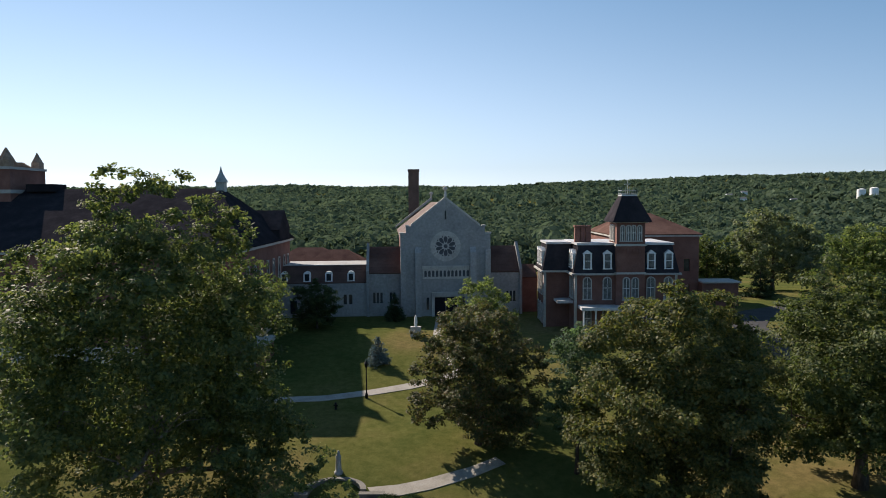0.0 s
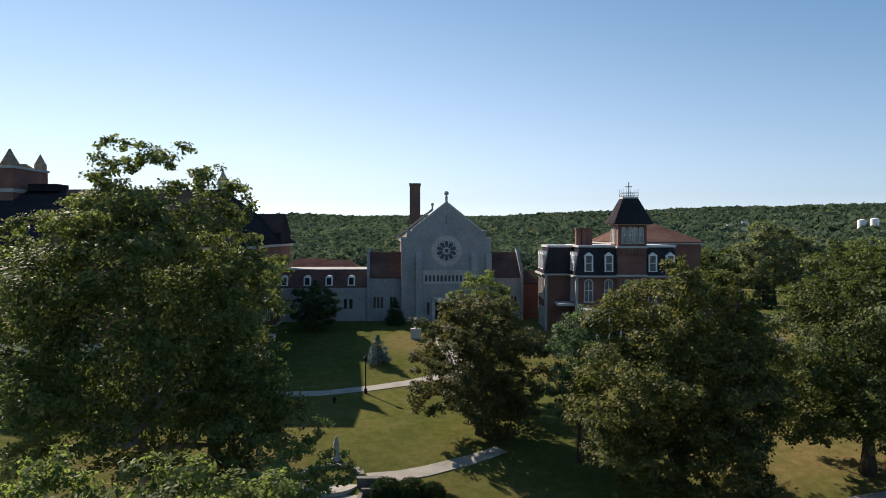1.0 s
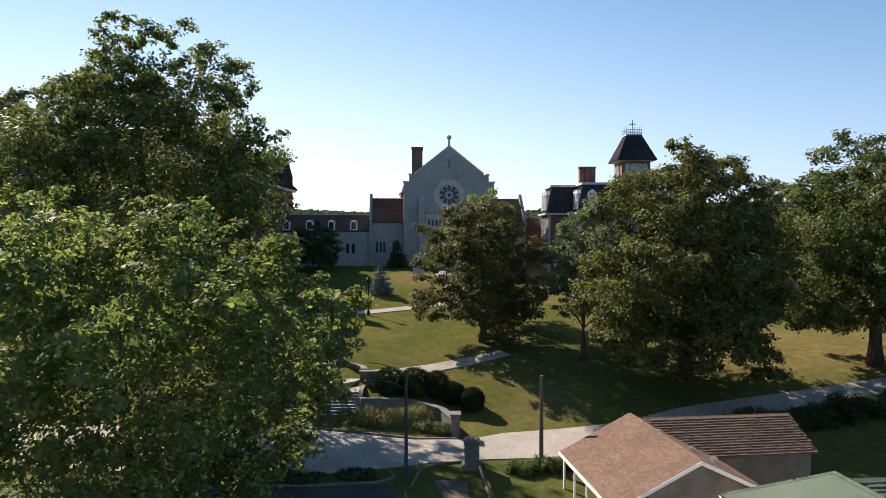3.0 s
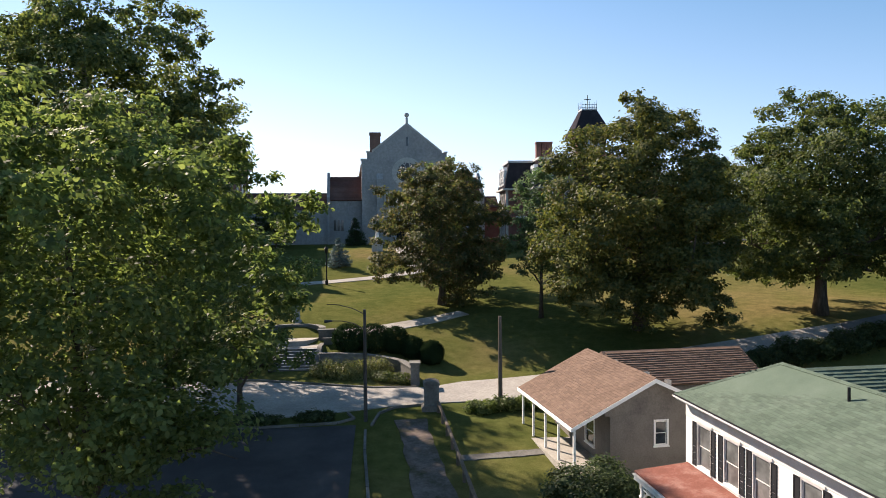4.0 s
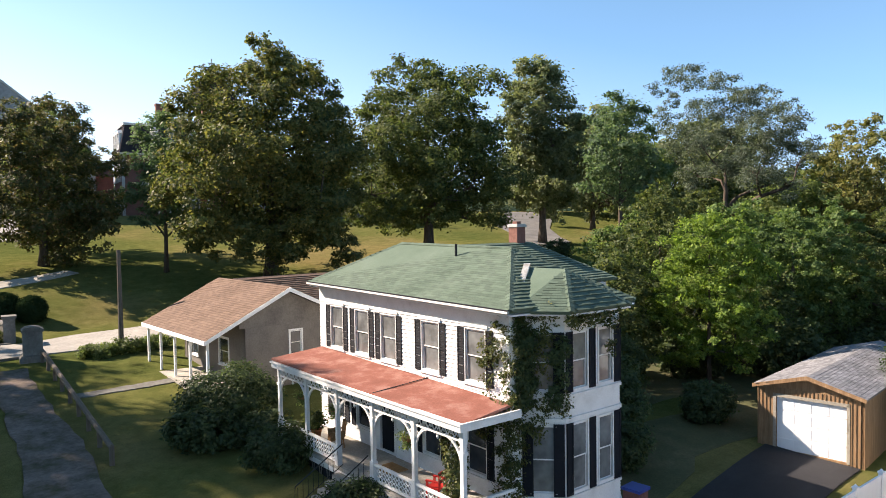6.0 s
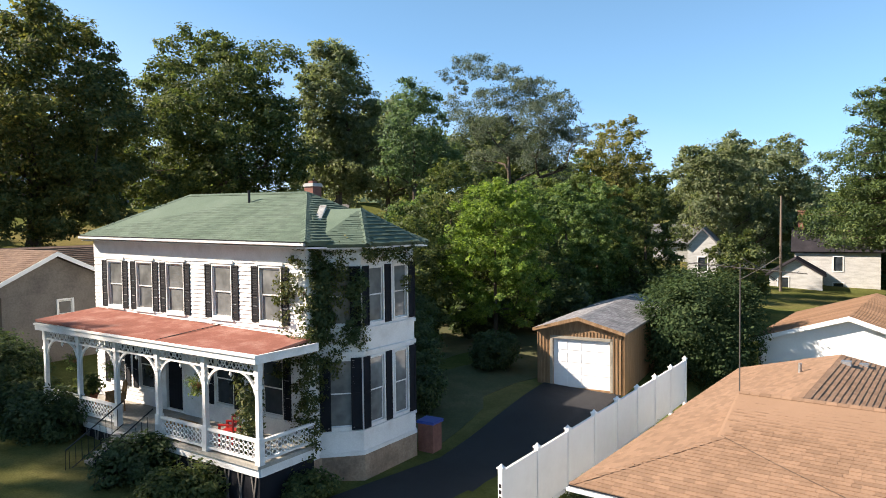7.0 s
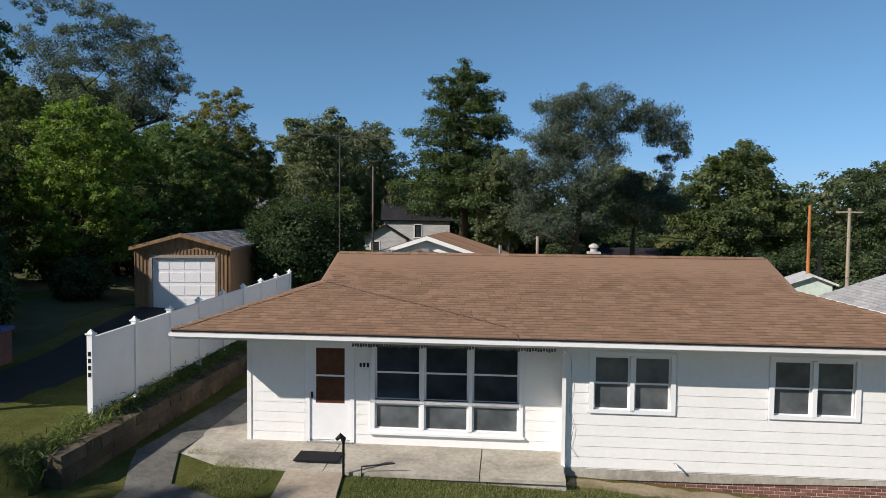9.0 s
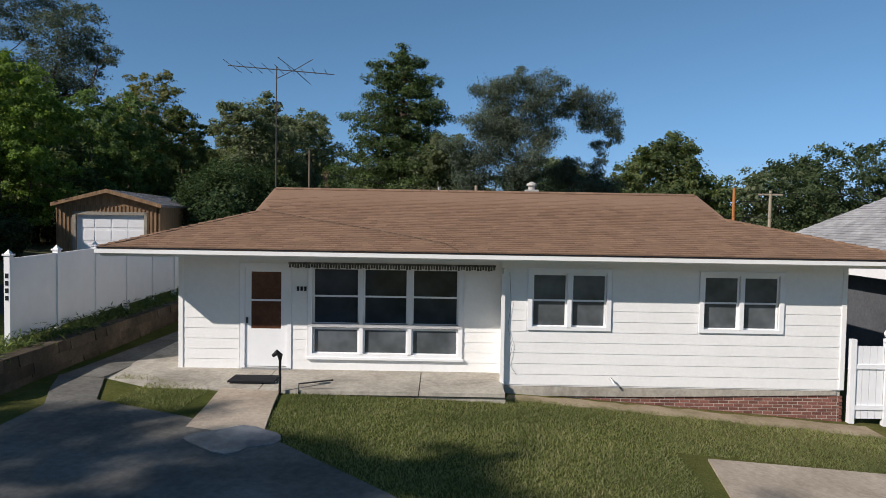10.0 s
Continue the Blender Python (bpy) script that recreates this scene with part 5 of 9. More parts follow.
roof_plane(cottage, [(0.5, 4.9, 6.0), (10.2, 4.9, 6.0), (10.2, 7.9, 7.62), (0.5, 7.9, 7.62)], M_SHINGLE_COT, 0.12, seed=63, lift=0.05, course=0.22)
roof_plane(cottage, [(10.2, 10.9, 6.0), (0.5, 10.9, 6.0), (0.5, 7.9, 7.62), (10.2, 7.9, 7.62)], M_SHINGLE_COT, 0.12, tabs=False)
part("rear_wing", Geo().box(3.0, 9.9, 5.2, 10.6, BG - 0.8, 6.1), M_STUCCO, cottage)
for vx, vy in ((1.2, 3.2), (2.0, 2.2), (0.5, 5.8)):
    part("roof_vent", Geo().box(vx - 0.14, vx + 0.14, vy - 0.14, vy + 0.14, 7.0 - 0.35 * (vx - 1), 7.28 - 0.35 * (vx - 1)), M_STEEL, cottage)

# ---- white gabled shed behind the bungalow ----
Sm = pose(36.5, 6.72, 0, 0, 0, 3)
shed = thing("long_garage", Sm, "long white garage with a rust-brown metal roof", "garage")
part("front_wall", Geo().slab([(0, 3.95, -0.6), (0, -3.95, -0.6), (0, -3.95, 2.85), (0, 0, 4.1), (0, 3.95, 2.85)], (0.15, 0, 0)), M_WHITE, shed)
part("side_walls", Geo().box(0, 11, 3.8, 3.95, -0.6, 2.85).box(0, 11, -3.95, -3.8, -0.6, 2.85).box(10.85, 11, -3.95, 3.95, -0.6, 2.85), M_WHITE, shed)
for s in (1, -1):
    q = [(-0.4, s * 4.35, 2.78), (11.4, s * 4.35, 2.78), (11.4, 0, 4.2), (-0.4, 0, 4.2)]
    rp = roof_plane(shed, q, M_SHINGLE_TAN, 0.1, tabs=False)
    g = Geo()
    for k in range(30):
        x = -0.35 + k * 0.4
        g.slab([(x, s * 4.35, 2.79), (x + 0.06, s * 4.35, 2.79), (x + 0.06, 0, 4.21), (x, 0, 4.21)], (0, 0, 0.04))
    part("ribs", g, M_SHINGLE_TAN, rp, kind="stuff")
    part("verge", Geo().slab([(-0.42, s * 4.355, 2.58), (-0.42, s * 4.355, 2.78), (-0.42, 0, 4.22), (-0.42, 0, 4.0)], (0.05, 0, 0)), M_WHITE, shed)

# ---- neighbour with the grey roof ----
Nm = pose(15.6, -10.3, 0, 0, 0, 3.3)
# The walls stand in shade, which is put into this dark colour.
M_SIDING_SHADE = surface("shade_darkened_siding", (0.1, 0.105, 0.115), rough=0.8, big=0.7, fine=10)
neigh = thing("neighbour_house", Nm, "house with shade-darkened grey walls and a pale grey shingled hip roof", "house")
part("wall", Geo().box(3.6, 13, -10, -1.4, -1.4, 2.3), M_SIDING_SHADE, neigh)
for q in ([(3.0, -0.8, 2.25), (3.0, -10.6, 2.25), (7.6, -6.6, 4.7), (7.6, -4.4, 4.7)], [(13.6, -0.8, 2.25), (3.0, -0.8, 2.25), (7.6, -4.4, 4.7), (9, -4.4, 4.7)], [(13.6, -10.6, 2.25), (13.6, -0.8, 2.25), (9, -4.4, 4.7), (9, -6.6, 4.7)]):
    roof_plane(neigh, q, M_SHINGLE_PALE, 0.1, seed=71, lift=0.02)
part("fascia", Geo().box(2.96, 3.0, -10.6, -0.8, 1.95, 2.25).box(3.0, 13.6, -0.8, -0.76, 1.95, 2.25), M_WHITE, neigh)
part("porch_roof", Geo().slab([(1.6, -0.6, 1.72), (1.6, -6, 1.5), (3.6, -6, 1.95), (3.6, -0.6, 2.15)], (0, 0, -0.18)), M_WHITE, neigh)

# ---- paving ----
# Dark concrete: shade over the apron and side path is put into its colour.
M_CONCRETE_DARK = surface("concrete_with_shade_tone", (0.15, 0.145, 0.13), (0.09, 0.088, 0.08), (0.22, 0.21, 0.19), 0.9, big=0.5, fine=8, bump=0.3)
M_EARTH = surface("dry_tan_earth", (0.3, 0.24, 0.16), (0.2, 0.17, 0.09), (0.38, 0.31, 0.22), 0.95, big=1.2, fine=14, bump=0.5)
# Leaf litter, darkened: shade behind the villa is put into its colour.
M_LITTER_SHADE = surface("leaf_litter_and_shade_earth", (0.088, 0.09, 0.042), (0.06, 0.07, 0.03), (0.15, 0.125, 0.068), 0.95, big=0.4, fine=9, bump=0.6)


def paved(name, L, R, material, label, dz=0.07, worn=0.0):
    if worn:
        n = 24
        def even(p):
            seg = [math.hypot(b[0] - a[0], b[1] - a[1]) for a, b in zip(p[:-1], p[1:])]
            tot, out = sum(seg), []
            for i in range(n + 1):
                d, k = tot * i / n, 0
                while k < len(seg) - 1 and d > seg[k]:
                    d -= seg[k]
                    k += 1
                f = min(1, d / seg[k])
                out.append((p[k][0] + (p[k + 1][0] - p[k][0]) * f, p[k][1] + (p[k + 1][1] - p[k][1]) * f))
            return out
        rng = random.Random(len(label))
        L, R = [[(x + rng.uniform(-worn, worn), y + rng.uniform(-worn, worn)) for x, y in even(p)] for p in (L, R)]
    return solo(name, drape(L, R, dz), material, label, name.replace("_", " "), kind="structure")


M_ASPHALT_GREY = surface("worn_grey_asphalt", (0.17, 0.165, 0.16), (0.13, 0.126, 0.122), (0.22, 0.215, 0.205), 0.95, big=0.4, fine=8, bump=0.3, sheen=0.05)
paved("campus_road", [(-60, 55.5), (-30, 56), (-11.4, 55.0), (-2.4, 52.5), (1.7, 52.6), (4.4, 54.0), (9.2, 55.0), (19, 57.2), (30.5, 58.4), (38.4, 59.4)],
      [(-60, 46.5), (-30, 46), (-9.5, 45.6), (-4, 47.0), (-1.5, 47.8), (1.2, 48.4), (8.2, 49.0), (18.3, 54.2), (28.9, 56.4), (37.4, 57.4)], M_ROAD, "pale concrete campus road with worn joints")
paved("campus_road", [(38.45, 59.4), (50, 63), (58, 70), (64, 84), (82, 104)], [(37.45, 57.4), (52, 59.5), (62, 66), (71, 80), (90, 100)], M_ASPHALT_GREY, "worn grey asphalt road past the lawn")
paved("parking_lot", [(-40, 44.2), (-20, 44.2), (-9.1, 43.9), (-3.2, 44.2)], [(-40, 4), (-20, 4), (-8, 4), (-2.0, 4)], M_ASPHALT, "dark asphalt street surface in tree shade", 0.05)
paved("campus_path", [(-26, 88.2), (-22.7, 88.2), (-15.4, 88.8), (-9.5, 90.6), (-4.8, 92.6), (0.6, 96), (4, 100)], [(-26, 86.4), (-22.7, 86.4), (-15.4, 87.0), (-9.2, 88.9), (-4.2, 90.8), (1.6, 94.2), (5.6, 99)], M_ROAD, "narrow concrete campus path")
paved("curved_path", [(-7.4, 66.0), (-4.5, 66.4), (-1.9, 67.2), (2.6, 69.2), (5.5, 71.2)], [(-6.6, 64.4), (-4.0, 64.8), (-1.3, 65.6), (3.2, 67.7), (6.4, 69.9)], M_CONCRETE, "curved concrete garden path")
paved("church_path", [(-1.2, 124), (-1.6, 112), (0.4, 99)], [(3.6, 124), (2.6, 112), (3.8, 99)], M_ROAD, "concrete path to the church door")
paved("east_drive", [(44, 96), (46.5, 104), (48, 116), (54, 128), (72, 140)], [(48.5, 94), (51.5, 103), (53, 113), (58, 122), (74, 133)], M_ASPHALT, "grey drive beside the brick mansion")
paved("black_drive", [(6, 18.6), (12.5, 15.9), (17.5, 15.6), (22, 16.6), (27.4, 17.6)], [(6, 12.9), (14.4, 12.5), (18, 12.9), (23, 13.3), (27.9, 14.0)], M_ASPHALT_NEW, "fresh black asphalt driveway", 0.05)
paved("front_walk", [(13.65, 5.72), (12.4, 5.5), (11.0, 5.3)], [(13.7, 4.5), (12.6, 4.3), (10.7, 3.9)], M_CONCRETE_TAN, "worn concrete front walk", 0.048)
# The apron's dark tone stands in for part of the tree shade.
paved("drive_apron", [(14, 9.4), (12.9, 8.9), (11.8, 8.3), (10.4, 8.2), (2, 8)], [(14, 8.4), (12.3, 7.6), (11.6, 5.6), (10.5, 3.5), (7, -0.5)], M_CONCRETE_DARK, "stained concrete apron in tree shade", 0.04)
paved("dirt_border", [(14.72, -0.2), (14.9, -4), (15.1, -8)], [(14.3, -0.2), (14.25, -4), (14.3, -8)], M_EARTH, "bare tan earth along the footing", 0.02, 0.08)
paved("front_drive", [(11.55, -3.5), (9, -3.2), (5, -3.0)], [(11.9, -8.5), (9, -8.4), (5, -8.2)], M_CONCRETE_TAN, "concrete front drive", 0.04)
M_BARE = surface("bare_earth", (0.155, 0.128, 0.108), (0.07, 0.074, 0.042), (0.25, 0.2, 0.178), 0.95, big=0.9, fine=5, bump=0.6, sheen=0.0)
paved("worn_strip", [(-0.8, 45), (0.0, 39), (0.5, 33), (0.8, 20)], [(1.3, 45), (1.8, 39), (2.7, 33), (3.6, 20)], M_BARE, "bare earth strip between the street and the rail", 0.07, 0.12)
paved("garden_walk", [(3.0, 39.1), (7.4, 39.7), (8.6, 40.1)], [(3.0, 38.4), (7.4, 38.9), (8.6, 39.3)], M_CONCRETE_DARK, "narrow mossy concrete walk to the cottage", 0.05, 0.06)
paved("back_path", [(46, 1.6), (50, 0.9), (57, -3)], [(46, 1.2), (50, 0.5), (56.8, -3.4)], M_EARTH, "thin worn path across the back lawn", 0.03, 0.1)
# Reaches the villa's side to darken the ground lying in its shadow.
paved("tree_floor", [(19.2, 31.5), (26, 36), (40, 43), (66, 40)], [(18.4, 16.4), (25.4, 18.4), (40, 19.0), (66, 20)], M_LITTER_SHADE, "shaded earth with leaf litter under the trees", 0.03, 0.5)
paved("side_path", [(13.9, 9.3), (20, 9.4), (26, 9.2)], [(13.9, 8.4), (20, 8.3), (26, 8.2)], M_CONCRETE_DARK, "concrete path along the bungalow side", 0.05)


# Pale blue base colour paints the bright sky reflection on the puddle.
M_PUDDLE = surface("puddle_sky_sheen", (0.22, 0.24, 0.265), (0.13, 0.138, 0.148), (0.28, 0.3, 0.325), 0.12, big=1.2, fine=6, bump=0.02, sheen=0.8)
wet = [(10.54, 5.09), (10.74, 4.89), (11.02, 4.62), (11.25, 4.41), (11.2, 4.15), (11.08, 3.96), (10.95, 3.72), (10.82, 3.62), (10.6, 3.56), (10.44, 3.59), (10.3, 3.75), (10.19, 3.94), (9.98, 4.02), (9.81, 4.14), (9.88, 4.4), (10.01, 4.59), (10.21, 4.9), (10.36, 5.05)]
solo("puddle", Geo().slab([(x, y, gz(x, y, 0.056)) for x, y in wet], (0, 0, -0.03)), M_PUDDLE, "thin pale puddle on the stained apron, sky sheen in its colour", "puddle", kind="structure")


def kerb(name, pts, label, w=0.16, h=0.14, mat=None):
    t = thing(name, Matrix(), label, "kerb", "kerbs", "structure")
    for (x0, y0), (x1, y1) in zip(pts[:-1], pts[1:]):
        n = max(1, round(math.hypot(x1 - x0, y1 - y0) / 2.4))
        for k in range(n):
            a = (x0 + (x1 - x0) * k / n, y0 + (y1 - y0) * k / n)
            b = (x0 + (x1 - x0) * (k + 0.985) / n, y0 + (y1 - y0) * (k + 0.985) / n)
            d = Vector((b[0] - a[0], b[1] - a[1], 0)).normalized()
            s = Vector((-d.y, d.x, 0)) * w / 2
            za, zb = gz(*a, h), gz(*b, h)
            part("kerb_stone", Geo().slab([Vector((*a, za)) + s, Vector((*a, za)) - s, Vector((*b, zb)) - s, Vector((*b, zb)) + s], (0, 0, -0.35)), mat or M_CONCRETE_DARK, t)
    return t


kerb("street_kerb", [(-2.55, 43.2), (-2.4, 40), (-1.8, 33), (-1.4, 20), (-1.2, 8)], "pale concrete street kerb")
kerb("island_kerb", [(-30, 44.2), (-9.1, 44.1), (-4.4, 44.6), (-3.4, 45.4), (-3.9, 46.6)], "curved kerb of the planted island")
kerb("road_kerb", [(-30, 56.3), (-11.4, 55.4), (-2.4, 52.8), (1.0, 52.7)], "kerb along the planted bank")
kerb("lawn_kerb", [(1.2, 48.2), (-0.8, 47.6), (-1.8, 46.4), (-2.2, 44)], "curved kerb at the street corner")

# ---- campus: church ----
Cm = pose(0.55, 126.0, 0, 0, 0, 4.5)
church = thing("church", Cm, "grey stone gabled church with a rose window", "church")
G0 = 11.6
facade = [(-8.2, G0), (8.2, G0), (8.2, 28.0), (7.2, 28.0), (7.2, 29.4), (6.2, 29.4), (0.0, 34.3), (-6.2, 29.4), (-7.2, 29.4), (-7.2, 28.0), (-8.2, 28.0)]
part("front_wall", Geo().slab([(x, 0, z) for x, z in facade], (0, 0.9, 0)), M_STONE, church, "coursed grey limestone gable")
part("nave_wall", Geo().box(-7.8, -7.0, 0.9, 42, G0, 27.6).box(7.0, 7.8, 0.9, 42, G0, 27.6).slab([(-7.8, 41.5, G0), (7.8, 41.5, G0), (7.8, 41.5, 27.6), (0, 41.5, 33.6), (-7.8, 41.5, 27.6)], (0, 0.6, 0)), M_BRICK_FAR, church, "red brick nave wall")
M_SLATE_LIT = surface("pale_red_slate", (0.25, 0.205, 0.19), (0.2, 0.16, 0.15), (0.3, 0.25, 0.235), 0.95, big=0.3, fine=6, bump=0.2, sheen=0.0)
roof_plane(church, [(-8.3, 42, 27.3), (-8.3, 0.9, 27.3), (0, 0.9, 33.75), (0, 42, 33.75)], M_SLATE_LIT, 0.25, tab=0.7, course=0.4, lift=0.03)
roof_plane(church, [(8.3, 0.9, 27.3), (8.3, 42, 27.3), (0, 42, 33.75), (0, 0.9, 33.75)], M_SLATE_LIT, 0.25, tabs=False)
part("rear_gable_coping", Geo().slab([(-8.6, 41.2, 27.6), (-8.6, 41.2, 28.1), (0, 41.2, 34.9), (0, 41.2, 34.2)], (0, 0.8, 0)), M_STONE, church)
cop = Geo()
for s in (-1, 1):
    cop.slab([(s * 6.3, -0.12, 29.35), (s * 6.3, -0.12, 29.75), (0, -0.12, 34.75), (0, -0.12, 34.3)], (0, 1.1, 0))
    cop.box(s * 7.0 - 0.35, s * 7.0 + 0.35, -0.12, 1.0, 29.35, 29.6).box(s * 7.8 - 0.55, s * 7.8 + 0.55, -0.12, 1.0, 27.95, 28.25)
part("coping", cop, M_STONE_PALE, church)
for s in (-1, 1):
    part("buttress", Geo().box(s * 5.0 - 0.55, s * 5.0 + 0.55, -0.7, 0, G0, 24.6).slab([(s * 5.0 - 0.55, -0.7, 24.6), (s * 5.0 + 0.55, -0.7, 24.6), (s * 5.0 + 0.55, 0, 25.6), (s * 5.0 - 0.55, 0, 25.6)], (0, 0.05, -0.3)), M_STONE, church)
    part("buttress", Geo().box(s * 7.7 - 0.5, s * 7.7 + 0.5, -0.5, 0, G0, 25.2), M_STONE, church)


def disc_ring(r0, r1, z, y0, y1, n=48):
    g = Geo()
    for k in range(n):
        a, b = 2 * math.pi * k / n, 2 * math.pi * (k + 1) / n
        pts = [(r0 * math.cos(a), y0, z + r0 * math.sin(a)), (r1 * math.cos(a), y0, z + r1 * math.sin(a)), (r1 * math.cos(b), y0, z + r1 * math.sin(b)), (r0 * math.cos(b), y0, z + r0 * math.sin(b))]
        g.slab(pts, (0, y1 - y0, 0))
    return g


rose = part("rose_window", disc_ring(2.0, 2.75, 25.75, -0.14, 0.0).add(*(lambda q: (q.v, q.f))(disc_ring(0.0, 2.02, 25.75, -0.06, 0.0, 32))), M_STONE_PALE, church, "round pale stone rose window")
M_LEADED = surface("leaded_glass", (0.06, 0.066, 0.078), rough=0.6, big=1.5, fine=9, bump=0.1)
pet = Geo()
for k in range(10):
    a = 2 * math.pi * (k + 0.5) / 10
    c, s = math.cos(a), math.sin(a)
    out = []
    for t in range(10):
        q = 2 * math.pi * t / 10
        r, w = 1.2 + 0.62 * math.cos(q), 0.3 * math.sin(q) * (1.15 + 0.35 * math.cos(q))
        out.append((r * c - w * s, -0.075, 25.75 + r * s + w * c))
    pet.slab(out, (0, 0.05, 0))
pet.slab([(0.36 * math.cos(t * math.pi / 6), -0.075, 25.75 + 0.36 * math.sin(t * math.pi / 6)) for t in range(12)], (0, 0.05, 0))
for k in range(10):
    a = 2 * math.pi * k / 10
    pet.slab([(1.78 * math.cos(a) + 0.13 * math.cos(t * math.pi / 4), -0.075, 25.75 + 1.78 * math.sin(a) + 0.13 * math.sin(t * math.pi / 4)) for t in range(8)], (0, 0.05, 0))
part("tracery", pet, M_LEADED, rose, "dark leaded petals")
part("arcade", Geo().box(-4.3, 4.3, -0.45, 0, 21.7, 22.2).box(-4.2, 4.2, -0.1, 0, 19.8, 21.7), M_STONE_PALE, church, "carved stone band")
ar = Geo()
for k in range(12):
    x = -3.9 + k * 0.7
    ar.slab([(x + 0.22 + 0.22 * math.cos(t), -0.13, 21.05 + 0.3 * math.sin(t)) for t in [math.pi * i / 6 for i in range(7)]] + [(x, -0.13, 20.2), (x + 0.44, -0.13, 20.2)], (0, 0.1, 0))
part("arcade_panes", ar, M_LEADED, church)
part("slit", Geo().box(-0.14, 0.14, -0.03, 0.05, 30.6, 32.2), M_GLASS, church)
part("portal", Geo().box(-2.6, -2.1, -0.5, 0, G0, 17.2).box(2.1, 2.6, -0.5, 0, G0, 17.2).box(-2.6, 2.6, -0.5, 0, 16.6, 17.4), M_STONE_PALE, church)
part("church_door", Geo().box(-2.0, -0.05, -0.1, 0.0, G0, 16.4).box(0.05, 2.0, -0.1, 0, G0, 16.4), M_BLACK, church, "dark double door")
for x in (-3.3, 3.3):
    part("lancet", Geo().box(x - 0.22, x + 0.22, -0.04, 0.02, 14.2, 16.4), M_GLASS, church)
part("cross_finial", Geo().box(-0.22, 0.22, 0.2, 0.6, 34.3, 35.6).tube([(0, 0.4, 35.5), (0, 0.4, 36.0)], 0.16, 8).lathe(0, 0.4, [(0.1, 35.7), (0.42, 36.0), (0.45, 36.25), (0.3, 36.5), (0.06, 36.6)], 10), M_STONE_PALE, church, "stone cross finial")
part("rear_finial", Geo().box(-0.2, 0.2, 41.3, 41.7, 34.3, 35.4).lathe(0, 41.5, [(0.1, 35.3), (0.4, 35.7), (0.3, 36.1), (0.06, 36.2)], 8), M_STONE_PALE, church)
for s, e in ((-1, -13.9), (1, 13.7)):
    a, b = sorted((s * 7.8, e))
    part("aisle_wall", Geo().box(a, b, 1.0, 10.0, G0, 20.9), M_STONE, church, "low stone side block")
    roof_plane(church, [(a, 0.7, 20.9), (b, 0.7, 20.9), (b, 5.5, 25.3), (a, 5.5, 25.3)], M_TILE_RED, 0.2, tab=0.6, course=0.35, lift=0.03)
    roof_plane(church, [(b, 10.4, 20.9), (a, 10.4, 20.9), (a, 5.5, 25.3), (b, 5.5, 25.3)], M_TILE_RED, 0.2, tabs=False)
    part("gable_parapet", Geo().slab([(e, 0.5, G0), (e, 10.5, G0), (e, 10.5, 21.4), (e, 5.5, 26.2), (e, 0.5, 21.4)], (s * 0.5, 0, 0)), M_STONE, church)
    for k, x in enumerate((0.9, 1.55, 2.2, 3.9, 4.55)):
        xx = e - s * x
        part("narrow_window", Geo().box(xx - 0.2, xx + 0.2, 0.95, 1.02, 15.6, 17.3).box(xx - 0.25, xx + 0.25, 0.93, 1.0, 15.4, 15.6), M_GLASS, church)
# link range with dormers
link = thing("link_range", Cm, "long low stone range with a tiled roof and white dormers", "building")
part("wall", panel(17.5, G0, 19.2, 0.5, [(3.0, 4.2, 13.6, 16.0), (6.5, 7.7, 13.6, 16.0), (12.6, 13.2, 15.2, 17.0), (13.6, 14.2, 15.2, 17.0)]), M_STONE, link, "grey stone wall", pose(-31.2, 1.2, 0))
for a in (3.0, 6.5):
    part("window", Geo().box(-31.2 + a, -30.0 + a, 1.45, 1.55, 13.6, 16.0), M_GLASS, link)
part("window", Geo().box(-18.7, -16.9, 1.45, 1.55, 15.2, 17.0), M_GLASS, link)
roof_plane(link, [(-31.2, 1.0, 19.2), (-13.7, 1.0, 19.2), (-13.7, 3.4, 22.3), (-31.2, 3.4, 22.3)], M_TILE_RED, 0.2, tab=0.6, course=0.35, lift=0.03)
part("flat_roof", Geo().box(-31.2, -13.7, 3.3, 12, 21.9, 22.3), M_STONE, link)
for x in (-29.2, -25.1, -21.2, -17.2):
    dm = part("dormer", Geo().box(x - 0.65, x - 0.4, 1.2, 3.0, 19.6, 20.7).box(x + 0.4, x + 0.65, 1.2, 3.0, 19.6, 20.7).slab([(x + 0.65 * math.cos(t), 1.2, 20.7 + 0.6 * math.sin(t)) for t in [math.pi * i / 8 for i in range(9)]], (0, 1.8, 0)).box(x - 0.7, x + 0.7, 1.15, 1.4, 19.45, 19.6), M_WHITE, link, "white arched dormer")
    part("pane", Geo().box(x - 0.4, x + 0.4, 1.14, 1.2, 19.6, 20.85), M_GLASS, dm)
part("link_east", Geo().box(13.9, 17.5, 3, 9, G0, 19.6), M_BRICK_FAR, link, "red brick link wall")
roof_plane(link, [(13.9, 2.8, 19.6), (17.5, 2.8, 19.6), (17.5, 6, 21.8), (13.9, 6, 21.8)], M_TILE_RED, 0.15, tabs=False)
cst = thing("boiler_chimney", pose(-8.2, 199, 0), "tall square red brick chimney stack", "chimney")
# Duller and browner than the other brick.
M_BRICK_DULL = surface("dull_brown_brick", (0.14, 0.095, 0.082), (0.1, 0.07, 0.062), (0.18, 0.12, 0.1), 0.9, big=0.3, fine=5, bump=0.3)
part("stack", Geo().box(-1.45, 1.45, -1.45, 1.45, 8, 42.6), M_BRICK_DULL, cst)
part("cap", Geo().box(-1.6, 1.6, -1.6, 1.6, 42.3, 43.0), M_BRICK_DULL, cst)
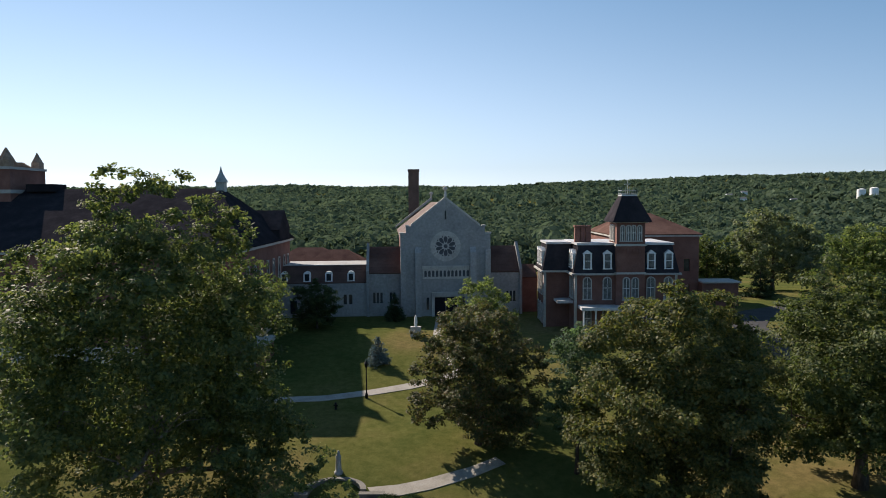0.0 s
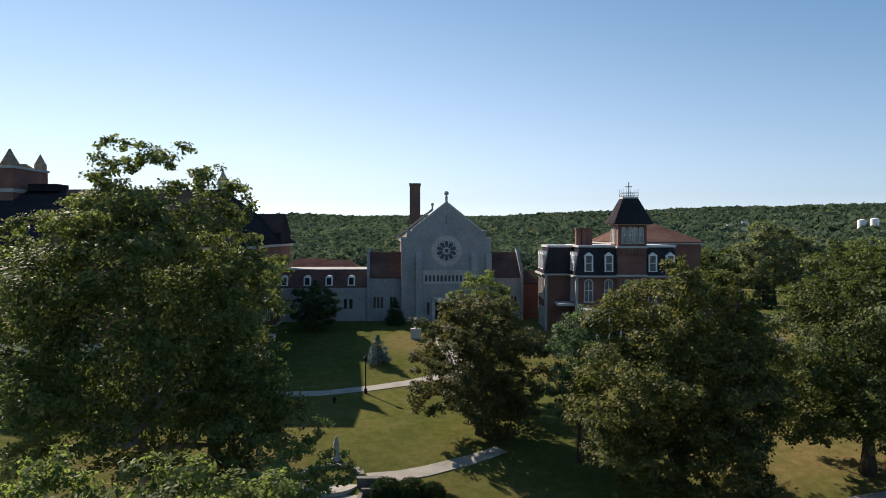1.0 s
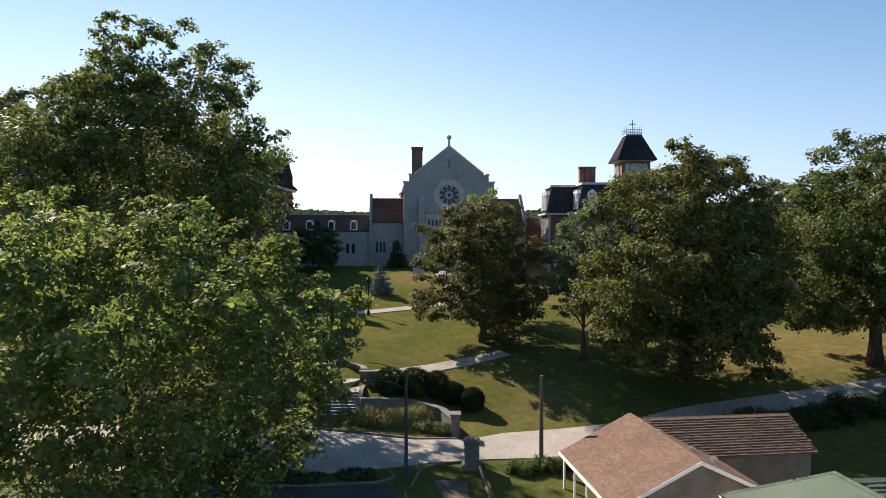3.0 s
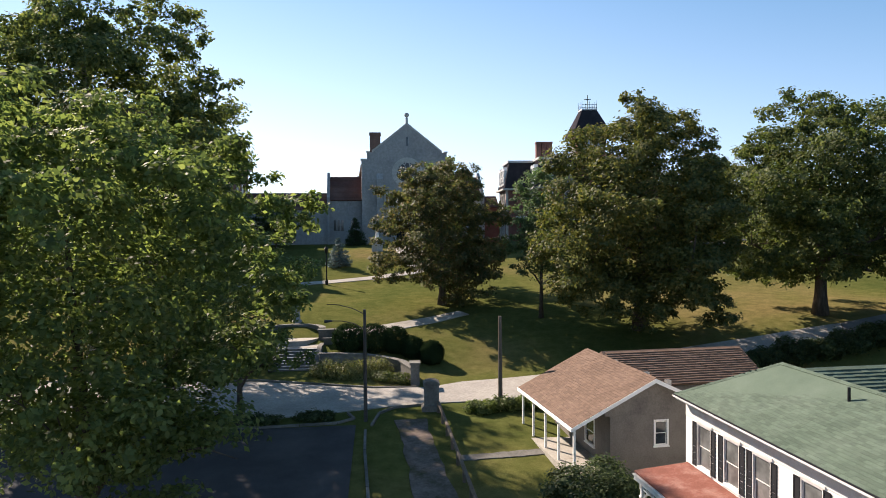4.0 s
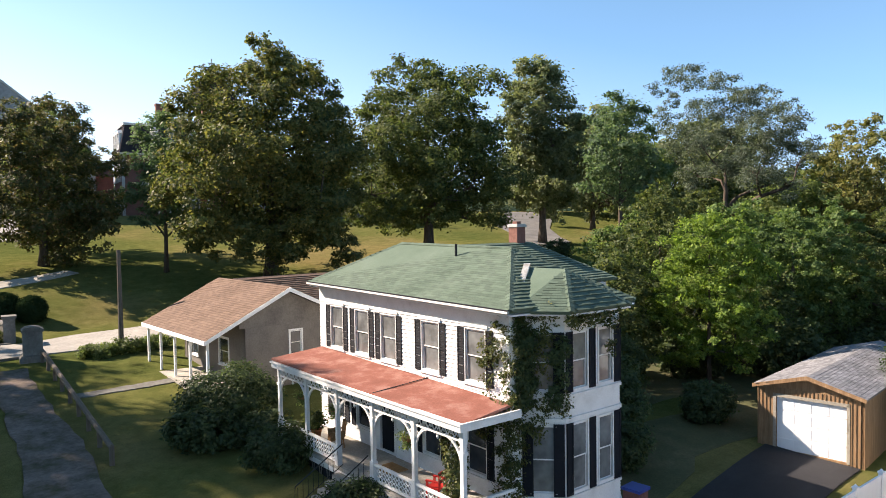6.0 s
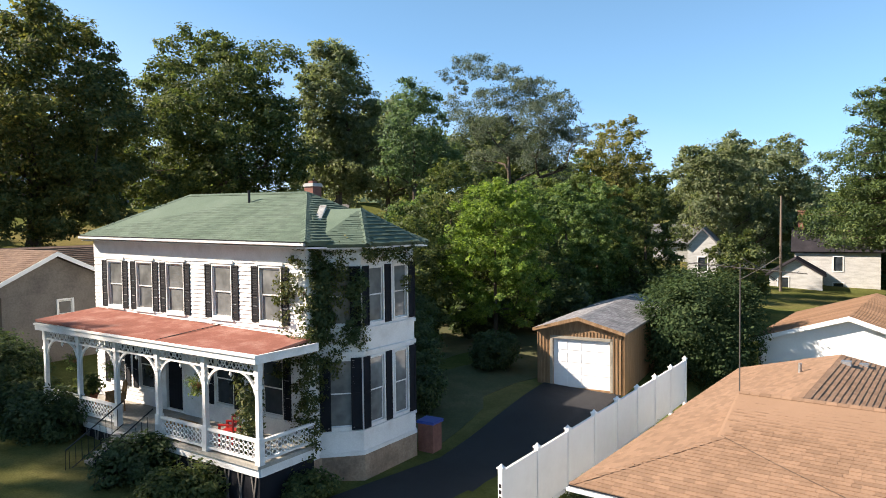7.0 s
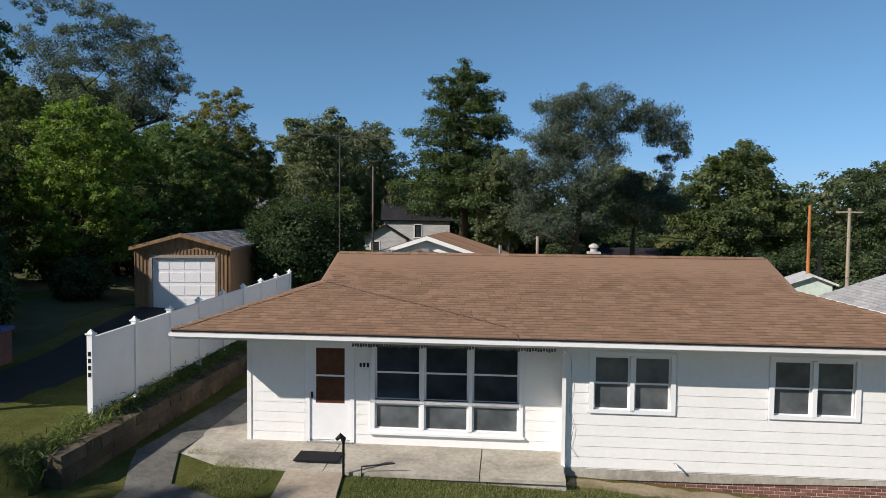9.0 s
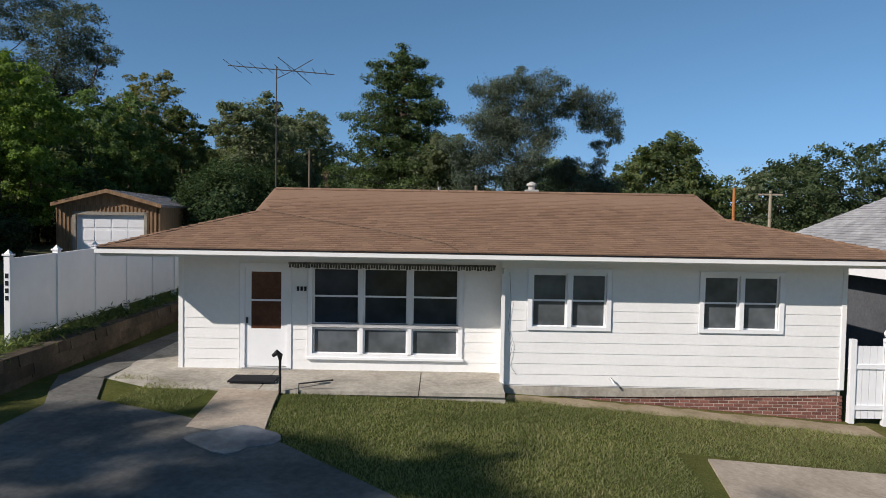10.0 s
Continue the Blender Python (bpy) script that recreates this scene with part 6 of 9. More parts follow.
for x, y, w in ((-33, 168, 9), (-25, 160, 7)):
    cot = thing("red_roofed_annex", pose(x, y, 0), "low annex with a dull red hipped roof", "building", "red roofed annexes")
    part("wall", Geo().box(-w, w, 0, 10, 10, 19.4), M_STONE, cot)
    roof_plane(cot, [(-w - 0.5, -0.5, 19.3), (w + 0.5, -0.5, 19.3), (w * 0.35, 5, 22.6), (-w * 0.35, 5, 22.6)], M_TILE_RED, 0.2, tabs=False)
    roof_plane(cot, [(w + 0.5, -0.5, 19.3), (w + 0.5, 10.5, 19.3), (w * 0.35, 5, 22.6)], M_TILE_RED, 0.2, tabs=False)
    roof_plane(cot, [(-w - 0.5, 10.5, 19.3), (-w - 0.5, -0.5, 19.3), (-w * 0.35, 5, 22.6)], M_TILE_RED, 0.2, tabs=False)

# ---- campus: brick mansion ----
Mm = pose(21.2, 111.0, 0)
mansion = thing("brick_mansion", Mm, "red brick mansard mansion with a square tower", "building")
MG, MC, MT = 11.8, 22.3, 26.75


def arched(parent, m, u, z0, z1, w=0.95):
    g = Geo().box(u - w / 2 - 0.16, u - w / 2, -0.12, 0.05, z0 - 0.15, z1 - w / 2).box(u + w / 2, u + w / 2 + 0.16, -0.12, 0.05, z0 - 0.15, z1 - w / 2)
    n = 8
    for i in range(n):
        a, b = math.pi * i / n, math.pi * (i + 1) / n
        r0, r1 = w / 2, w / 2 + 0.18
        g.slab([(u + r0 * math.cos(a), -0.12, z1 - w / 2 + r0 * math.sin(a)), (u + r1 * math.cos(a), -0.12, z1 - w / 2 + r1 * math.sin(a)), (u + r1 * math.cos(b), -0.12, z1 - w / 2 + r1 * math.sin(b)), (u + r0 * math.cos(b), -0.12, z1 - w / 2 + r0 * math.sin(b))], (0, 0.15, 0))
    g.box(u - w / 2 - 0.25, u + w / 2 + 0.25, -0.18, 0.05, z0 - 0.3, z0 - 0.12)
    win = part("window", g, M_STONE_PALE, parent, "arched window with pale stone surround", m)
    pane = [(u - w / 2, -0.03, z0 - 0.12), (u + w / 2, -0.03, z0 - 0.12)] + [(u + w / 2 * math.cos(math.pi * i / 8), -0.03, z1 - w / 2 + w / 2 * math.sin(math.pi * i / 8)) for i in range(9)]
    part("pane", Geo().slab(pane, (0, 0.06, 0)), M_GLASS_PALE, win)
    part("sash", Geo().box(u - w / 2, u + w / 2, -0.05, -0.03, (z0 + z1) / 2 - 0.04, (z0 + z1) / 2 + 0.04).box(u - 0.03, u + 0.03, -0.05, -0.03, z0 - 0.1, z1 - 0.1), M_WHITE, win)
    return win


def dormer(parent, m, u, z0, z1, depth=1.3, w=1.0):
    g = Geo().box(u - w / 2 - 0.18, u - w / 2 + 0.05, -0.1, depth, z0, z1 - 0.4).box(u + w / 2 - 0.05, u + w / 2 + 0.18, -0.1, depth, z0, z1 - 0.4)
    g.slab([(u - w / 2 - 0.3, -0.15, z1 - 0.45), (u + w / 2 + 0.3, -0.15, z1 - 0.45), (u, -0.15, z1 + 0.15)], (0, depth, 0)).box(u - w / 2 - 0.25, u + w / 2 + 0.25, -0.15, 0.2, z0 - 0.15, z0)
    d = part("dormer", g, M_WHITE, parent, "white pedimented dormer", m)
    part("pane", Geo().box(u - w / 2 + 0.05, u + w / 2 - 0.05, -0.02, 0.05, z0, z1 - 0.45), M_GLASS_PALE, d)
    part("sash", Geo().box(u - w / 2, u + w / 2, -0.05, -0.02, (z0 + z1) / 2 - 0.25, (z0 + z1) / 2 - 0.15), M_WHITE, d)


def mansard(parent, x0, x1, y0, y1, zc, zt, inset=0.95):
    lo = [(x0, y0), (x1, y0), (x1, y1), (x0, y1)]
    hi = [(x0 + inset, y0 + inset), (x1 - inset, y0 + inset), (x1 - inset, y1 - inset), (x0 + inset, y1 - inset)]
    for i in range(4):
        j = (i + 1) % 4
        part("mansard_slope", Geo().slab([(*lo[i], zc), (*lo[j], zc), (*hi[j], zt), (*hi[i], zt)], (0, 0, -0.25)), M_SHINGLE_DARK, parent)
    part("roof_deck", Geo().box(x0 + inset - 0.25, x1 - inset + 0.25, y0 + inset - 0.25, y1 - inset + 0.25, zt - 0.05, zt + 0.3), M_WHITE_ROOF, parent, "pale metal roof deck")
    part("cornice", Geo().box(x0 - 0.3, x1 + 0.3, y0 - 0.3, y1 + 0.3, zc - 0.35, zc - 0.05), M_STONE_PALE, parent)


part("wall", Geo().box(0, 16.4, 0, 13, MG, MC - 0.2), M_BRICK_FAR, mansion, "red brick wall")
part("wall", Geo().box(-4.2, 0.2, 5, 13.2, MG, MC - 0.2), M_BRICK_FAR, mansion, "red brick wall")
mansard(mansion, -0.3, 16.7, -0.3, 13.3, MC, MT)
mansard(mansion, -4.5, 1.2, 4.7, 13.5, MC, MT - 0.1)
fr, lf, lb = pose(0, 0, 0), wall_frame((0, 5), (0, 0)), wall_frame((-4.2, 13.2), (-4.2, 5))
for u in (2.0, 5.2, 12.2, 15.0):
    arched(mansion, fr, u, 18.2, 21.5, 1.15)
    arched(mansion, fr, u, 13.4, 16.4, 1.15)
    dormer(mansion, pose(0, -0.1, 0), u, 23.0, 25.8)
for u in (8.1, 9.5):
    arched(mansion, pose(0, -0.7, 0), u, 18.2, 21.5, 0.9)
for u in (1.4, 3.4):
    arched(mansion, lf, u, 18.2, 21.5, 0.9)
    dormer(mansion, lf @ pose(0, -0.1, 0), u, 23.0, 25.8)
for u in (1.8, 4.0, 6.2):
    arched(mansion, lb, u, 18.2, 21.5, 0.9)
    arched(mansion, lb, u, 13.4, 16.4, 0.9)
    dormer(mansion, lb @ pose(0, -0.1, 0), u, 23.0, 25.8)
for qx, qy in ((-0.06, -0.06), (16.05, -0.06), (-4.26, 4.94)):
    part("quoin", Geo().box(qx, qx + 0.41, qy, qy + 0.41, MG, MC - 0.3), M_STONE_PALE, mansion)
tw = part("tower", Geo().box(6.5, 11.0, -0.7, 4.2, MG, 30.5), M_BRICK_FAR, mansion, "square brick tower")
for q in ((6.1, 11.4, -1.1, 4.6, 30.3, 30.6), (6.3, 11.2, -0.9, 4.4, 26.6, 26.95), (6.3, 11.2, -0.9, 4.4, 22.1, 22.4)):
    part("tower_cornice", Geo().box(*q), M_STONE_PALE, tw)
lo4 = [(5.7, -1.5), (11.8, -1.5), (11.8, 5.0), (5.7, 5.0)]
hi4 = [(7.6, 0.6), (9.9, 0.6), (9.9, 2.9), (7.6, 2.9)]
for i in range(4):
    j = (i + 1) % 4
    part("tower_roof", Geo().slab([(*lo4[i], 30.6), (*lo4[j], 30.6), (*hi4[j], 34.7), (*hi4[i], 34.7)], (0, 0, -0.2)), M_SHINGLE_DARK, tw)
part("tower_deck", Geo().box(7.5, 10.0, 0.5, 3.0, 34.55, 34.8), M_WHITE_ROOF, tw)
cr = Geo()
for x, y in [(7.55, 0.55), (8.75, 0.55), (9.95, 0.55), (7.55, 2.95), (9.95, 2.95), (7.55, 1.75), (9.95, 1.75), (8.75, 2.95)]:
    cr.tube([(x, y, 34.7), (x, y, 36.1)], [0.06, 0.02], 5)
for z in (35.0, 35.45):
    cr.tube([(7.55, 0.55, z), (9.95, 0.55, z), (9.95, 2.95, z), (7.55, 2.95, z), (7.55, 0.55, z)], 0.035, 4)
for k in range(8):
    cr.tube([(7.55 + 0.3 * k, 0.55, 34.8), (7.55 + 0.3 * k, 0.55, 35.5)], 0.02, 4)
part("cresting", cr, M_COPPER, tw, "pale iron roof cresting")
part("cross", Geo().box(8.68, 8.82, 1.7, 1.84, 34.8, 37.2).box(8.2, 9.3, 1.7, 1.84, 36.4, 36.55), M_COPPER, tw)
for u in (7.4, 8.35, 9.15, 10.1):
    arched(mansion, pose(0, -0.7, 0), u, 27.6, 29.8, 0.5)
for u in (0.9, 2.0, 3.1):
    arched(mansion, wall_frame((6.5, 4.2), (6.5, -0.7)), u, 27.6, 29.8, 0.5)
co = Geo()
for k in range(9):
    co.box(6.7 + k * 0.48, 6.95 + k * 0.48, -0.85, -0.7, 25.4, 26.2)
part("corbels", co, M_BRICK_FAR, mansion)
for cx in (1.0, 1.9, 2.8):
    part("chimney", Geo().box(cx - 0.4, cx + 0.4, 3.2, 4.2, 26.5, 29.7).box(cx - 0.48, cx + 0.48, 3.1, 4.3, 29.5, 29.8), M_BRICK_FAR, mansion)
part("porch_roof", Geo().box(0.5, 10.5, -3.4, 0, 16.7, 17.15).box(-2.6, 0.3, 1.2, 5.0, 17.2, 17.6), M_WHITE_ROOF, mansion, "pale flat porch roof")
for k in range(6):
    part("porch_column", Geo().lathe(0.9 + k * 1.84, -3.1, [(0.2, MG), (0.16, MG + 0.4), (0.14, 16.4), (0.22, 16.7)], 8), M_WHITE, mansion)
HW = 16.9
back = thing("rear_brick_hall", pose(33, 135, 0), "plain dark brick hall with a brown hipped roof", "building")
part("wall", panel(HW, 11, 27, 0.5, [(14.0, 15.2, 20.0, 22.4), (14.0, 15.2, 15.0, 17.4)]), M_BRICK_FAR, back)
part("wall", Geo().box(HW - 0.5, HW, 0.5, 20, 11, 27).box(0, 0.5, 0.5, 20, 11, 27), M_BRICK_FAR, back)
for z in (20.0, 15.0):
    part("window", Geo().box(14.0, 15.2, 0.3, 0.35, z, z + 2.4), M_GLASS, back)
part("cornice", Geo().box(-0.4, HW + 0.4, -0.4, 20.4, 26.8, 27.3), M_STONE_PALE, back)
for q in ([(-0.5, -0.5, 27.3), (HW + 0.5, -0.5, 27.3), (10, 9, 31.2), (6, 9, 31.2)], [(HW + 0.5, -0.5, 27.3), (HW + 0.5, 20.5, 27.3), (10, 12, 31.2), (10, 9, 31.2)], [(-0.5, 20.5, 27.3), (-0.5, -0.5, 27.3), (6, 9, 31.2), (6, 12, 31.2)]):
    roof_plane(back, q, M_TILE_RED, 0.2, tabs=False)
part("side_porch", Geo().box(HW, HW + 7.0, -2, 3, 11.5, 17.9), M_BRICK_FAR, back, "low brick side porch")
part("porch_roof", Geo().box(HW, HW + 7.4, -2.4, 3.4, 17.9, 18.2), M_STONE_PALE, back)

# ---- campus: long hall at the left ----
hall = thing("long_brick_hall", Matrix(), "long red brick hall with a steep dark slate roof", "building")
part("wall", Geo().box(-98, -29.3, 99, 133, 10.5, 26.7), M_BRICK_FAR, hall, "red brick wall")
part("cornice", Geo().box(-98.4, -28.7, 98.4, 133.6, 26.6, 27.2), M_STONE_PALE, hall)
part("base_course", Geo().box(-98.3, -29.0, 98.7, 133.3, 10.5, 13.2), M_STONE_PALE, hall)
for q in ([(-98.6, 98.2, 27.2), (-28.5, 98.2, 27.2), (-36.5, 116, 36.2), (-90, 116, 36.2)], [(-28.5, 98.2, 27.2), (-28.5, 133.8, 27.2), (-36.5, 116, 36.2)], [(-28.5, 133.8, 27.2), (-98.6, 133.8, 27.2), (-90, 116, 36.2), (-36.5, 116, 36.2)]):
    roof_plane(hall, q, M_SHINGLE_DARK, 0.3, tabs=False)
part("cupola", Geo().box(-37.4, -36, 115.3, 116.7, 35.5, 37.2).lathe(-36.7, 116, [(1.2, 37.2), (0.7, 38.0), (0.3, 38.8), (0.05, 39.8)], 8), M_COPPER, hall)
part("roof_box", Geo().box(-68, -63.5, 114, 118, 35.8, 37.0), M_SHINGLE_DARK, hall)
east = wall_frame((-29.3, 99), (-29.3, 133))
for u in (5, 9, 13, 17, 21, 25, 29, 32):
    for z in (14.5, 20.5):
        w_ = part("window", Geo().box(u - 0.7, u - 0.5, -0.12, 0, z, z + 3.6).box(u + 0.5, u + 0.7, -0.12, 0, z, z + 3.6).box(u - 0.7, u + 0.7, -0.12, 0, z + 3.4, z + 3.7).box(u - 0.8, u + 0.8, -0.2, 0, z - 0.2, z), M_STONE_PALE, hall, m=east)
        part("pane", Geo().box(u - 0.5, u + 0.5, -0.05, 0, z, z + 3.4), M_GLASS, w_)
part("roof_dormer", Geo().box(-33, -28.6, 122, 130, 27.0, 29.0).slab([(-28.6, 121.6, 29), (-28.6, 130.4, 29), (-28.6, 126, 32.4)], (-6, 0, 0)), M_SHINGLE_DARK, hall)
part("side_bay", Geo().box(-29.3, -25.6, 96, 104, 8.5, 13.4), M_BRICK_FAR, hall, "low brick bay on stone")
part("bay_cap", Geo().box(-29.3, -25.2, 95.6, 104.4, 13.3, 13.8).box(-29.3, -25.4, 95.8, 104.2, 9.0, 10.0), M_STONE_PALE, hall)
part("bay_window", Geo().box(-28.8, -26.2, 95.9, 95.95, 10.6, 12.9), M_GLASS_PALE, hall)
tower2 = thing("brick_bell_tower", pose(-76.5, 116, 0), "tall dark brick tower with stone pinnacles", "tower")
part("shaft", Geo().box(-6, 7.2, -4, 6, 10, 39.6), M_BRICK_FAR, tower2)
for z0, z1 in ((35.5, 36.1), (29.0, 29.4), (39.4, 39.8)):
    part("band", Geo().box(-6.2, 7.4, -4.2, 6.2, z0, z1), M_STONE_PALE, tower2)
for x, y in ((-5.2, -3.2), (6.4, -3.2), (-5.2, 5.2), (6.4, 5.2)):
    part("pinnacle", Geo().box(x - 0.7, x + 0.7, y - 0.7, y + 0.7, 39.8, 40.9).lathe(x, y, [(0.9, 40.9), (0.8, 41.1), (0.05, 42.6)], 8), M_STONE_BROWN, tower2)
for y in (-4.1, 5.7):
    part("gable", Geo().slab([(-4.2, y, 39.8), (5.4, y, 39.8), (3.4, y, 41.0), (2.2, y, 41.0), (0.6, y, 43.6), (-1.0, y, 41.0), (-2.2, y, 41.0)], (0, 0.5, 0)), M_STONE_BROWN, tower2)
for x in (2.4, 4.6):
    part("louvre", Geo().box(x - 0.2, x + 0.2, -4.08, -4.0, 30, 34.8), M_STONE_PALE, tower2)

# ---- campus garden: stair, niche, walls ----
# Weathered stone darkened further: shade of the trees is put into its colour.
M_STONE_DIM = surface("weathered_stone_shade_tone", (0.17, 0.165, 0.15), (0.1, 0.098, 0.09), (0.24, 0.235, 0.215), 0.88, big=0.8, fine=7, bump=0.35, island=0.1)
gs = thing("garden_stair", Matrix(), "broad stone stair, shade in its dark tone, between low walls", "stairs")
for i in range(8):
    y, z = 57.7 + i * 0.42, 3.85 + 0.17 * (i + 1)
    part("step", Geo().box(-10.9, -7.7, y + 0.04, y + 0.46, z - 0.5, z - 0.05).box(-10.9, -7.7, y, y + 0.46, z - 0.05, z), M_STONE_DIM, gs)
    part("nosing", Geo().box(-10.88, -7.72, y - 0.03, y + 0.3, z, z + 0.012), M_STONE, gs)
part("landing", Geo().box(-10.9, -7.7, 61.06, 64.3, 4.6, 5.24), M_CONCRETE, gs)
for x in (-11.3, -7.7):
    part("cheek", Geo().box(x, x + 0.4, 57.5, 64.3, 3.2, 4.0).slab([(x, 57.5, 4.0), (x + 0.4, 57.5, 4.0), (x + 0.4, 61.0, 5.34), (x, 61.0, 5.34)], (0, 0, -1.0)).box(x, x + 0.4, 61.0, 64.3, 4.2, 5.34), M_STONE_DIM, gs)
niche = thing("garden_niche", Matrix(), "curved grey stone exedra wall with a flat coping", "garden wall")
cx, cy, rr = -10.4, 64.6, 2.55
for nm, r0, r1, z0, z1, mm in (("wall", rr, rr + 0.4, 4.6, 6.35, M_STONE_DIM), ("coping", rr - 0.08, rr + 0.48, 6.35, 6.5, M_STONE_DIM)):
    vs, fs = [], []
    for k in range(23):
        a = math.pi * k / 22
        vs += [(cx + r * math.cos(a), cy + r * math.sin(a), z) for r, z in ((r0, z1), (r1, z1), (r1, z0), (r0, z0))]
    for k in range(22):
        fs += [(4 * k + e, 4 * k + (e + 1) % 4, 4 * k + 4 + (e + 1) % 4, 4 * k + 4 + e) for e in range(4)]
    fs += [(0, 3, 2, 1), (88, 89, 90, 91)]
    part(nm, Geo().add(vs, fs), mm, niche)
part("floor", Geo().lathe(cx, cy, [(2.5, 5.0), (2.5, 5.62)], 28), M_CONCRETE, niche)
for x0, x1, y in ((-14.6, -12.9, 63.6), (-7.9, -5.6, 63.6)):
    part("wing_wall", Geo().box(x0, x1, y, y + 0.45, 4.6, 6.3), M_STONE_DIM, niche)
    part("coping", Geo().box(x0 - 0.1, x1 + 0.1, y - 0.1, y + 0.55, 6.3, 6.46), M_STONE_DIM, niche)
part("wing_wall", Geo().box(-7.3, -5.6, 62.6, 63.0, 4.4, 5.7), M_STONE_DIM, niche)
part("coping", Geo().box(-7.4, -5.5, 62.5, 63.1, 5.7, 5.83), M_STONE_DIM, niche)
solo("statue", Geo().lathe(-10.55, 68.4, [(0.45, 6.3), (0.45, 6.75), (0.32, 6.8), (0.3, 7.2), (0.26, 7.9), (0.3, 8.3), (0.14, 8.5), (0.17, 8.7), (0.05, 8.9)], 10), M_STONE, "weathered plain stone garden statue", "statue", smooth=True)
ret = thing("retaining_wall", Matrix(), "curved low stone retaining wall with an end pier", "wall")
arc = [(-7.3, 58.9), (-5.6, 59.3), (-3.6, 59.2), (-1.8, 58.4), (-0.3, 56.8), (0.6, 54.2)]
for i, ((x0, y0), (x1, y1)) in enumerate(zip(arc[:-1], arc[1:])):
    d = Vector((x1 - x0, y1 - y0, 0)).normalized()
    s = Vector((-d.y, d.x, 0)) * 0.22
    z0_, z1_ = 5.05 - 0.09 * i, 5.05 - 0.09 * (i + 1)
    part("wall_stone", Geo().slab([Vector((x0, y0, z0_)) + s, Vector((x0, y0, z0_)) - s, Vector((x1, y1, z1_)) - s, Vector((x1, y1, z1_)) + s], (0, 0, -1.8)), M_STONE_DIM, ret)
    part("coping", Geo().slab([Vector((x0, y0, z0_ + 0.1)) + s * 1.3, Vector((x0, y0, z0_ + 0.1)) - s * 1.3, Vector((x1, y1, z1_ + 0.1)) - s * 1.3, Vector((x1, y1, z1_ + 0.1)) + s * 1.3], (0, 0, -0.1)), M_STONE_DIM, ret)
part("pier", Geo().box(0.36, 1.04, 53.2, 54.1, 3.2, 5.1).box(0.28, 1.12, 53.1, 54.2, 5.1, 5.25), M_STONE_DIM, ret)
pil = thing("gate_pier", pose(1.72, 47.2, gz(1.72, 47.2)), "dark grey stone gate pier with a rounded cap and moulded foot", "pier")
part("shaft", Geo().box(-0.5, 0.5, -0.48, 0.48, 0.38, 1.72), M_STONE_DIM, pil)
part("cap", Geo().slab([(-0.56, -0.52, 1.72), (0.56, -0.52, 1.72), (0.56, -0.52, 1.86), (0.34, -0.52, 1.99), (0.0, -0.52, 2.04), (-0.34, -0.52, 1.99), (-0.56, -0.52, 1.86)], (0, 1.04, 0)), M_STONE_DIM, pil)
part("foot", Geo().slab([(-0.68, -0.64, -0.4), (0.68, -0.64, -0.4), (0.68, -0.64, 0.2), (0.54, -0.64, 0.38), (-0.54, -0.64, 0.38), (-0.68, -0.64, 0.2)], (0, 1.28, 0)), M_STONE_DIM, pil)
lf_ = thing("low_rail_fence", Matrix(), "low dark pipe rail fence with short posts", "fence")
a, b = (2.15, 46.4), (3.5, 29.5)
for k in range(9):
    x, y = a[0] + (b[0] - a[0]) * k / 8, a[1] + (b[1] - a[1]) * k / 8
    part("post", Geo().box(x - 0.09, x + 0.09, y - 0.09, y + 0.09, gz(x, y, -0.3), gz(x, y, 0.75)), M_POLE, lf_)
for k in range(8):
    x0, y0 = a[0] + (b[0] - a[0]) * k / 8, a[1] + (b[1] - a[1]) * k / 8
    x1, y1 = a[0] + (b[0] - a[0]) * (k + 1) / 8, a[1] + (b[1] - a[1]) * (k + 1) / 8
    part("rail", Geo().tube([(x0, y0, gz(x0, y0, 0.7)), (x1, y1, gz(x1, y1, 0.7))], 0.11, 8), M_POLE, lf_)

# ---- street furniture ----
def pole(name, x, y, h, r, mat, label, group="utility poles"):
    t = thing(name, pose(x, y, gz(x, y)), label, "utility pole", group)
    part("shaft", Geo().tube([(0, 0, -0.5), (0, 0, h)], [r, r * 0.7], 10), mat, t)
    return t


lp = pole("street_lamp_pole", -2.62, 45.0, 7.25, 0.13, M_DULL, "dark wooden pole with a curved lamp arm", "")
part("arm", Geo().tube([(0, 0, 5.9), (-0.7, 0.1, 6.35), (-1.5, 0.2, 6.5), (-2.2, 0.3, 6.5)], 0.03, 6), M_DULL, lp)
part("arm", Geo().tube([(0, 0, 6.95), (-0.8, 0.3, 7.3), (-1.7, 0.6, 7.5), (-2.5, 0.9, 7.52)], 0.026, 6), M_DULL, lp)
part("lamp_head", Geo().tube([(-2.1, 0.3, 6.5), (-2.6, 0.35, 6.46)], [0.06, 0.11], 8), M_DULL, lp)
pole("utility_pole", 6.45, 47.2, 6.3, 0.17, M_POLE, "bare weathered wooden pole beside the road")
cl = thing("campus_lamp", pose(-9.85, 88.0, gz(-9.85, 88.0)), "black iron campus lamp post with a lantern", "street lamp")
part("post", Geo().lathe(0, 0, [(0.2, -0.2), (0.2, 0.5), (0.09, 0.7), (0.07, 3.9), (0.12, 4.0)], 10), M_IRON, cl)
part("lantern", Geo().lathe(0, 0, [(0.1, 4.0), (0.2, 4.15), (0.24, 4.5), (0.28, 4.55), (0.08, 4.8), (0.02, 4.95)], 8), M_IRON, cl)
hy = thing("hydrant", pose(-13.25, 84.3, gz(-13.25, 84.3)), "small dark fire hydrant on the lawn", "hydrant")
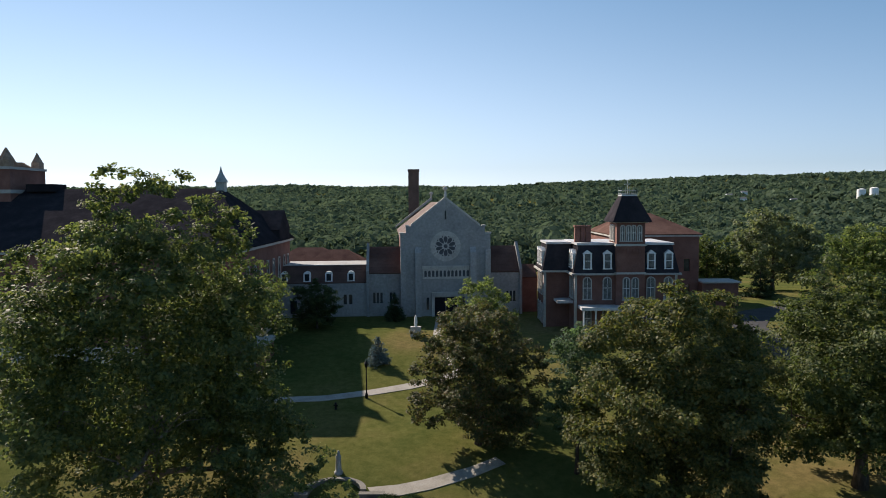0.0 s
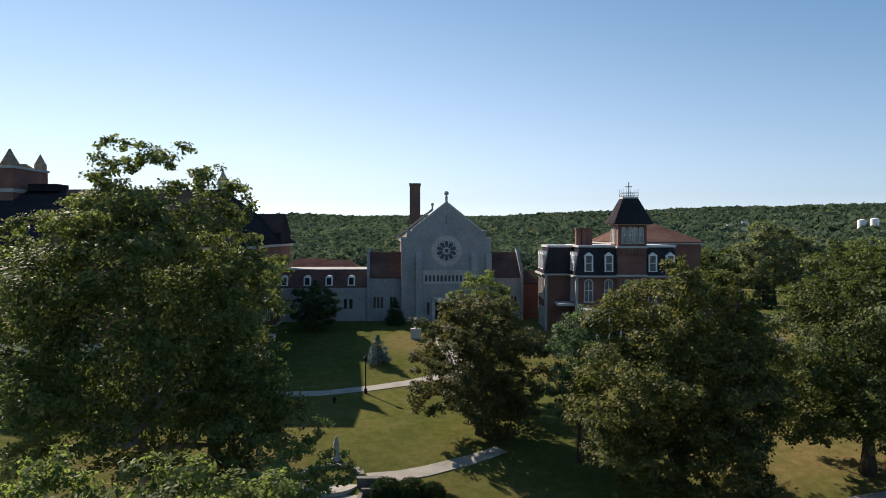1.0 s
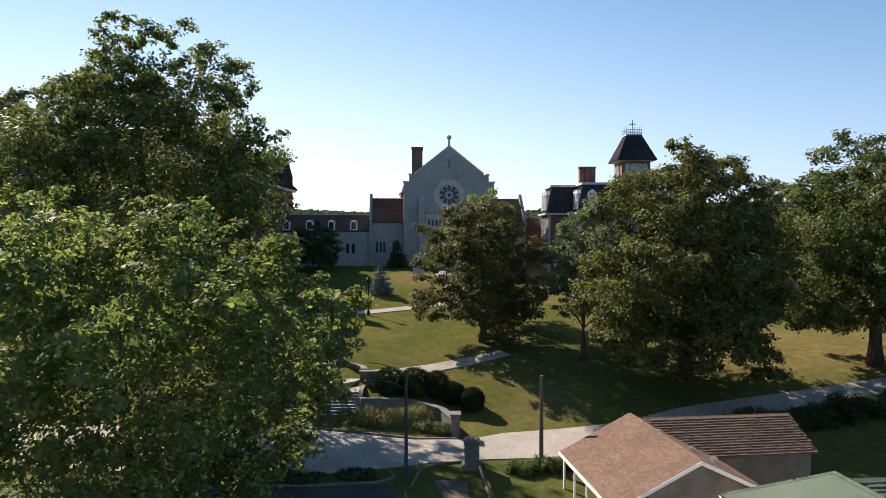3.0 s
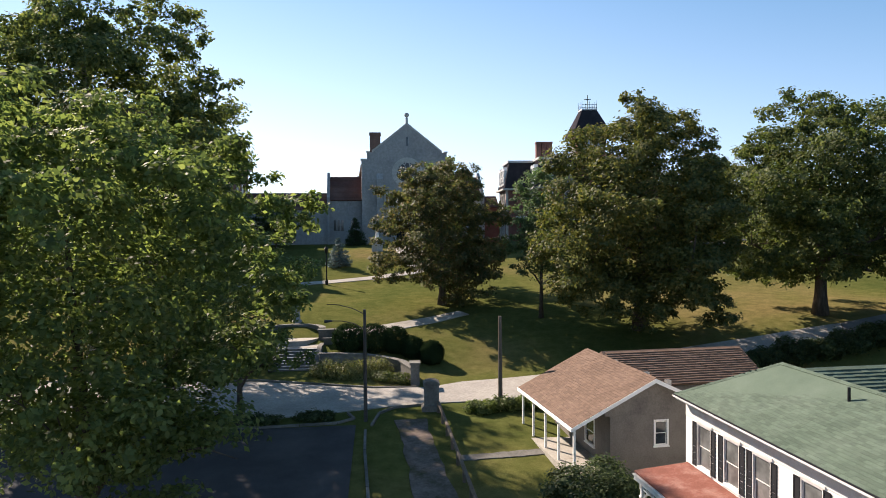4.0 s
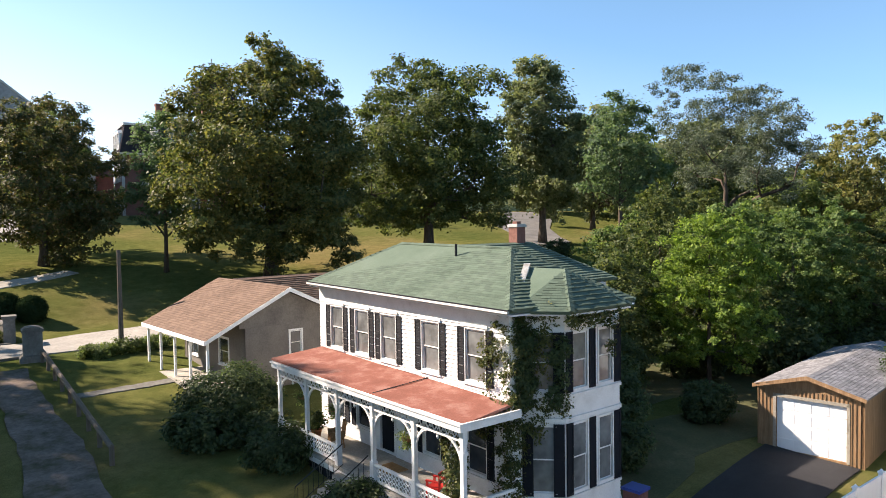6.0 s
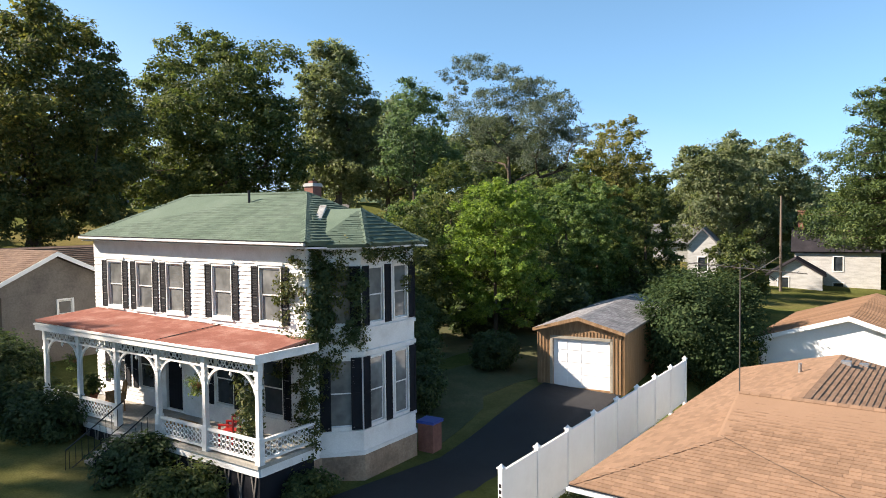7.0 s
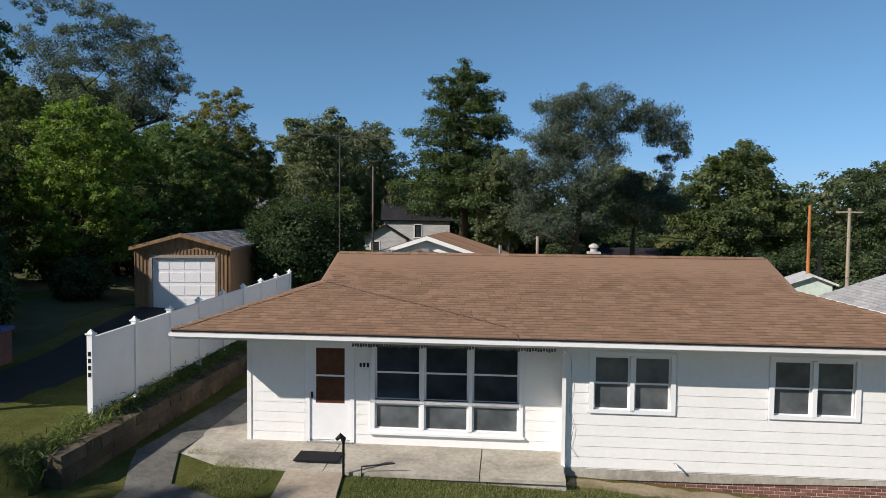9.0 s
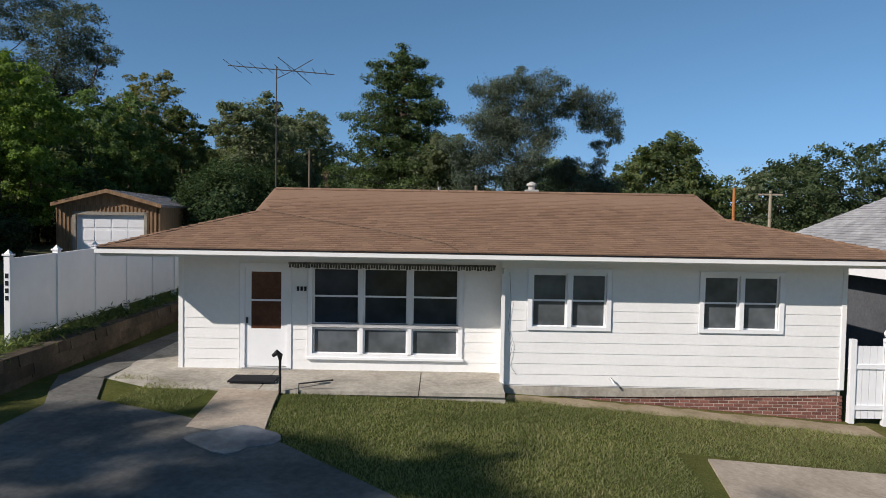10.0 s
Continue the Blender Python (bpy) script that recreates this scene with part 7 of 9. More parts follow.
part("barrel", Geo().lathe(0, 0, [(0.2, -0.1), (0.2, 0.08), (0.14, 0.1), (0.14, 0.62), (0.18, 0.66), (0.1, 0.82), (0.03, 0.9)], 10), M_IRON, hy)
part("nozzle", Geo().box(-0.28, 0.28, -0.06, 0.06, 0.42, 0.56), M_IRON, hy)
sg = thing("church_sign", pose(-4.4, 111.3, gz(-4.4, 111.3)), "pale stone block with a small white figure post", "sign")
part("block", Geo().box(-0.85, 0.85, -0.5, 0.5, -0.4, 1.5), M_STONE_PALE, sg)
part("post", Geo().lathe(0, 0, [(0.22, 1.5), (0.28, 2.2), (0.2, 3.0), (0.12, 3.3)], 8), M_WHITE, sg)
ta = thing("tv_antenna", pose(18.9, 6.2, gz(18.9, 6.2)), "tall thin television antenna mast on a roof edge", "antenna")
part("mast", Geo().tube([(0, 0, 0), (0, 0, 7.75)], 0.017, 6), M_DULL, ta)
bo = Geo().tube([(-0.1, 1.35, 7.75), (0.1, -1.6, 7.55)], 0.014, 5)
for k in range(9):
    y = 1.25 - k * 0.33
    q = 0.85 - 0.06 * k
    bo.tube([(-q, y - 0.05, 7.75 - 0.02 * k), (q, y + 0.05, 7.75 - 0.02 * k)], 0.008, 4)
for s, t in ((0.5, 0.35), (-0.5, -0.3), (0.45, -0.35), (-0.45, 0.3)):
    bo.tube([(0, -0.5, 7.65), (s * 0.5, -0.5 - s * 0.9, 7.65 + t)], 0.01, 4)
part("boom", bo, M_DULL, ta)
part("lead", Geo().tube([(0.05, 0, 3.2), (0.1, 0.35, 2.5), (0.0, 0.5, 2.0), (0.1, 0.3, 1.2)], 0.012, 4), M_BLACK, ta)
for x, y, h, mat, nm in ((60, -20.6, 6.5 - gz(60, -20.6), M_ORANGE, "orange treated wooden pole"), (61, -21.8, 3.9 - gz(61, -21.8), M_POLE, "short dark wooden pole"), (46, 0.8, 2.6, M_POLE_PALE, "short pale wooden post"), (78, 20.4, 10.0, M_POLE, "tall grey utility pole"), (58.5, 5.9, 2.4, M_POLE_PALE, "short pale wooden post")):
    pole("utility_pole", x, y, h, 0.16, mat, nm)
pole_h = 6.3 - gz(60, -23.6)
tp = pole("utility_pole", 60, -23.6, pole_h, 0.17, M_POLE_PALE, "pale utility pole with a crossarm")
part("crossarm", Geo().box(-0.08, 0.08, -1.0, 1.0, pole_h - 0.4, pole_h - 0.26), M_POLE_PALE, tp)
part("wire", Geo().tube([(0, -0.9, pole_h - 0.24), (-14, -16, pole_h - 0.8), (-28, -32, pole_h)], 0.014, 4).tube([(0, 0.9, pole_h - 0.24), (-14, -14, pole_h - 0.8), (-28, -30, pole_h)], 0.014, 4), M_BLACK, tp)

for a_, b_ in (((58.0, 14.0, 6.6), (56.5, -24.0, 3.4)),):
    a_, b_ = Vector(a_), Vector(b_)
    solo("overhead_wire", Geo().tube([a_.lerp(b_, k / 12) - Vector((0, 0, 0.9 * math.sin(math.pi * k / 12) - 0.55)) for k in range(13)], 0.022, 5), M_BLACK, "thin sagging overhead wire", "wire")
solo("overhead_wire", Geo().tube([Vector((84.3, -32.0, 6.3)).lerp(Vector((60, -60, 8)), k / 8) for k in range(9)], 0.03, 5), M_BLACK, "thin overhead wire from the pale pole", "wire")
solo("overhead_wire", Geo().tube([Vector((84.4, -33.6, 6.3)).lerp(Vector((86, -22.3, 6.9)), k / 8) - Vector((0, 0, 0.4 * math.sin(math.pi * k / 8))) for k in range(9)], 0.03, 5), M_BLACK, "thin overhead wire between two poles", "wire")

# ---- back lawn: trampoline and clutter ----
tr = thing("trampoline", pose(55.6, -2.6, gz(55.6, -2.6)), "round trampoline with a black mat and steel legs", "trampoline")
part("frame", Geo().tube([(2.2 * math.cos(k * math.pi / 14), 2.2 * math.sin(k * math.pi / 14), 0.92) for k in range(29)], 0.05, 6), M_STEEL, tr)
part("mat", Geo().lathe(0, 0, [(2.05, 0.87), (2.05, 0.9)], 28), M_BLACK, tr)
part("pad", Geo().tube([(2.05 * math.cos(k * math.pi / 14), 2.05 * math.sin(k * math.pi / 14), 0.93) for k in range(29)], 0.06, 5), M_IRON, tr)
for k in range(8):
    c, s = math.cos(k * math.pi / 4 + 0.2), math.sin(k * math.pi / 4 + 0.2)
    part("leg", Geo().tube([(2.2 * c, 2.2 * s, 0.9), (2.2 * c, 2.2 * s, -0.1)], 0.03, 6), M_STEEL, tr)
bn = thing("wooden_swing_frame", pose(53.0, -5.2, gz(53.0, -5.2)), "weathered wooden frame on the back lawn", "frame")
for y in (-0.9, 0.9):
    part("post", Geo().box(-0.06, 0.06, y - 0.06, y + 0.06, -0.2, 1.3), M_POLE, bn)
part("rail", Geo().box(-0.05, 0.05, -0.84, 0.84, 1.1, 1.22), M_POLE, bn)
part("board", Geo().box(-0.2, 0.2, -0.84, 0.84, 0.4, 0.46), M_POLE, bn)
part("board", Geo().box(0.1, 0.14, -0.84, 0.84, 0.5, 0.95), M_POLE, bn)
pst = thing("marker_post", pose(60.0, -8.6, gz(60.0, -8.6)), "pale wooden post with a small orange top", "post")
part("post", Geo().box(-0.06, 0.06, -0.06, 0.06, -0.2, 1.9), M_POLE_PALE, pst)
part("top", Geo().box(-0.075, 0.075, -0.075, 0.075, 1.75, 1.95), M_ORANGE, pst)

# ---- fences beside the bungalow ----
fence = thing("vinyl_fence", Matrix(), "tall white vinyl privacy fence with capped posts", "fence")
fa, fb = Vector((14.05, 10.55, 0)), Vector((29.4, 11.75, 0))
NP = 8
for k in range(NP + 1):
    p = fa.lerp(fb, k / NP)
    z = 0.62 + 0.03 * k
    po = part("post", Geo().box(p.x - 0.065, p.x + 0.065, p.y - 0.065, p.y + 0.065, z - 0.5, z + 1.86), M_VINYL, fence)
    part("cap", Geo().box(p.x - 0.09, p.x + 0.09, p.y - 0.09, p.y + 0.09, z + 1.86, z + 1.9).lathe(p.x, p.y, [(0.09, z + 1.9), (0.01, z + 1.99)], 4, math.pi / 4), M_VINYL, po)
    if k < NP:
        q = fa.lerp(fb, (k + 1) / NP)
        d = (q - p).normalized()
        s = Vector((-d.y, d.x, 0)) * 0.02
        a, b = p + d * 0.065, q - d * 0.065
        for z0, z1, w in ((z + 0.1, z + 1.68, 1.0), (z + 1.66, z + 1.8, 1.7), (z + 0.02, z + 0.14, 1.7)):
            part("panel" if w == 1.0 else "rail", Geo().slab([a + s * w + Vector((0, 0, z0)), b + s * w + Vector((0, 0, z0 + 0.03)), b + s * w + Vector((0, 0, z1 + 0.03)), a + s * w + Vector((0, 0, z1))], -s * 2 * w), M_VINYL, fence)
for k in range(4):
    part("bar", Geo().box(fa.x - 0.075, fa.x - 0.065, fa.y - 0.035, fa.y + 0.035, 2.0 - 0.16 * k, 2.1 - 0.16 * k), M_IRON, fence)
bank = Geo()
for k in range(12):
    x0, x1 = 11.2 + k * 1.6, 11.2 + (k + 1) * 1.6
    bank.slab([(x0, 9.95 + (x0 - 12.6) * 0.075, 0.5), (x1, 9.95 + (x1 - 12.6) * 0.075, 0.52), (x1, 13.2, 0.68), (x0, 13.2, 0.66)], (0, 0, -0.9))
solo("fence_bank", bank, M_LAWN, "raised grass bank along the white fence", "grass bank", kind="structure")
solo("bank_grass", leaf_mesh("bank_grass", [((x, 9.95 + (x - 12.6) * 0.075 + 0.25 * (k % 3), 0.58), (0.28, 0.2, 0.16)) for k, x in enumerate(np.arange(11.2, 28.5, 0.22))], 9000, 0.22, 93, 18, 0.4, 0.2, 0.16), M_LEAF_FRESH, "rough grass along the top of the bank wall", "grass", kind="stuff")
M_STONE_BANK = surface("dark_brown_bank_stone", (0.09, 0.07, 0.05), (0.05, 0.044, 0.033), (0.15, 0.118, 0.085), 0.92, big=1.2, fine=9, bump=0.5, island=0.25)
rw_ = thing("stone_bank_wall", Matrix(), "rough brown stone retaining wall below the fence", "wall")
rng = random.Random(5)
for r in range(4):
    x = 11.6
    while x < 29:
        w = rng.uniform(0.45, 0.9)
        y = 9.55 + (x - 12.6) * 0.075
        h = 0.24
        z = -0.42 + r * 0.25
        part("stone", Geo().slab([(x, y - rng.uniform(0, 0.06), z), (x + w - 0.02, y + 0.03 - rng.uniform(0, 0.06), z), (x + w - 0.03, y + 0.03, z + h), (x + 0.01, y, z + h)], (0, 0.4, 0)), M_STONE_BANK, rw_)
        x += w
gate = thing("picket_gate", pose(15.35, -7.75, 0.2, 0, 0, 3.3), "white vinyl gate with a ball-topped post", "gate")
part("post", Geo().box(-0.06, 0.06, -0.06, 0.06, -1.2, 0.75), M_VINYL, gate)
part("post", Geo().box(-0.06, 0.06, -0.82, -0.7, -1.2, 0.7).lathe(0, -0.76, [(0.09, 0.7), (0.09, 0.76), (0.03, 0.78), (0.08, 0.86), (0.08, 0.9), (0.02, 1.0)], 10), M_VINYL, gate)
for k in range(4):
    part("board", Geo().box(-0.02, 0.02, -0.68 + k * 0.155, -0.68 + k * 0.155 + 0.145, -1.0, 0.6), M_VINYL, gate)
for k in range(7):
    part("board", Geo().box(-0.02, 0.02, -0.98 - k * 0.155, -0.98 - k * 0.155 + 0.145, -1.1, 0.6), M_VINYL, gate)
part("rail", Geo().box(-0.05, 0.05, -2.0, 0, 0.1, 0.2).box(-0.05, 0.05, -2.0, 0, -0.8, -0.7), M_VINYL, gate)

# ---- far houses ----
def far_house(m, label, w, d, h, ridge, wallm, roofm, windows=(), chim=None, base=-1.5):
    t = thing("far_house", m, label, "house", "far houses")
    part("wall", panel(w, base, h, 0.2, [(a, b, c, e) for a, b, c, e in windows]), wallm, t)
    part("wall", Geo().box(0, 0.2, 0.2, d, base, h).box(w - 0.2, w, 0.2, d, base, h).box(0.2, w - 0.2, d - 0.2, d, base, h), wallm, t)
    for a, b, c, e in windows:
        wi = part("window", Geo().box(a - 0.1, a, -0.05, 0.1, c - 0.1, e + 0.1).box(b, b + 0.1, -0.05, 0.1, c - 0.1, e + 0.1).box(a, b, -0.05, 0.1, e, e + 0.1).box(a, b, -0.05, 0.1, c - 0.1, c), M_WHITE, t)
        part("pane", Geo().box(a, b, 0.05, 0.08, c, e), M_GLASS, wi)
    if ridge[0] == "x":
        roof_plane(t, [(-0.4, -0.4, h - 0.1), (w + 0.4, -0.4, h - 0.1), (w + 0.4, d / 2, ridge[1]), (-0.4, d / 2, ridge[1])], roofm, 0.15, tabs=False)
        roof_plane(t, [(w + 0.4, d + 0.4, h - 0.1), (-0.4, d + 0.4, h - 0.1), (-0.4, d / 2, ridge[1]), (w + 0.4, d / 2, ridge[1])], roofm, 0.15, tabs=False)
        for x in (0, w - 0.2):
            part("gable", Geo().slab([(x, 0, h), (x, d, h), (x, d / 2, ridge[1] - 0.15)], (0.2, 0, 0)), wallm, t)
    else:
        roof_plane(t, [(-0.4, d + 0.3, h - 0.15), (-0.4, -0.4, h - 0.15), (w / 2, -0.4, ridge[1]), (w / 2, d + 0.3, ridge[1])], roofm, 0.15, tabs=False)
        roof_plane(t, [(w + 0.4, -0.4, h - 0.15), (w + 0.4, d + 0.3, h - 0.15), (w / 2, d + 0.3, ridge[1]), (w / 2, -0.4, ridge[1])], roofm, 0.15, tabs=False)
        part("gable", Geo().slab([(0, 0, h), (w, 0, h), (w / 2, 0, ridge[1] - 0.15)], (0, 0.2, 0)), wallm, t)
    if chim:
        part("chimney", Geo().box(chim[0] - 0.35, chim[0] + 0.35, d / 2 - 0.35, d / 2 + 0.35, ridge[1] - 1, chim[1]).box(chim[0] - 0.42, chim[0] + 0.42, d / 2 - 0.42, d / 2 + 0.42, chim[1] - 0.2, chim[1]), M_BRICK, t)
    return t


M_GREYWOOD = surface("bare_grey_clapboard", (0.52, 0.52, 0.51), (0.38, 0.38, 0.37), (0.62, 0.62, 0.61), 0.8, big=0.7, fine=7, stretch=(1, 1, 5), bump=0.2)
M_PALE_GREEN = surface("pale_green_siding", (0.5, 0.58, 0.52), (0.42, 0.5, 0.45), (0.56, 0.64, 0.58), 0.7, big=0.8, fine=8, bump=0.12)
fm = pose(88.5, 21.6, 0, 0, 0, -78)
far_house(fm, "weathered white two-storey farmhouse with a dark roof", 8.6, 6.5, 4.9, ("x", 7.5), M_GREYWOOD, M_SHINGLE_DARK, [(4.0, 4.9, 2.6, 4.2), (4.0, 5.0, -0.6, 1.2)], (0.6, 9.6))
far_house(pose(82.0, 22.6, 0, 0, 0, -78), "small white gabled lean-to with a window", 5.2, 6, 2.6, ("y", 4.3), M_GREYWOOD, M_SHINGLE_DARK, [(0.9, 1.9, 0.9, 2.2)])
far_house(pose(81.5, 31.6, 0, 0, 0, -75), "small white gabled cottage among the trees", 3.4, 6, 5.6, ("y", 7.7), M_GREYWOOD, M_SHINGLE_GREY, [(1.2, 2.2, 2.6, 4.2)])
far_house(pose(97, 42.5, 0.6, 0, 0, -66), "long grey-roofed white house beyond the trees", 15, 8, 4.6, ("x", 7.4), M_GREYWOOD, M_SHINGLE_GREY, [(3, 4, 0.5, 2.2), (8, 9, 0.5, 2.2)])
far_house(pose(78.5, -5.6, -0.9, 0, 0, -97), "long low white house in the trees' shade", 10, 6, 1.7, ("x", 2.9), M_GREYWOOD, M_SHINGLE_DARK, [(2, 3, 0.2, 1.6), (5, 6, 0.2, 1.6)])

# ---- trees ----
tree("big_sycamore", -24.6, 57.0, 10.6, 34.5, 8.0, 112000, 0.36, M_LEAF_OLIVE, "huge broad sycamore with green-gold leaves", 11, 0.85, M_BARK_PALE, 24,
     extra=[(-2.3, -0.5, 35.4, 2.0), (-0.4, 0.3, 34.9, 1.9), (2.0, 0.5, 35.2, 1.8), (4.4, 0.3, 33.2, 2.3), (6.0, 0.2, 33.2, 1.7), (6.6, 0.5, 31.6, 2.4), (7.9, 0, 29.2, 2.6), (8.6, -1, 26.2, 2.8), (9.2, 0, 23.0, 3.0), (-4.0, -0.5, 32.6, 2.4), (-6.6, -1, 30.4, 2.6),
            (-9.4, -1, 28.2, 2.6), (-10.8, 0, 25.0, 3.0), (1.2, -2.5, 31.0, 3.2), (9.4, -1, 18.0, 3.2), (10.2, 1, 13.5, 3.0), (8.0, -2, 12.5, 3.2), (-4.5, -1, 29.0, 3.6), (3.5, -1, 29.5, 3.6), (-0.5, -1.5, 31.8, 3.0), (-7.5, -2, 26.0, 3.4)])
# Mostly hidden by the sycamore; unseen right-hand boughs are added to cast shade.
tree("shade_tree", -23.2, 70.0, 7.4, 28.4, 7.5, 15000, 0.38, M_LEAF, "dark shade tree beside the brick hall, hidden boughs added for shade", 111, 0.5, n=18, fill=0.1, extra=[(4.6, 0, 25.0, 2.6), (4.8, 0, 21.5, 2.8), (2.0, 0, 27.5, 2.2), (5.7, -4, 22, 2.8), (4.9, -1, 26, 2.6), (5.6, -7, 20, 2.8), (5.6, -4, 18, 2.8), (5.4, -6, 24, 2.4)])
# Some rear and near boughs are added out of view to cast shade.
tree("roadside_maple", -11.7, 25.6, 6.4, 19.9, 5.6, 80000, 0.25, M_LEAF_FRESH, "leafy green maple beside the street", 12, 0.4, n=24,
     extra=[(6.8, 2.0, 13.1, 1.9), (4.6, 1.3, 10.6, 1.9), (6.4, 2.4, 15.4, 1.8), (3.0, 1.3, 8.0, 1.9), (4.9, 2.4, 17.1, 1.8), (3.9, 2.4, 18.3, 1.6), (1.4, 1, 19.2, 1.7), (-2.6, 0, 19.2, 2.0), (-1, -1.6, 17.0, 2.0), (-5.6, 0, 18.2, 1.9), (4.8, 8, 13.4, 2.2), (3.5, 9, 15.5, 2.2), (2.0, 12, 14.5, 2.4), (4.2, 13, 12.0, 2.2), (3.8, -3.6, 16.6, 2.2), (2.0, -2.0, 18.6, 2.0), (3.2, -7.4, 16.0, 1.9), (1.0, -6.0, 17.8, 2.1), (-1.5, -6.5, 16.0, 2.2)])
# Mostly hidden behind the front maple; added to shade the street and verge.
tree("roadside_maple", -10.6, 44.7, 4.4, 15.2, 6.0, 12000, 0.26, M_LEAF_FRESH, "slender green maple on the planted island, added for its shade", 112, 0.22, n=12, fill=0.1,
     extra=[(2.8, 1.0, 12.6, 1.8), (2.2, 4.0, 13.0, 2.0), (1.6, -4.0, 12.0, 2.2), (2.4, -3.2, 10.0, 1.7), (1.6, -6.5, 9.4, 1.9), (0.4, 6.0, 13.6, 2.4)])
tree("rust_maple", 3.9, 74.2, 6.8, 22.5, 8.2, 54000, 0.3, M_LEAF_RUST, "round maple turning rust brown", 14, 0.42, n=20,
     extra=[(-5.2, -1, 11.0, 2.2), (-4.8, 0, 13.5, 2.4), (4.5, -1, 11.5, 2.4), (2, -3, 10.5, 2.2), (-4.4, -0.5, 19.2, 2.5), (-2.4, -0.5, 20.6, 2.2), (-5.4, -0.5, 16.4, 2.4), (5.0, 0, 17.0, 2.4)])
tree("gold_maple", 20.6, 60.2, 8.4, 27.0, 8.0, 92000, 0.33, M_LEAF_GOLD, "broad maple turning gold", 15, 0.6, n=24, foot=(21.4, 62.5),
     limbs=14, extra=[(-5, -3, 13, 3.4), (2, -5, 11.5, 3.2), (4.4, -2, 11.5, 2.8), (-6.4, 1, 14.5, 3.2), (4.6, 2, 16, 2.8), (3, 1, 24, 2.6), (5.0, -1, 9.0, 1.6), (-3.5, -4, 10, 2.2), (-4.5, -3.5, 8.8, 2.0), (0, -5, 8.8, 2.0), (4, -4.5, 8.8, 2.0)])
tree("lawn_maple", 38.5, 62.6, 9.3, 28.4, 8.6, 76000, 0.34, M_LEAF, "tall dark green maple on the lawn", 16, 0.6, n=24,
     extra=[(-5.2, -2, 12, 2.6), (-4.6, -3, 16, 3.0), (6, -1, 14, 3.4), (5, 0, 19, 3.4)])
tree("young_ash", 4.9, 87.0, 4.5, 24.9, 12.0, 16000, 0.32, M_LEAF_FRESH, "young bright green tree by the church", 17, 0.25)
tree("young_ash", 13.3, 67.6, 3.4, 23.0, 9.0, 15000, 0.27, M_LEAF_ASH, "slender young grey-green tree behind the gold maple", 18, 0.22, limbs=12)
tree("street_tree", 57.8, 66.6, 6.6, 33.0, 9.5, 40000, 0.42, M_LEAF_PALE, "tall narrow tree with yellowing leaves", 19, 0.5, n=18)
tree("street_tree", 58.5, 54.4, 4.8, 25.8, 12.0, 15000, 0.33, M_LEAF_ASH, "tall tree with a high airy crown", 20, 0.35, n=18, fill=0.1, size=(0.24, 0.36), spread=0.75, limbs=18, loose=0.45)
tree("airy_elm", 56.8, 40.2, 8.6, 25.4, 6.0, 46000, 0.21, M_LEAF_ELM, "airy grey-green elm with bare limbs showing", 21, 0.62, M_BARK, fill=0.12, per=14, limbs=31, leader=0.55, loose=0.5, narrow=0.45,
     boughs=[(56.8, 40.0, 15.5, 1.6), (53.3, 44.7, 23.2, 1.1), (57.6, 46.3, 25.3, 1.3), (55.0, 42.1, 24.0, 1.5), (59.3, 43.5, 24.1, 1.6), (56.6, 39.7, 23.2, 1.2), (53.9, 43.2, 22.1, 0.9), (58.3, 48.0, 21.2, 1.4), (55.6, 44.2, 19.3, 2.1), (59.9, 44.9, 21.7, 1.7), (57.2, 40.8, 21.3, 1.7),
             (54.6, 36.9, 21.3, 1.3), (58.9, 38.1, 22.1, 1.3), (56.2, 34.9, 20.7, 1.4), (53.5, 32.1, 19.2, 1.2), (57.9, 38.3, 20.0, 1.9), (55.2, 34.6, 18.4, 1.9), (59.5, 35.3, 18.9, 1.2), (58.5, 45.6, 17.8, 2.0), (55.8, 36.6, 17.3, 2.1), (60.1, 36.9, 17.7, 1.7), (57.5, 33.3, 16.9, 1.3),
             (54.8, 30.7, 16.3, 0.8), (59.1, 36.7, 15.7, 1.8), (56.5, 33.1, 15.2, 1.2), (53.8, 35.0, 14.5, 1.9), (58.1, 44.0, 15.0, 1.7), (55.4, 32.9, 13.5, 1.2), (59.8, 37.6, 13.9, 1.5), (56.8, 39.3, 18.5, 1.6), (54.2, 40.6, 17.4, 1.6), (58.1, 40.6, 16.0, 1.7)])
tree("back_tree", 102.9, 51.2, 6.2, 26.0, 8.0, 16000, 0.42, M_LEAF_GOLD_HAZE, "yellowing tree behind the houses", 22, 0.4)
tree("garden_maple", 33.0, 24.5, 3.5, 11.3, 2.9, 44000, 0.17, M_LEAF_BRIGHT, "bright green egg-shaped maple in the back garden", 23, 0.15, limbs=24, boughs=ovoid(33.0, 24.5, 3.5, 2.9, 11.3, 23))
tree("garden_tree", 44.0, 26.2, 2.8, 11.6, 1.4, 22000, 0.2, M_LEAF_GARDEN, "upright green garden tree in a close row", 24, 0.2, limbs=20, boughs=ovoid(44.0, 26.2, 2.8, 1.4, 11.6, 24))
tree("garden_tree", 47.0, 25.2, 2.9, 11.9, 1.4, 22000, 0.2, M_LEAF_GARDEN, "upright green garden tree in a close row", 224, 0.2, limbs=20, boughs=ovoid(47.0, 25.2, 2.9, 1.4, 11.9, 224))
tree("garden_tree", 50.5, 23.0, 3.0, 11.3, 1.4, 22000, 0.2, M_LEAF, "upright dark green tree ending the garden row", 25, 0.2, limbs=20, boughs=ovoid(50.5, 23.0, 3.0, 1.4, 11.3, 25))
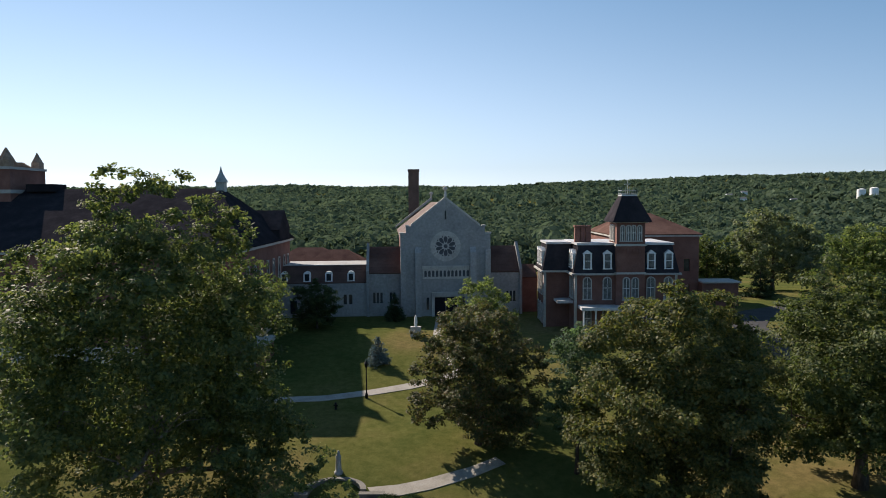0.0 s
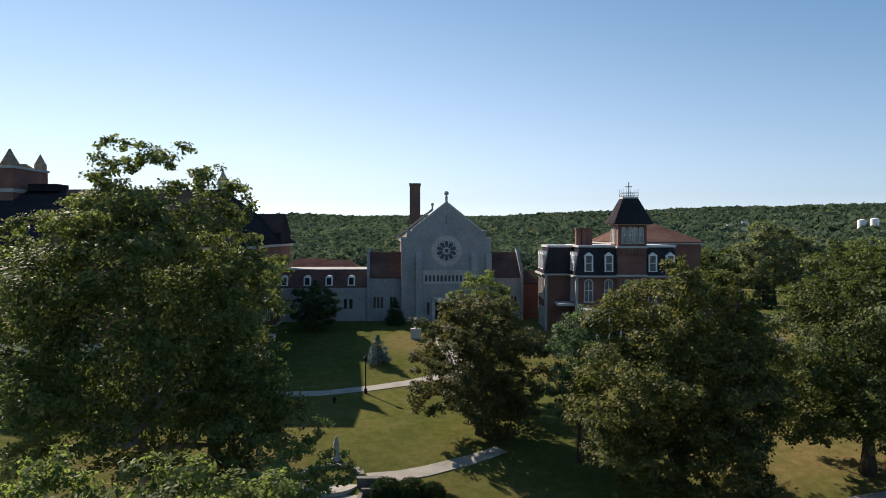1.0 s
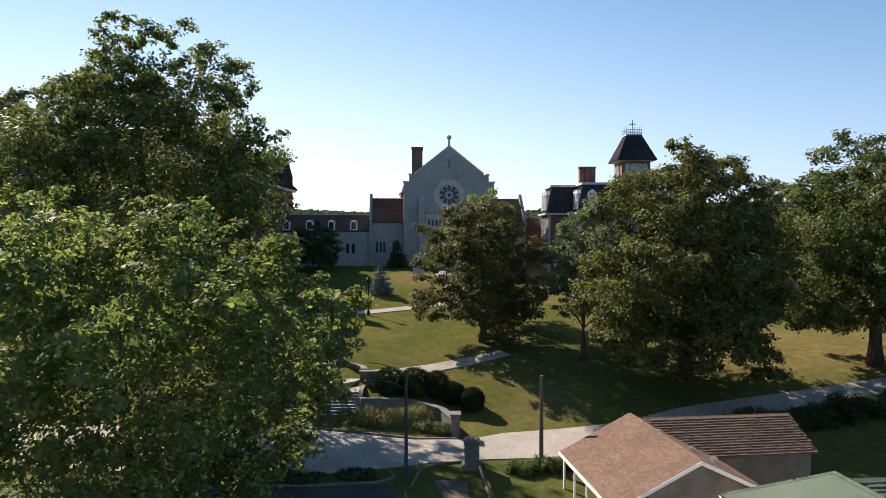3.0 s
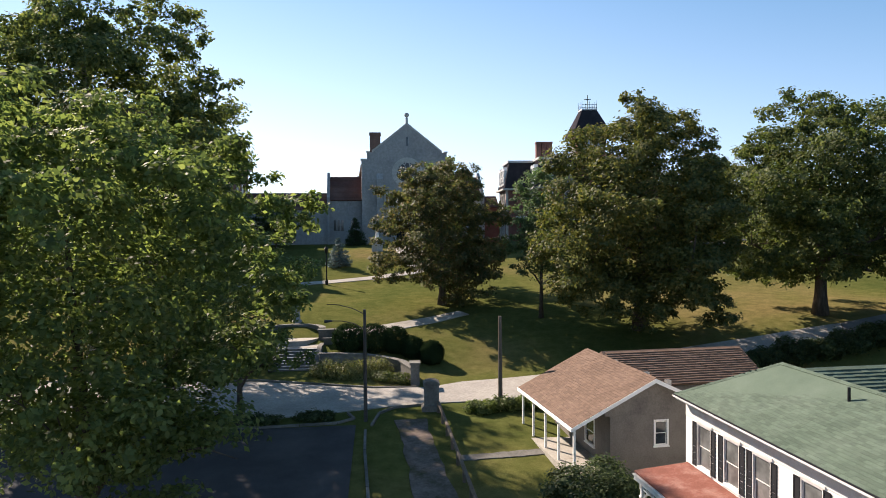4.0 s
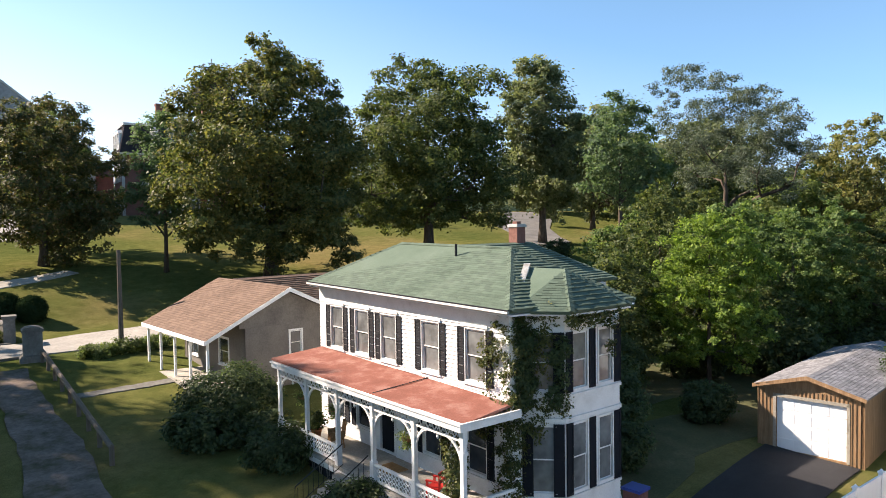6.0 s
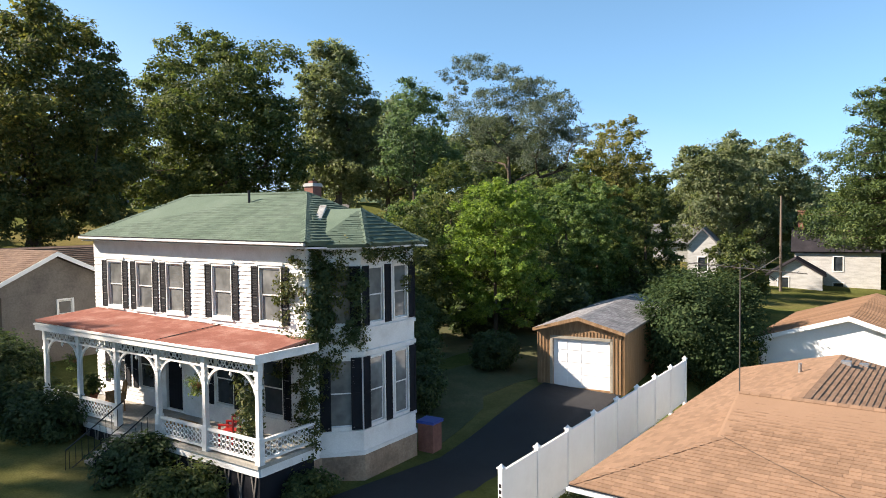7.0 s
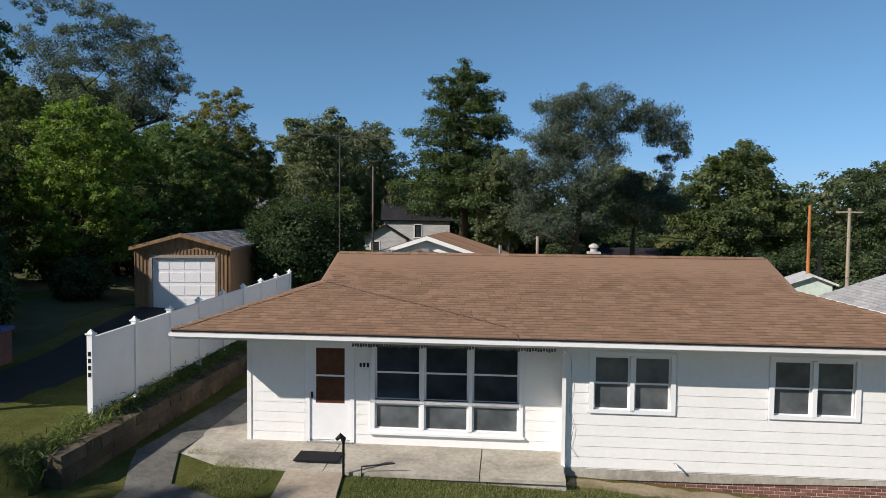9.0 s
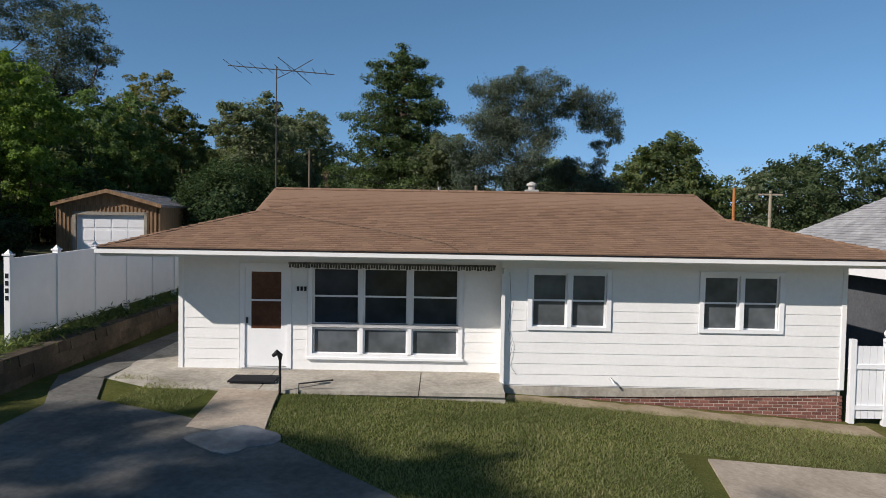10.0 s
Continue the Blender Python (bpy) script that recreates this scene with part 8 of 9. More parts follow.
tree("garden_tree", 38.2, 32.2, 4.3, 13.0, 1.4, 30000, 0.2, M_LEAF, "broad egg-shaped green garden tree", 26, 0.2, limbs=20, boughs=ovoid(38.2, 32.2, 4.3, 1.4, 13.0, 26))
tree("garden_tree", 29.6, 28.2, 3.2, 9.6, 1.2, 18000, 0.2, M_LEAF, "dense dark green tree behind the white house", 126, 0.2, n=14)
tree("garden_tree", 47.5, 33.0, 5.4, 12.8, 1.6, 22000, 0.28, M_LEAF_GARDEN, "dense dark green garden tree", 27, 0.25, n=14)
tree("back_tree", 89.8, 30.9, 5.8, 19.9, 5.0, 16000, 0.4, M_LEAF_PALE, "green tree behind the houses", 28, 0.35)
tree("back_tree", 105.0, 30.5, 8.6, 19.6, 3.0, 26000, 0.5, M_LEAF_PALE, "broad green tree behind the farmhouse", 29, 0.4)
tree("back_tree", 59.5, 19.0, 2.7, 7.8, 1.6, 12000, 0.24, M_LEAF, "small green tree beside the garage", 129, 0.14)
tree("back_tree", 124.8, 36.2, 10.8, 23.0, 3.0, 22000, 0.5, M_LEAF_PALE, "broad green tree far behind", 30, 0.5)
tree("back_tree", 95.2, 30.4, 6.4, 14.6, 3.4, 14000, 0.4, M_LEAF_PALE, "pale willow-like tree by the cottage", 31, 0.35, droop=0.5)
conifer("tall_spruce", 79.2, 10.0, 7.2, 22.9, 6.2, 80000, 0.32, M_NEEDLE_SUN, "tall ragged dark spruce", 132, 0.5, 13, 0.26, taper=0.36, flat=0.36, narrow=0.5, ring=10)
tree("willow_elm", 65.6, -2.3, 7.0, 18.4, 2.6, 84000, 0.27, M_LEAF_ELM, "large grey-green drooping elm with a domed crown", 33, 0.5, M_BARK, droop=0.5, narrow=0.4, fill=0.15, limbs=24, leader=0.55, per=22, loose=0.55,
     boughs=[(65.6, -1.5, 12.5, 2.2), (62.1, -2.1, 15.9, 1.6), (66.4, -4.5, 16.3, 1.7), (63.8, -6.1, 16.2, 0.9), (68.1, 0.5, 15.4, 1.6), (65.4, -1.1, 14.7, 2.4), (62.7, -3.6, 14.2, 2.1), (67.1, -6.0, 15.6, 1.0), (64.4, 1.2, 12.6, 2.0), (68.7, -0.8, 12.2, 2.5), (66.0, -3.5, 11.9, 2.2),
             (63.4, 2.3, 10.0, 1.8), (67.7, 0.4, 9.2, 2.5), (65.0, -2.3, 9.0, 1.9), (62.3, -4.0, 9.1, 1.4), (66.7, 1.1, 6.7, 2.2), (64.0, -2.7, 6.6, 1.8), (68.3, -4.3, 7.5, 1.5), (65.6, -3.4, 5.0, 1.7), (63.0, 0.3, 4.7, 1.9), (67.3, 2.3, 4.5, 1.6), (63.5, -1, 10.8, 1.9), (63.2, -4, 11.4, 1.7), (64, 1.5, 8.2, 1.8), (63, -2.5, 8.0, 1.6)])
tree("willow_elm", 70.5, -8.0, 4.9, 17.0, 3.0, 42000, 0.27, M_LEAF_ELM, "smaller grey-green elm with an arching drooping limb", 34, 0.35, M_BARK, droop=0.5, narrow=0.4, fill=0.12, limbs=16, leader=0.5, per=22, loose=0.55,
     boughs=[(71.0, -8.0, 8.0, 1.6), (68.0, -8.5, 15.2, 1.4), (71.1, -10.9, 15.1, 1.7), (69.2, -11.6, 13.0, 1.2), (72.3, -10.0, 13.9, 1.7), (70.4, -8.1, 14.9, 1.2), (68.5, -12.0, 11.9, 0.8), (71.5, -11.4, 11.1, 1.1), (69.6, -6.6, 14.4, 1.1), (70.8, -8.2, 9.0, 1.7), (68.9, -9.9, 7.9, 1.6),
             (72.0, -7.2, 7.8, 1.6), (70.1, -10.9, 9.4, 0.8), (68.2, -8.8, 5.8, 1.7), (71.3, -11.7, 6.7, 1.6), (69.3, -6.6, 5.8, 1.3)])
tree("back_tree", 75.0, 4.6, 4.2, 13.0, 2.0, 24000, 0.34, M_LEAF_PALE, "pale green tree beside the spruce", 35, 0.35, M_BARK_PALE)
tree("back_tree", 91.7, -22.8, 7.8, 15.2, 0.0, 44000, 0.42, M_LEAF_OLIVE, "round olive-green tree past the bungalow", 36, 0.4)
tree("back_tree", 62.0, -14.3, 2.9, 7.0, 0.2, 20000, 0.26, M_LEAF, "young green tree before the dark thicket", 135, 0.14, n=14)
tree("back_tree", 80.8, -39.2, 8.2, 12.9, 0.5, 22000, 0.36, M_LEAF_DARK, "dark green tree past the neighbour", 37, 0.4)
tree("back_tree", 74.2, -48.0, 7.5, 12.5, 0.0, 18000, 0.36, M_LEAF_DARK, "dark green tree past the neighbour", 38, 0.4)
tree("back_tree", 105.0, -8.0, 9.0, 12.0, 0.0, 18000, 0.42, M_LEAF_DARK, "dark green tree far behind the lane", 39, 0.4)
tree("back_tree", 100.0, 12.0, 9.0, 11.0, 0.0, 18000, 0.42, M_LEAF_DARK, "dark green tree far behind the farmhouse", 40, 0.4)
lawn_a = tree("lawn_tree", 80.0, 168.0, 11.0, 31.6, 14.0, 13000, 0.8, M_LEAF_PALE, "pale spreading tree on the far lawn", 41, 0.5)
lawn_b = tree("lawn_tree", 104.0, 171.0, 10.0, 27.4, 13.5, 11000, 0.75, M_LEAF_FRESH, "bright green tree on the far lawn", 42, 0.5)
lawn_c = tree("lawn_tree", 61.0, 160.0, 8.0, 25.0, 13.0, 10000, 0.68, M_LEAF, "green tree on the far lawn", 43, 0.5)
conifer("lawn_spruce", 76.0, 138.0, 3.4, 20.0, 13.4, 9000, 0.4, M_NEEDLE, "dark spruce on the lawn", 44, 0.2, 9)
conifer("lawn_spruce", 84.5, 142.0, 2.2, 18.0, 13.4, 6000, 0.4, M_NEEDLE, "dark spruce on the lawn", 45, 0.2, 8)
conifer("lawn_spruce", 68.0, 148.0, 3.0, 23.0, 13.4, 8000, 0.4, M_NEEDLE, "dark spruce on the lawn", 46, 0.2, 9)
conifer("blue_spruce", -9.4, 99.4, 1.75, 14.4, gz(-9.4, 99.4) + 0.3, 9000, 0.2, M_NEEDLE_BLUE, "small blue spruce on the lawn", 47, 0.1, 9, 0.12)
conifer("dark_evergreen", -8.6, 122.0, 2.1, 17.4, gz(-8.6, 122) + 0.2, 8000, 0.26, M_NEEDLE, "dark evergreen against the church wall", 48, 0.12, 8, 0.2)
tree("hall_tree", -21.3, 116.5, 4.2, 20.6, 12.8, 14000, 0.3, M_LEAF_DARK, "dark leafy tree before the stone range", 49, 0.2)

for i, (x, y, r, h) in enumerate(((39.5, 27.0, 3.6, 9.5), (50.0, 28.5, 4.2, 10.5), (58.0, 30.0, 4.4, 10.0), (42.0, 39.0, 4.6, 11.5))):
    tree("garden_tree", x, y, r, h, 1.4, 17000, 0.26, M_LEAF_GARDEN if i % 2 else M_LEAF, "dense green tree at the garden's end", 130 + i, 0.22, n=14)
# a farther row of trees past the lawn, sharing three crowns
for i, (x, y, k, s) in enumerate(((78, 78, 0, 0.9), (92, 84, 1, 1.0), (104, 74, 2, 1.0), (118, 86, 0, 1.1), (128, 70, 1, 0.9), (90, 104, 2, 1.1), (112, 110, 0, 1.2), (136, 100, 1, 1.2), (122, 56, 2, 0.9), (140, 48, 0, 1.0), (82, 62, 2, 0.6), (96, 58, 1, 0.7), (150, 22, 1, 1.0), (146, 4, 2, 0.9), (132, -14, 0, 0.9), (118, -34, 1, 0.9), (104, -50, 2, 0.9), (128, -52, 0, 1.0))):
    src = (lawn_a, lawn_b, lawn_c)[k]
    copy_thing(src, Matrix.Translation((x, y, gz(x, y))) @ pose(0, 0, 0, 0, 0, i * 67) @ Matrix.Scale(s * 0.95, 4))

# ---- shrubs ----
for i, (x, y, rx, h) in enumerate(((-5.0, 61.4, 1.9, 1.9), (-2.8, 61.3, 2.0, 1.9), (-0.9, 61.0, 1.6, 1.8), (0.6, 60.0, 1.35, 1.7), (2.2, 58.9, 1.35, 1.8))):
    bush("clipped_yew", x, y, rx, rx * 1.0, h * (1.36 if i < 3 else 1.15), 15000, 0.11, M_YEW, "dark clipped round yew shrub", 60 + i, -0.1, "clipped yews", n=0)
solo("planter_reeds", leaf_mesh("planter_reeds", [((x, 0.4 * math.sin(x), 0.55), (0.75, 0.7, 0.75)) for x in np.arange(-3.6, 1.4, 0.6)], 11000, 0.4, 70, 20, 0.4, 0.6, 0.18), M_REED, "tall pale planting along the retaining wall", "plants", kind="stuff", m=pose(-3.2, 56.3, gz(-3.2, 56.3)))
for i, x in enumerate((-1.6, -0.3)):
    bush("low_shrub", x, 54.6 - 0.5 * i, 1.0, 0.9, 0.8, 2200, 0.14, M_LEAF, "low green planter shrub", 72 + i, 0, "planter shrubs")
for i, (x, y, rx, h) in enumerate(((5.0, 46.3, 1.2, 0.8), (6.8, 46.8, 1.3, 0.9), (8.4, 47.3, 1.0, 0.8))):
    bush("hedge_shrub", x, y, rx, 0.8, h, 3400, 0.14, M_LEAF_FRESH, "low green hedge shrub by the road", 75 + i, 0, "road hedge")
bush("garden_bush", 8.6, 31.6, 2.4, 1.9, 2.6, 15000, 0.17, M_LEAF_DARK, "large dark garden bush", 80)
bush("garden_bush", 7.0, 29.6, 1.6, 1.5, 1.6, 7000, 0.17, M_LEAF_DARK, "low dark garden bush", 81)
bush("garage_bush", 34.6, 13.0, 3.3, 3.0, 5.6, 40000, 0.16, M_LEAF_LILAC, "big dark shrub beside the garage", 82, n=12)
for i, (x, y, rx, h) in enumerate(((74.5, -1.5, 2.4, 3.6), (86.5, -9.5, 3.4, 5.2), (75.0, -14.0, 2.6, 4.0), (72.8, -9.6, 1.5, 2.2), (73.0, -17.0, 3.0, 4.4), (86.0, 2.0, 3.4, 5.0), (88.0, -4.0, 3.6, 5.4))):
    bush("thicket_bush", x, y, rx, rx, h, 7000, 0.34, M_LEAF_DARK, "dark bush in the thicket under the elms", 140 + i, 0, "thicket bushes")
bush("porch_bush", 9.6, 21.0, 1.4, 1.0, 1.3, 6000, 0.14, M_LEAF_DARK, "dark shrub before the porch", 83, 0, "porch shrubs")
bush("porch_bush", 10.0, 18.6, 1.5, 0.9, 1.0, 6000, 0.14, M_LEAF, "green shrub before the porch", 84, 0, "porch shrubs")
bush("porch_bush", 9.0, 26.2, 1.5, 1.2, 1.6, 6000, 0.14, M_LEAF_DARK, "dark shrub before the porch", 85, 0, "porch shrubs")
bush("porch_bush", 9.2, 28.8, 1.3, 1.2, 1.5, 5000, 0.14, M_LEAF_DARK, "dark shrub before the porch", 86, 0, "porch shrubs")
for i, (x, y, rx, h) in enumerate(((22.4, 22.2, 2.2, 3.6), (25.6, 25.6, 2.6, 4.6), (20.6, 19.6, 1.3, 2.0), (28.6, 28.6, 3.0, 5.4), (23.5, 28.4, 2.6, 5.2))):
    bush("lilac_shrub", x, y, rx, rx * 0.9, h, 8000, 0.17, M_LEAF_DARK, "tall dark shrub in the shade behind the white house", 180 + i, -0.1, "shaded shrubs", n=9)
bush("round_shrub", 27.6, 20.6, 1.3, 1.2, 1.9, 6000, 0.15, M_LEAF_DARK, "dark rounded shrub beside the black drive", 88)
for i, (x, y) in enumerate(((35, 27), (39, 23.5), (46, 24), (49, 22.5), (55.5, 22), (57, 26), (36.5, 31))):
    bush("undergrowth", x, y, 2.6, 2.0, 3.0 + 0.4 * math.sin(i * 2), 4200, 0.3, M_LEAF_DARK, "dense dark undergrowth beneath the garden trees", 140 + i, 0, "garden undergrowth")
for i, (x, y) in enumerate(((73, -14), (76, -18.5), (72, -22), (77, -26.5), (74, -31), (78, -36))):
    bush("undergrowth", x, y, 4.2, 3.6, 5.0 + 0.9 * math.sin(i * 2.3), 7000, 0.34, M_LEAF_DARK, "dense dark thicket beneath the back trees", 160 + i, -0.2, "back thicket")
far_house(pose(58.5, -19.0, -0.55, 0, 0, -100), "low pale green shed with white roof trim", 2.8, 4.0, 1.0, ("y", 1.55), M_PALE_GREEN, M_WHITE_ROOF)
bush("corner_bush", 12.4, 16.2, 0.9, 0.6, 0.9, 2600, 0.12, M_LEAF, "wispy shrub at the house corner", 87)
for i in range(13):
    x = 21 + i * 2.6
    y = float(np.interp(x, (18.3, 28.9, 37.4, 52), (54.2, 56.4, 57.4, 59.5))) - 2.0
    bush("bank_shrub", x, y, 1.9, 1.2, 1.9 + 0.3 * math.sin(i * 2.1), 4600, 0.2, M_LEAF_DARK, "dark shrub along the lawn bank", 90 + i, 0, "bank shrubs")
for i, (x, y, r, h) in enumerate(((28, 110.5, 1.2, 1.2), (-12, 52 + 6.4, 1.6, 1.6), (-14.5, 57.5, 2.0, 2.2), (-6, 44.9 + 0.6, 1.4, 0.5), (-9.5, 45.0, 1.6, 0.5), (-14, 45.2, 2.0, 0.5))):
    bush("low_shrub", x, y, r, r * 0.6, h, 2600, 0.16, M_LEAF_DARK, "low dark shrub on the ground", 100 + i, 0, "low shrubs")

# climbing plant on the villa's corner
rng = random.Random(8)
iv = []
for k in range(70):
    z = rng.uniform(1.6, 8.0)
    if rng.random() < 0.6:
        u = abs(rng.gauss(0, 0.3 + 0.22 * (z > 4)))
        iv.append(((-0.08, u, z), (0.12, 0.3, 0.4)))
    else:
        t = rng.uniform(0, 1.0)
        iv.append(((0.1 + 1.1 * t, -0.05 - 0.85 * max(0, t - 0.3), rng.uniform(4.4, 8.0)), (0.32, 0.22, 0.45)))
for k in range(20):
    z = rng.uniform(1.5, 5.5)
    iv.append(((-0.25 + (0.25 + 0.16 * (z - 1.5)) * rng.random(), -0.12, z), (0.2, 0.14, 0.45)))
for k in range(12):
    iv.append(((1.4 + 0.25 * k, -1.25, 7.95 - 0.3 * rng.random() * (k % 3)), (0.25, 0.12, 0.2)))
for k in range(9):
    iv.append(((1.3 + 0.1 * rng.random(), -0.95, 5.6 - 0.15 * k * rng.random()), (0.16, 0.1, 0.2)))
for k in range(6):
    iv.append(((3.3 + 0.1 * rng.random(), -1.2, 6.7 + 0.2 * k), (0.1, 0.08, 0.16)))
for k in range(12):
    iv.append(((-0.12, 0.2 + rng.random() * 1.0, 5.6 + rng.random() * 1.4), (0.1, 0.22, 0.25)))
solo("ivy", leaf_mesh("ivy", iv, 15000, 0.11, 55, 22, 0.4, 0.3), M_IVY, "ragged ivy climbing the villa's corner", "ivy", m=Gm)
dk = []
for k in range(40):
    t = rng.uniform(-0.2, 0.3) if k % 7 else rng.uniform(0.7, 0.95)
    z = rng.uniform(5.5, 7.9) if k < 34 else rng.uniform(4.9, 5.5)
    dk.append(((0.45 + 0.95 * t - 0.06, -0.95 * t - 0.08, z), (0.2, 0.16, 0.36)))
solo("dark_ivy", leaf_mesh("dark_ivy", dk, 10000, 0.12, 57, 22, 0.4, 0.3), M_LEAF_DARK, "dark ivy hanging over the bay's shaded side", "ivy", m=Gm)
solo("porch_vine", leaf_mesh("porch_vine", [((-1.6, 0.8, 2.3 + 0.3 * k), (0.3, 0.35, 0.35)) for k in range(8)], 3600, 0.12, 56, 20, 0.4, 0.3), M_IVY, "yellowing vine on the porch", "vine", m=Gm)

# porch furniture
chair = thing("garden_chair", Gm @ pose(-1.35, 2.0, PF, 0, 0, 200), "red plastic garden chair on the porch", "chair")
part("seat", Geo().box(-0.25, 0.25, -0.25, 0.25, 0.4, 0.44), M_RED_PLASTIC, chair)
part("backrest", Geo().box(-0.25, -0.18, 0.22, 0.26, 0.44, 0.95).box(0.18, 0.25, 0.22, 0.26, 0.44, 0.95).box(-0.18, 0.18, 0.22, 0.25, 0.85, 0.95).box(-0.18, 0.18, 0.22, 0.25, 0.6, 0.7), M_RED_PLASTIC, chair)
for x in (-0.22, 0.22):
    for y in (-0.22, 0.22):
        part("leg", Geo().box(x - 0.025, x + 0.025, y - 0.025, y + 0.025, 0, 0.4), M_RED_PLASTIC, chair)
    part("armrest", Geo().box(x - 0.04, x + 0.04, -0.25, 0.25, 0.62, 0.66).box(x - 0.03, x + 0.03, -0.24, -0.18, 0.44, 0.62), M_RED_PLASTIC, chair)
wick = thing("wicker_chair", Gm @ pose(-1.1, 8.7, PF, 0, 0, 250), "brown wicker armchair on the porch", "chair")
M_WICKER = surface("brown_wicker", (0.3, 0.16, 0.07), (0.18, 0.09, 0.04), (0.42, 0.25, 0.12), 0.8, big=6, fine=40, bump=0.5, bump_scale=60)
part("seat", Geo().box(-0.28, 0.28, -0.28, 0.28, 0.3, 0.42), M_WICKER, wick)
part("backrest", Geo().slab([(-0.3, 0.26, 0.42), (0.3, 0.26, 0.42), (0.26, 0.34, 1.0), (0.0, 0.35, 1.08), (-0.26, 0.34, 1.0)], (0, 0.05, 0)), M_WICKER, wick)
for x in (-0.3, 0.3):
    part("armrest", Geo().box(x - 0.05, x + 0.05, -0.28, 0.3, 0.6, 0.66).box(x - 0.03, x + 0.03, -0.26, 0.26, 0.42, 0.6), M_WICKER, wick)
    for y in (-0.25, 0.25):
        part("leg", Geo().tube([(x * 0.9, y, 0.32), (x, y * 1.05, 0.0)], 0.025, 6), M_WICKER, wick)
for y in (3.0, 7.6, 10.2):
    hb = thing("hanging_basket", Gm @ pose(PX + 0.35, y, 3.9), "hanging basket with trailing green leaves", "basket", "hanging baskets")
    part("bowl", Geo().lathe(0, 0, [(0.05, -0.16), (0.16, -0.05), (0.19, 0.04)], 12), M_WICKER, hb)
    part("plant", leaf_mesh("plant", [((0, 0, 0.12), (0.26, 0.26, 0.2)), ((0, 0, -0.1), (0.24, 0.24, 0.22))], 500, 0.1, 59, 14, 0.4, 0.4), M_LEAF_FRESH, hb, kind="stuff")
    part("hanger", Geo().tube([(-0.17, 0, 0.04), (0, 0, 0.6), (0.17, 0, 0.04)], 0.006, 4).tube([(0, 0, 0.58), (0, 0, 1.08)], 0.006, 4), M_IRON, hb)
solo("porch_mat", Geo().box(-1.3, -0.5, 4.7, 5.7, PF, PF + 0.03), surface("tan_coir", (0.35, 0.2, 0.09), rough=0.95), "tan coir mat on the porch", "mat", m=Gm)
urn = thing("flower_pot", Gm @ pose(-1.4, 9.9, PF), "terracotta pot with a green plant", "plant pot")
part("pot", Geo().lathe(0, 0, [(0.2, 0), (0.3, 0.45), (0.34, 0.5)], 12), surface("terracotta", (0.4, 0.15, 0.07), rough=0.85), urn)
part("plant", leaf_mesh("plant", [((0, 0, 0.85), (0.4, 0.4, 0.4))], 900, 0.14, 58, 15), M_LEAF, urn)
wb = thing("wheeled_bin", pose(17.9, 16.4, gz(17.9, 16.4), 0, 0, 10), "dark wheeled bin with a blue lid", "bin")
part("body", Geo().slab([(-0.3, -0.3, 1.0), (0.3, -0.3, 1.0), (0.3, 0.3, 1.0), (-0.3, 0.3, 1.0)], (0, 0, -1.0)), M_BRICK_FAR, wb)
part("lid", Geo().box(-0.34, 0.34, -0.36, 0.34, 1.0, 1.1), M_BLUE, wb)


# ---- grass blades before the bungalow ----
def blades(n, x0, x1, y0, y1, seed):
    rg = np.random.default_rng(seed)
    x, y = rg.uniform(x0, x1, n), rg.uniform(y0, y1, n)
    ok = ~((x < 12.0) & (y > 0.4 + 1.14 * (x - 7.8))) & ~((y > 4.2) & (y < 5.9)) & ~((x < 11.8) & (y < -3.0)) & ~((y > 7.3) & (x < 14))
    x, y = x[ok], y[ok]
    n = len(x)
    z = ground_z(x, y)
    a, h, w = rg.uniform(0, 2 * np.pi, n), rg.uniform(0.02, 0.055, n), rg.uniform(0.006, 0.013, n)
    tilt = rg.normal(size=(n, 2)) * 0.03
    p = np.stack([x, y, z - 0.01], 1)
    s = np.stack([np.cos(a) * w, np.sin(a) * w, np.zeros(n)], 1)
    t = p + np.stack([tilt[:, 0], tilt[:, 1], h + 0.01], 1)
    v = np.stack([p - s, p + s, t + s * 0.25, t - s * 0.25], 1).reshape(-1, 3)
    me = bpy.data.meshes.new("lawn_grass")
    me.vertices.add(len(v))
    me.vertices.foreach_set("co", v.astype(np.float32).ravel())
    me.loops.add(4 * n)
    me.loops.foreach_set("vertex_index", np.arange(4 * n, dtype=np.int32))
    me.polygons.add(n)
    me.polygons.foreach_set("loop_start", np.arange(0, 4 * n, 4, dtype=np.int32))
    me.update(calc_edges=True)
    return me


M_BLADE = foliage("grass_blades", [(0.155, 0.175, 0.056), (0.195, 0.208, 0.07), (0.235, 0.235, 0.086), (0.33, 0.285, 0.15)], 0.42, 0.8)
solo("lawn_grass", blades(120000, 7.5, 14.4, -8.5, 8.2, 4), M_BLADE, "short green and straw-coloured grass blades", "grass", kind="stuff")


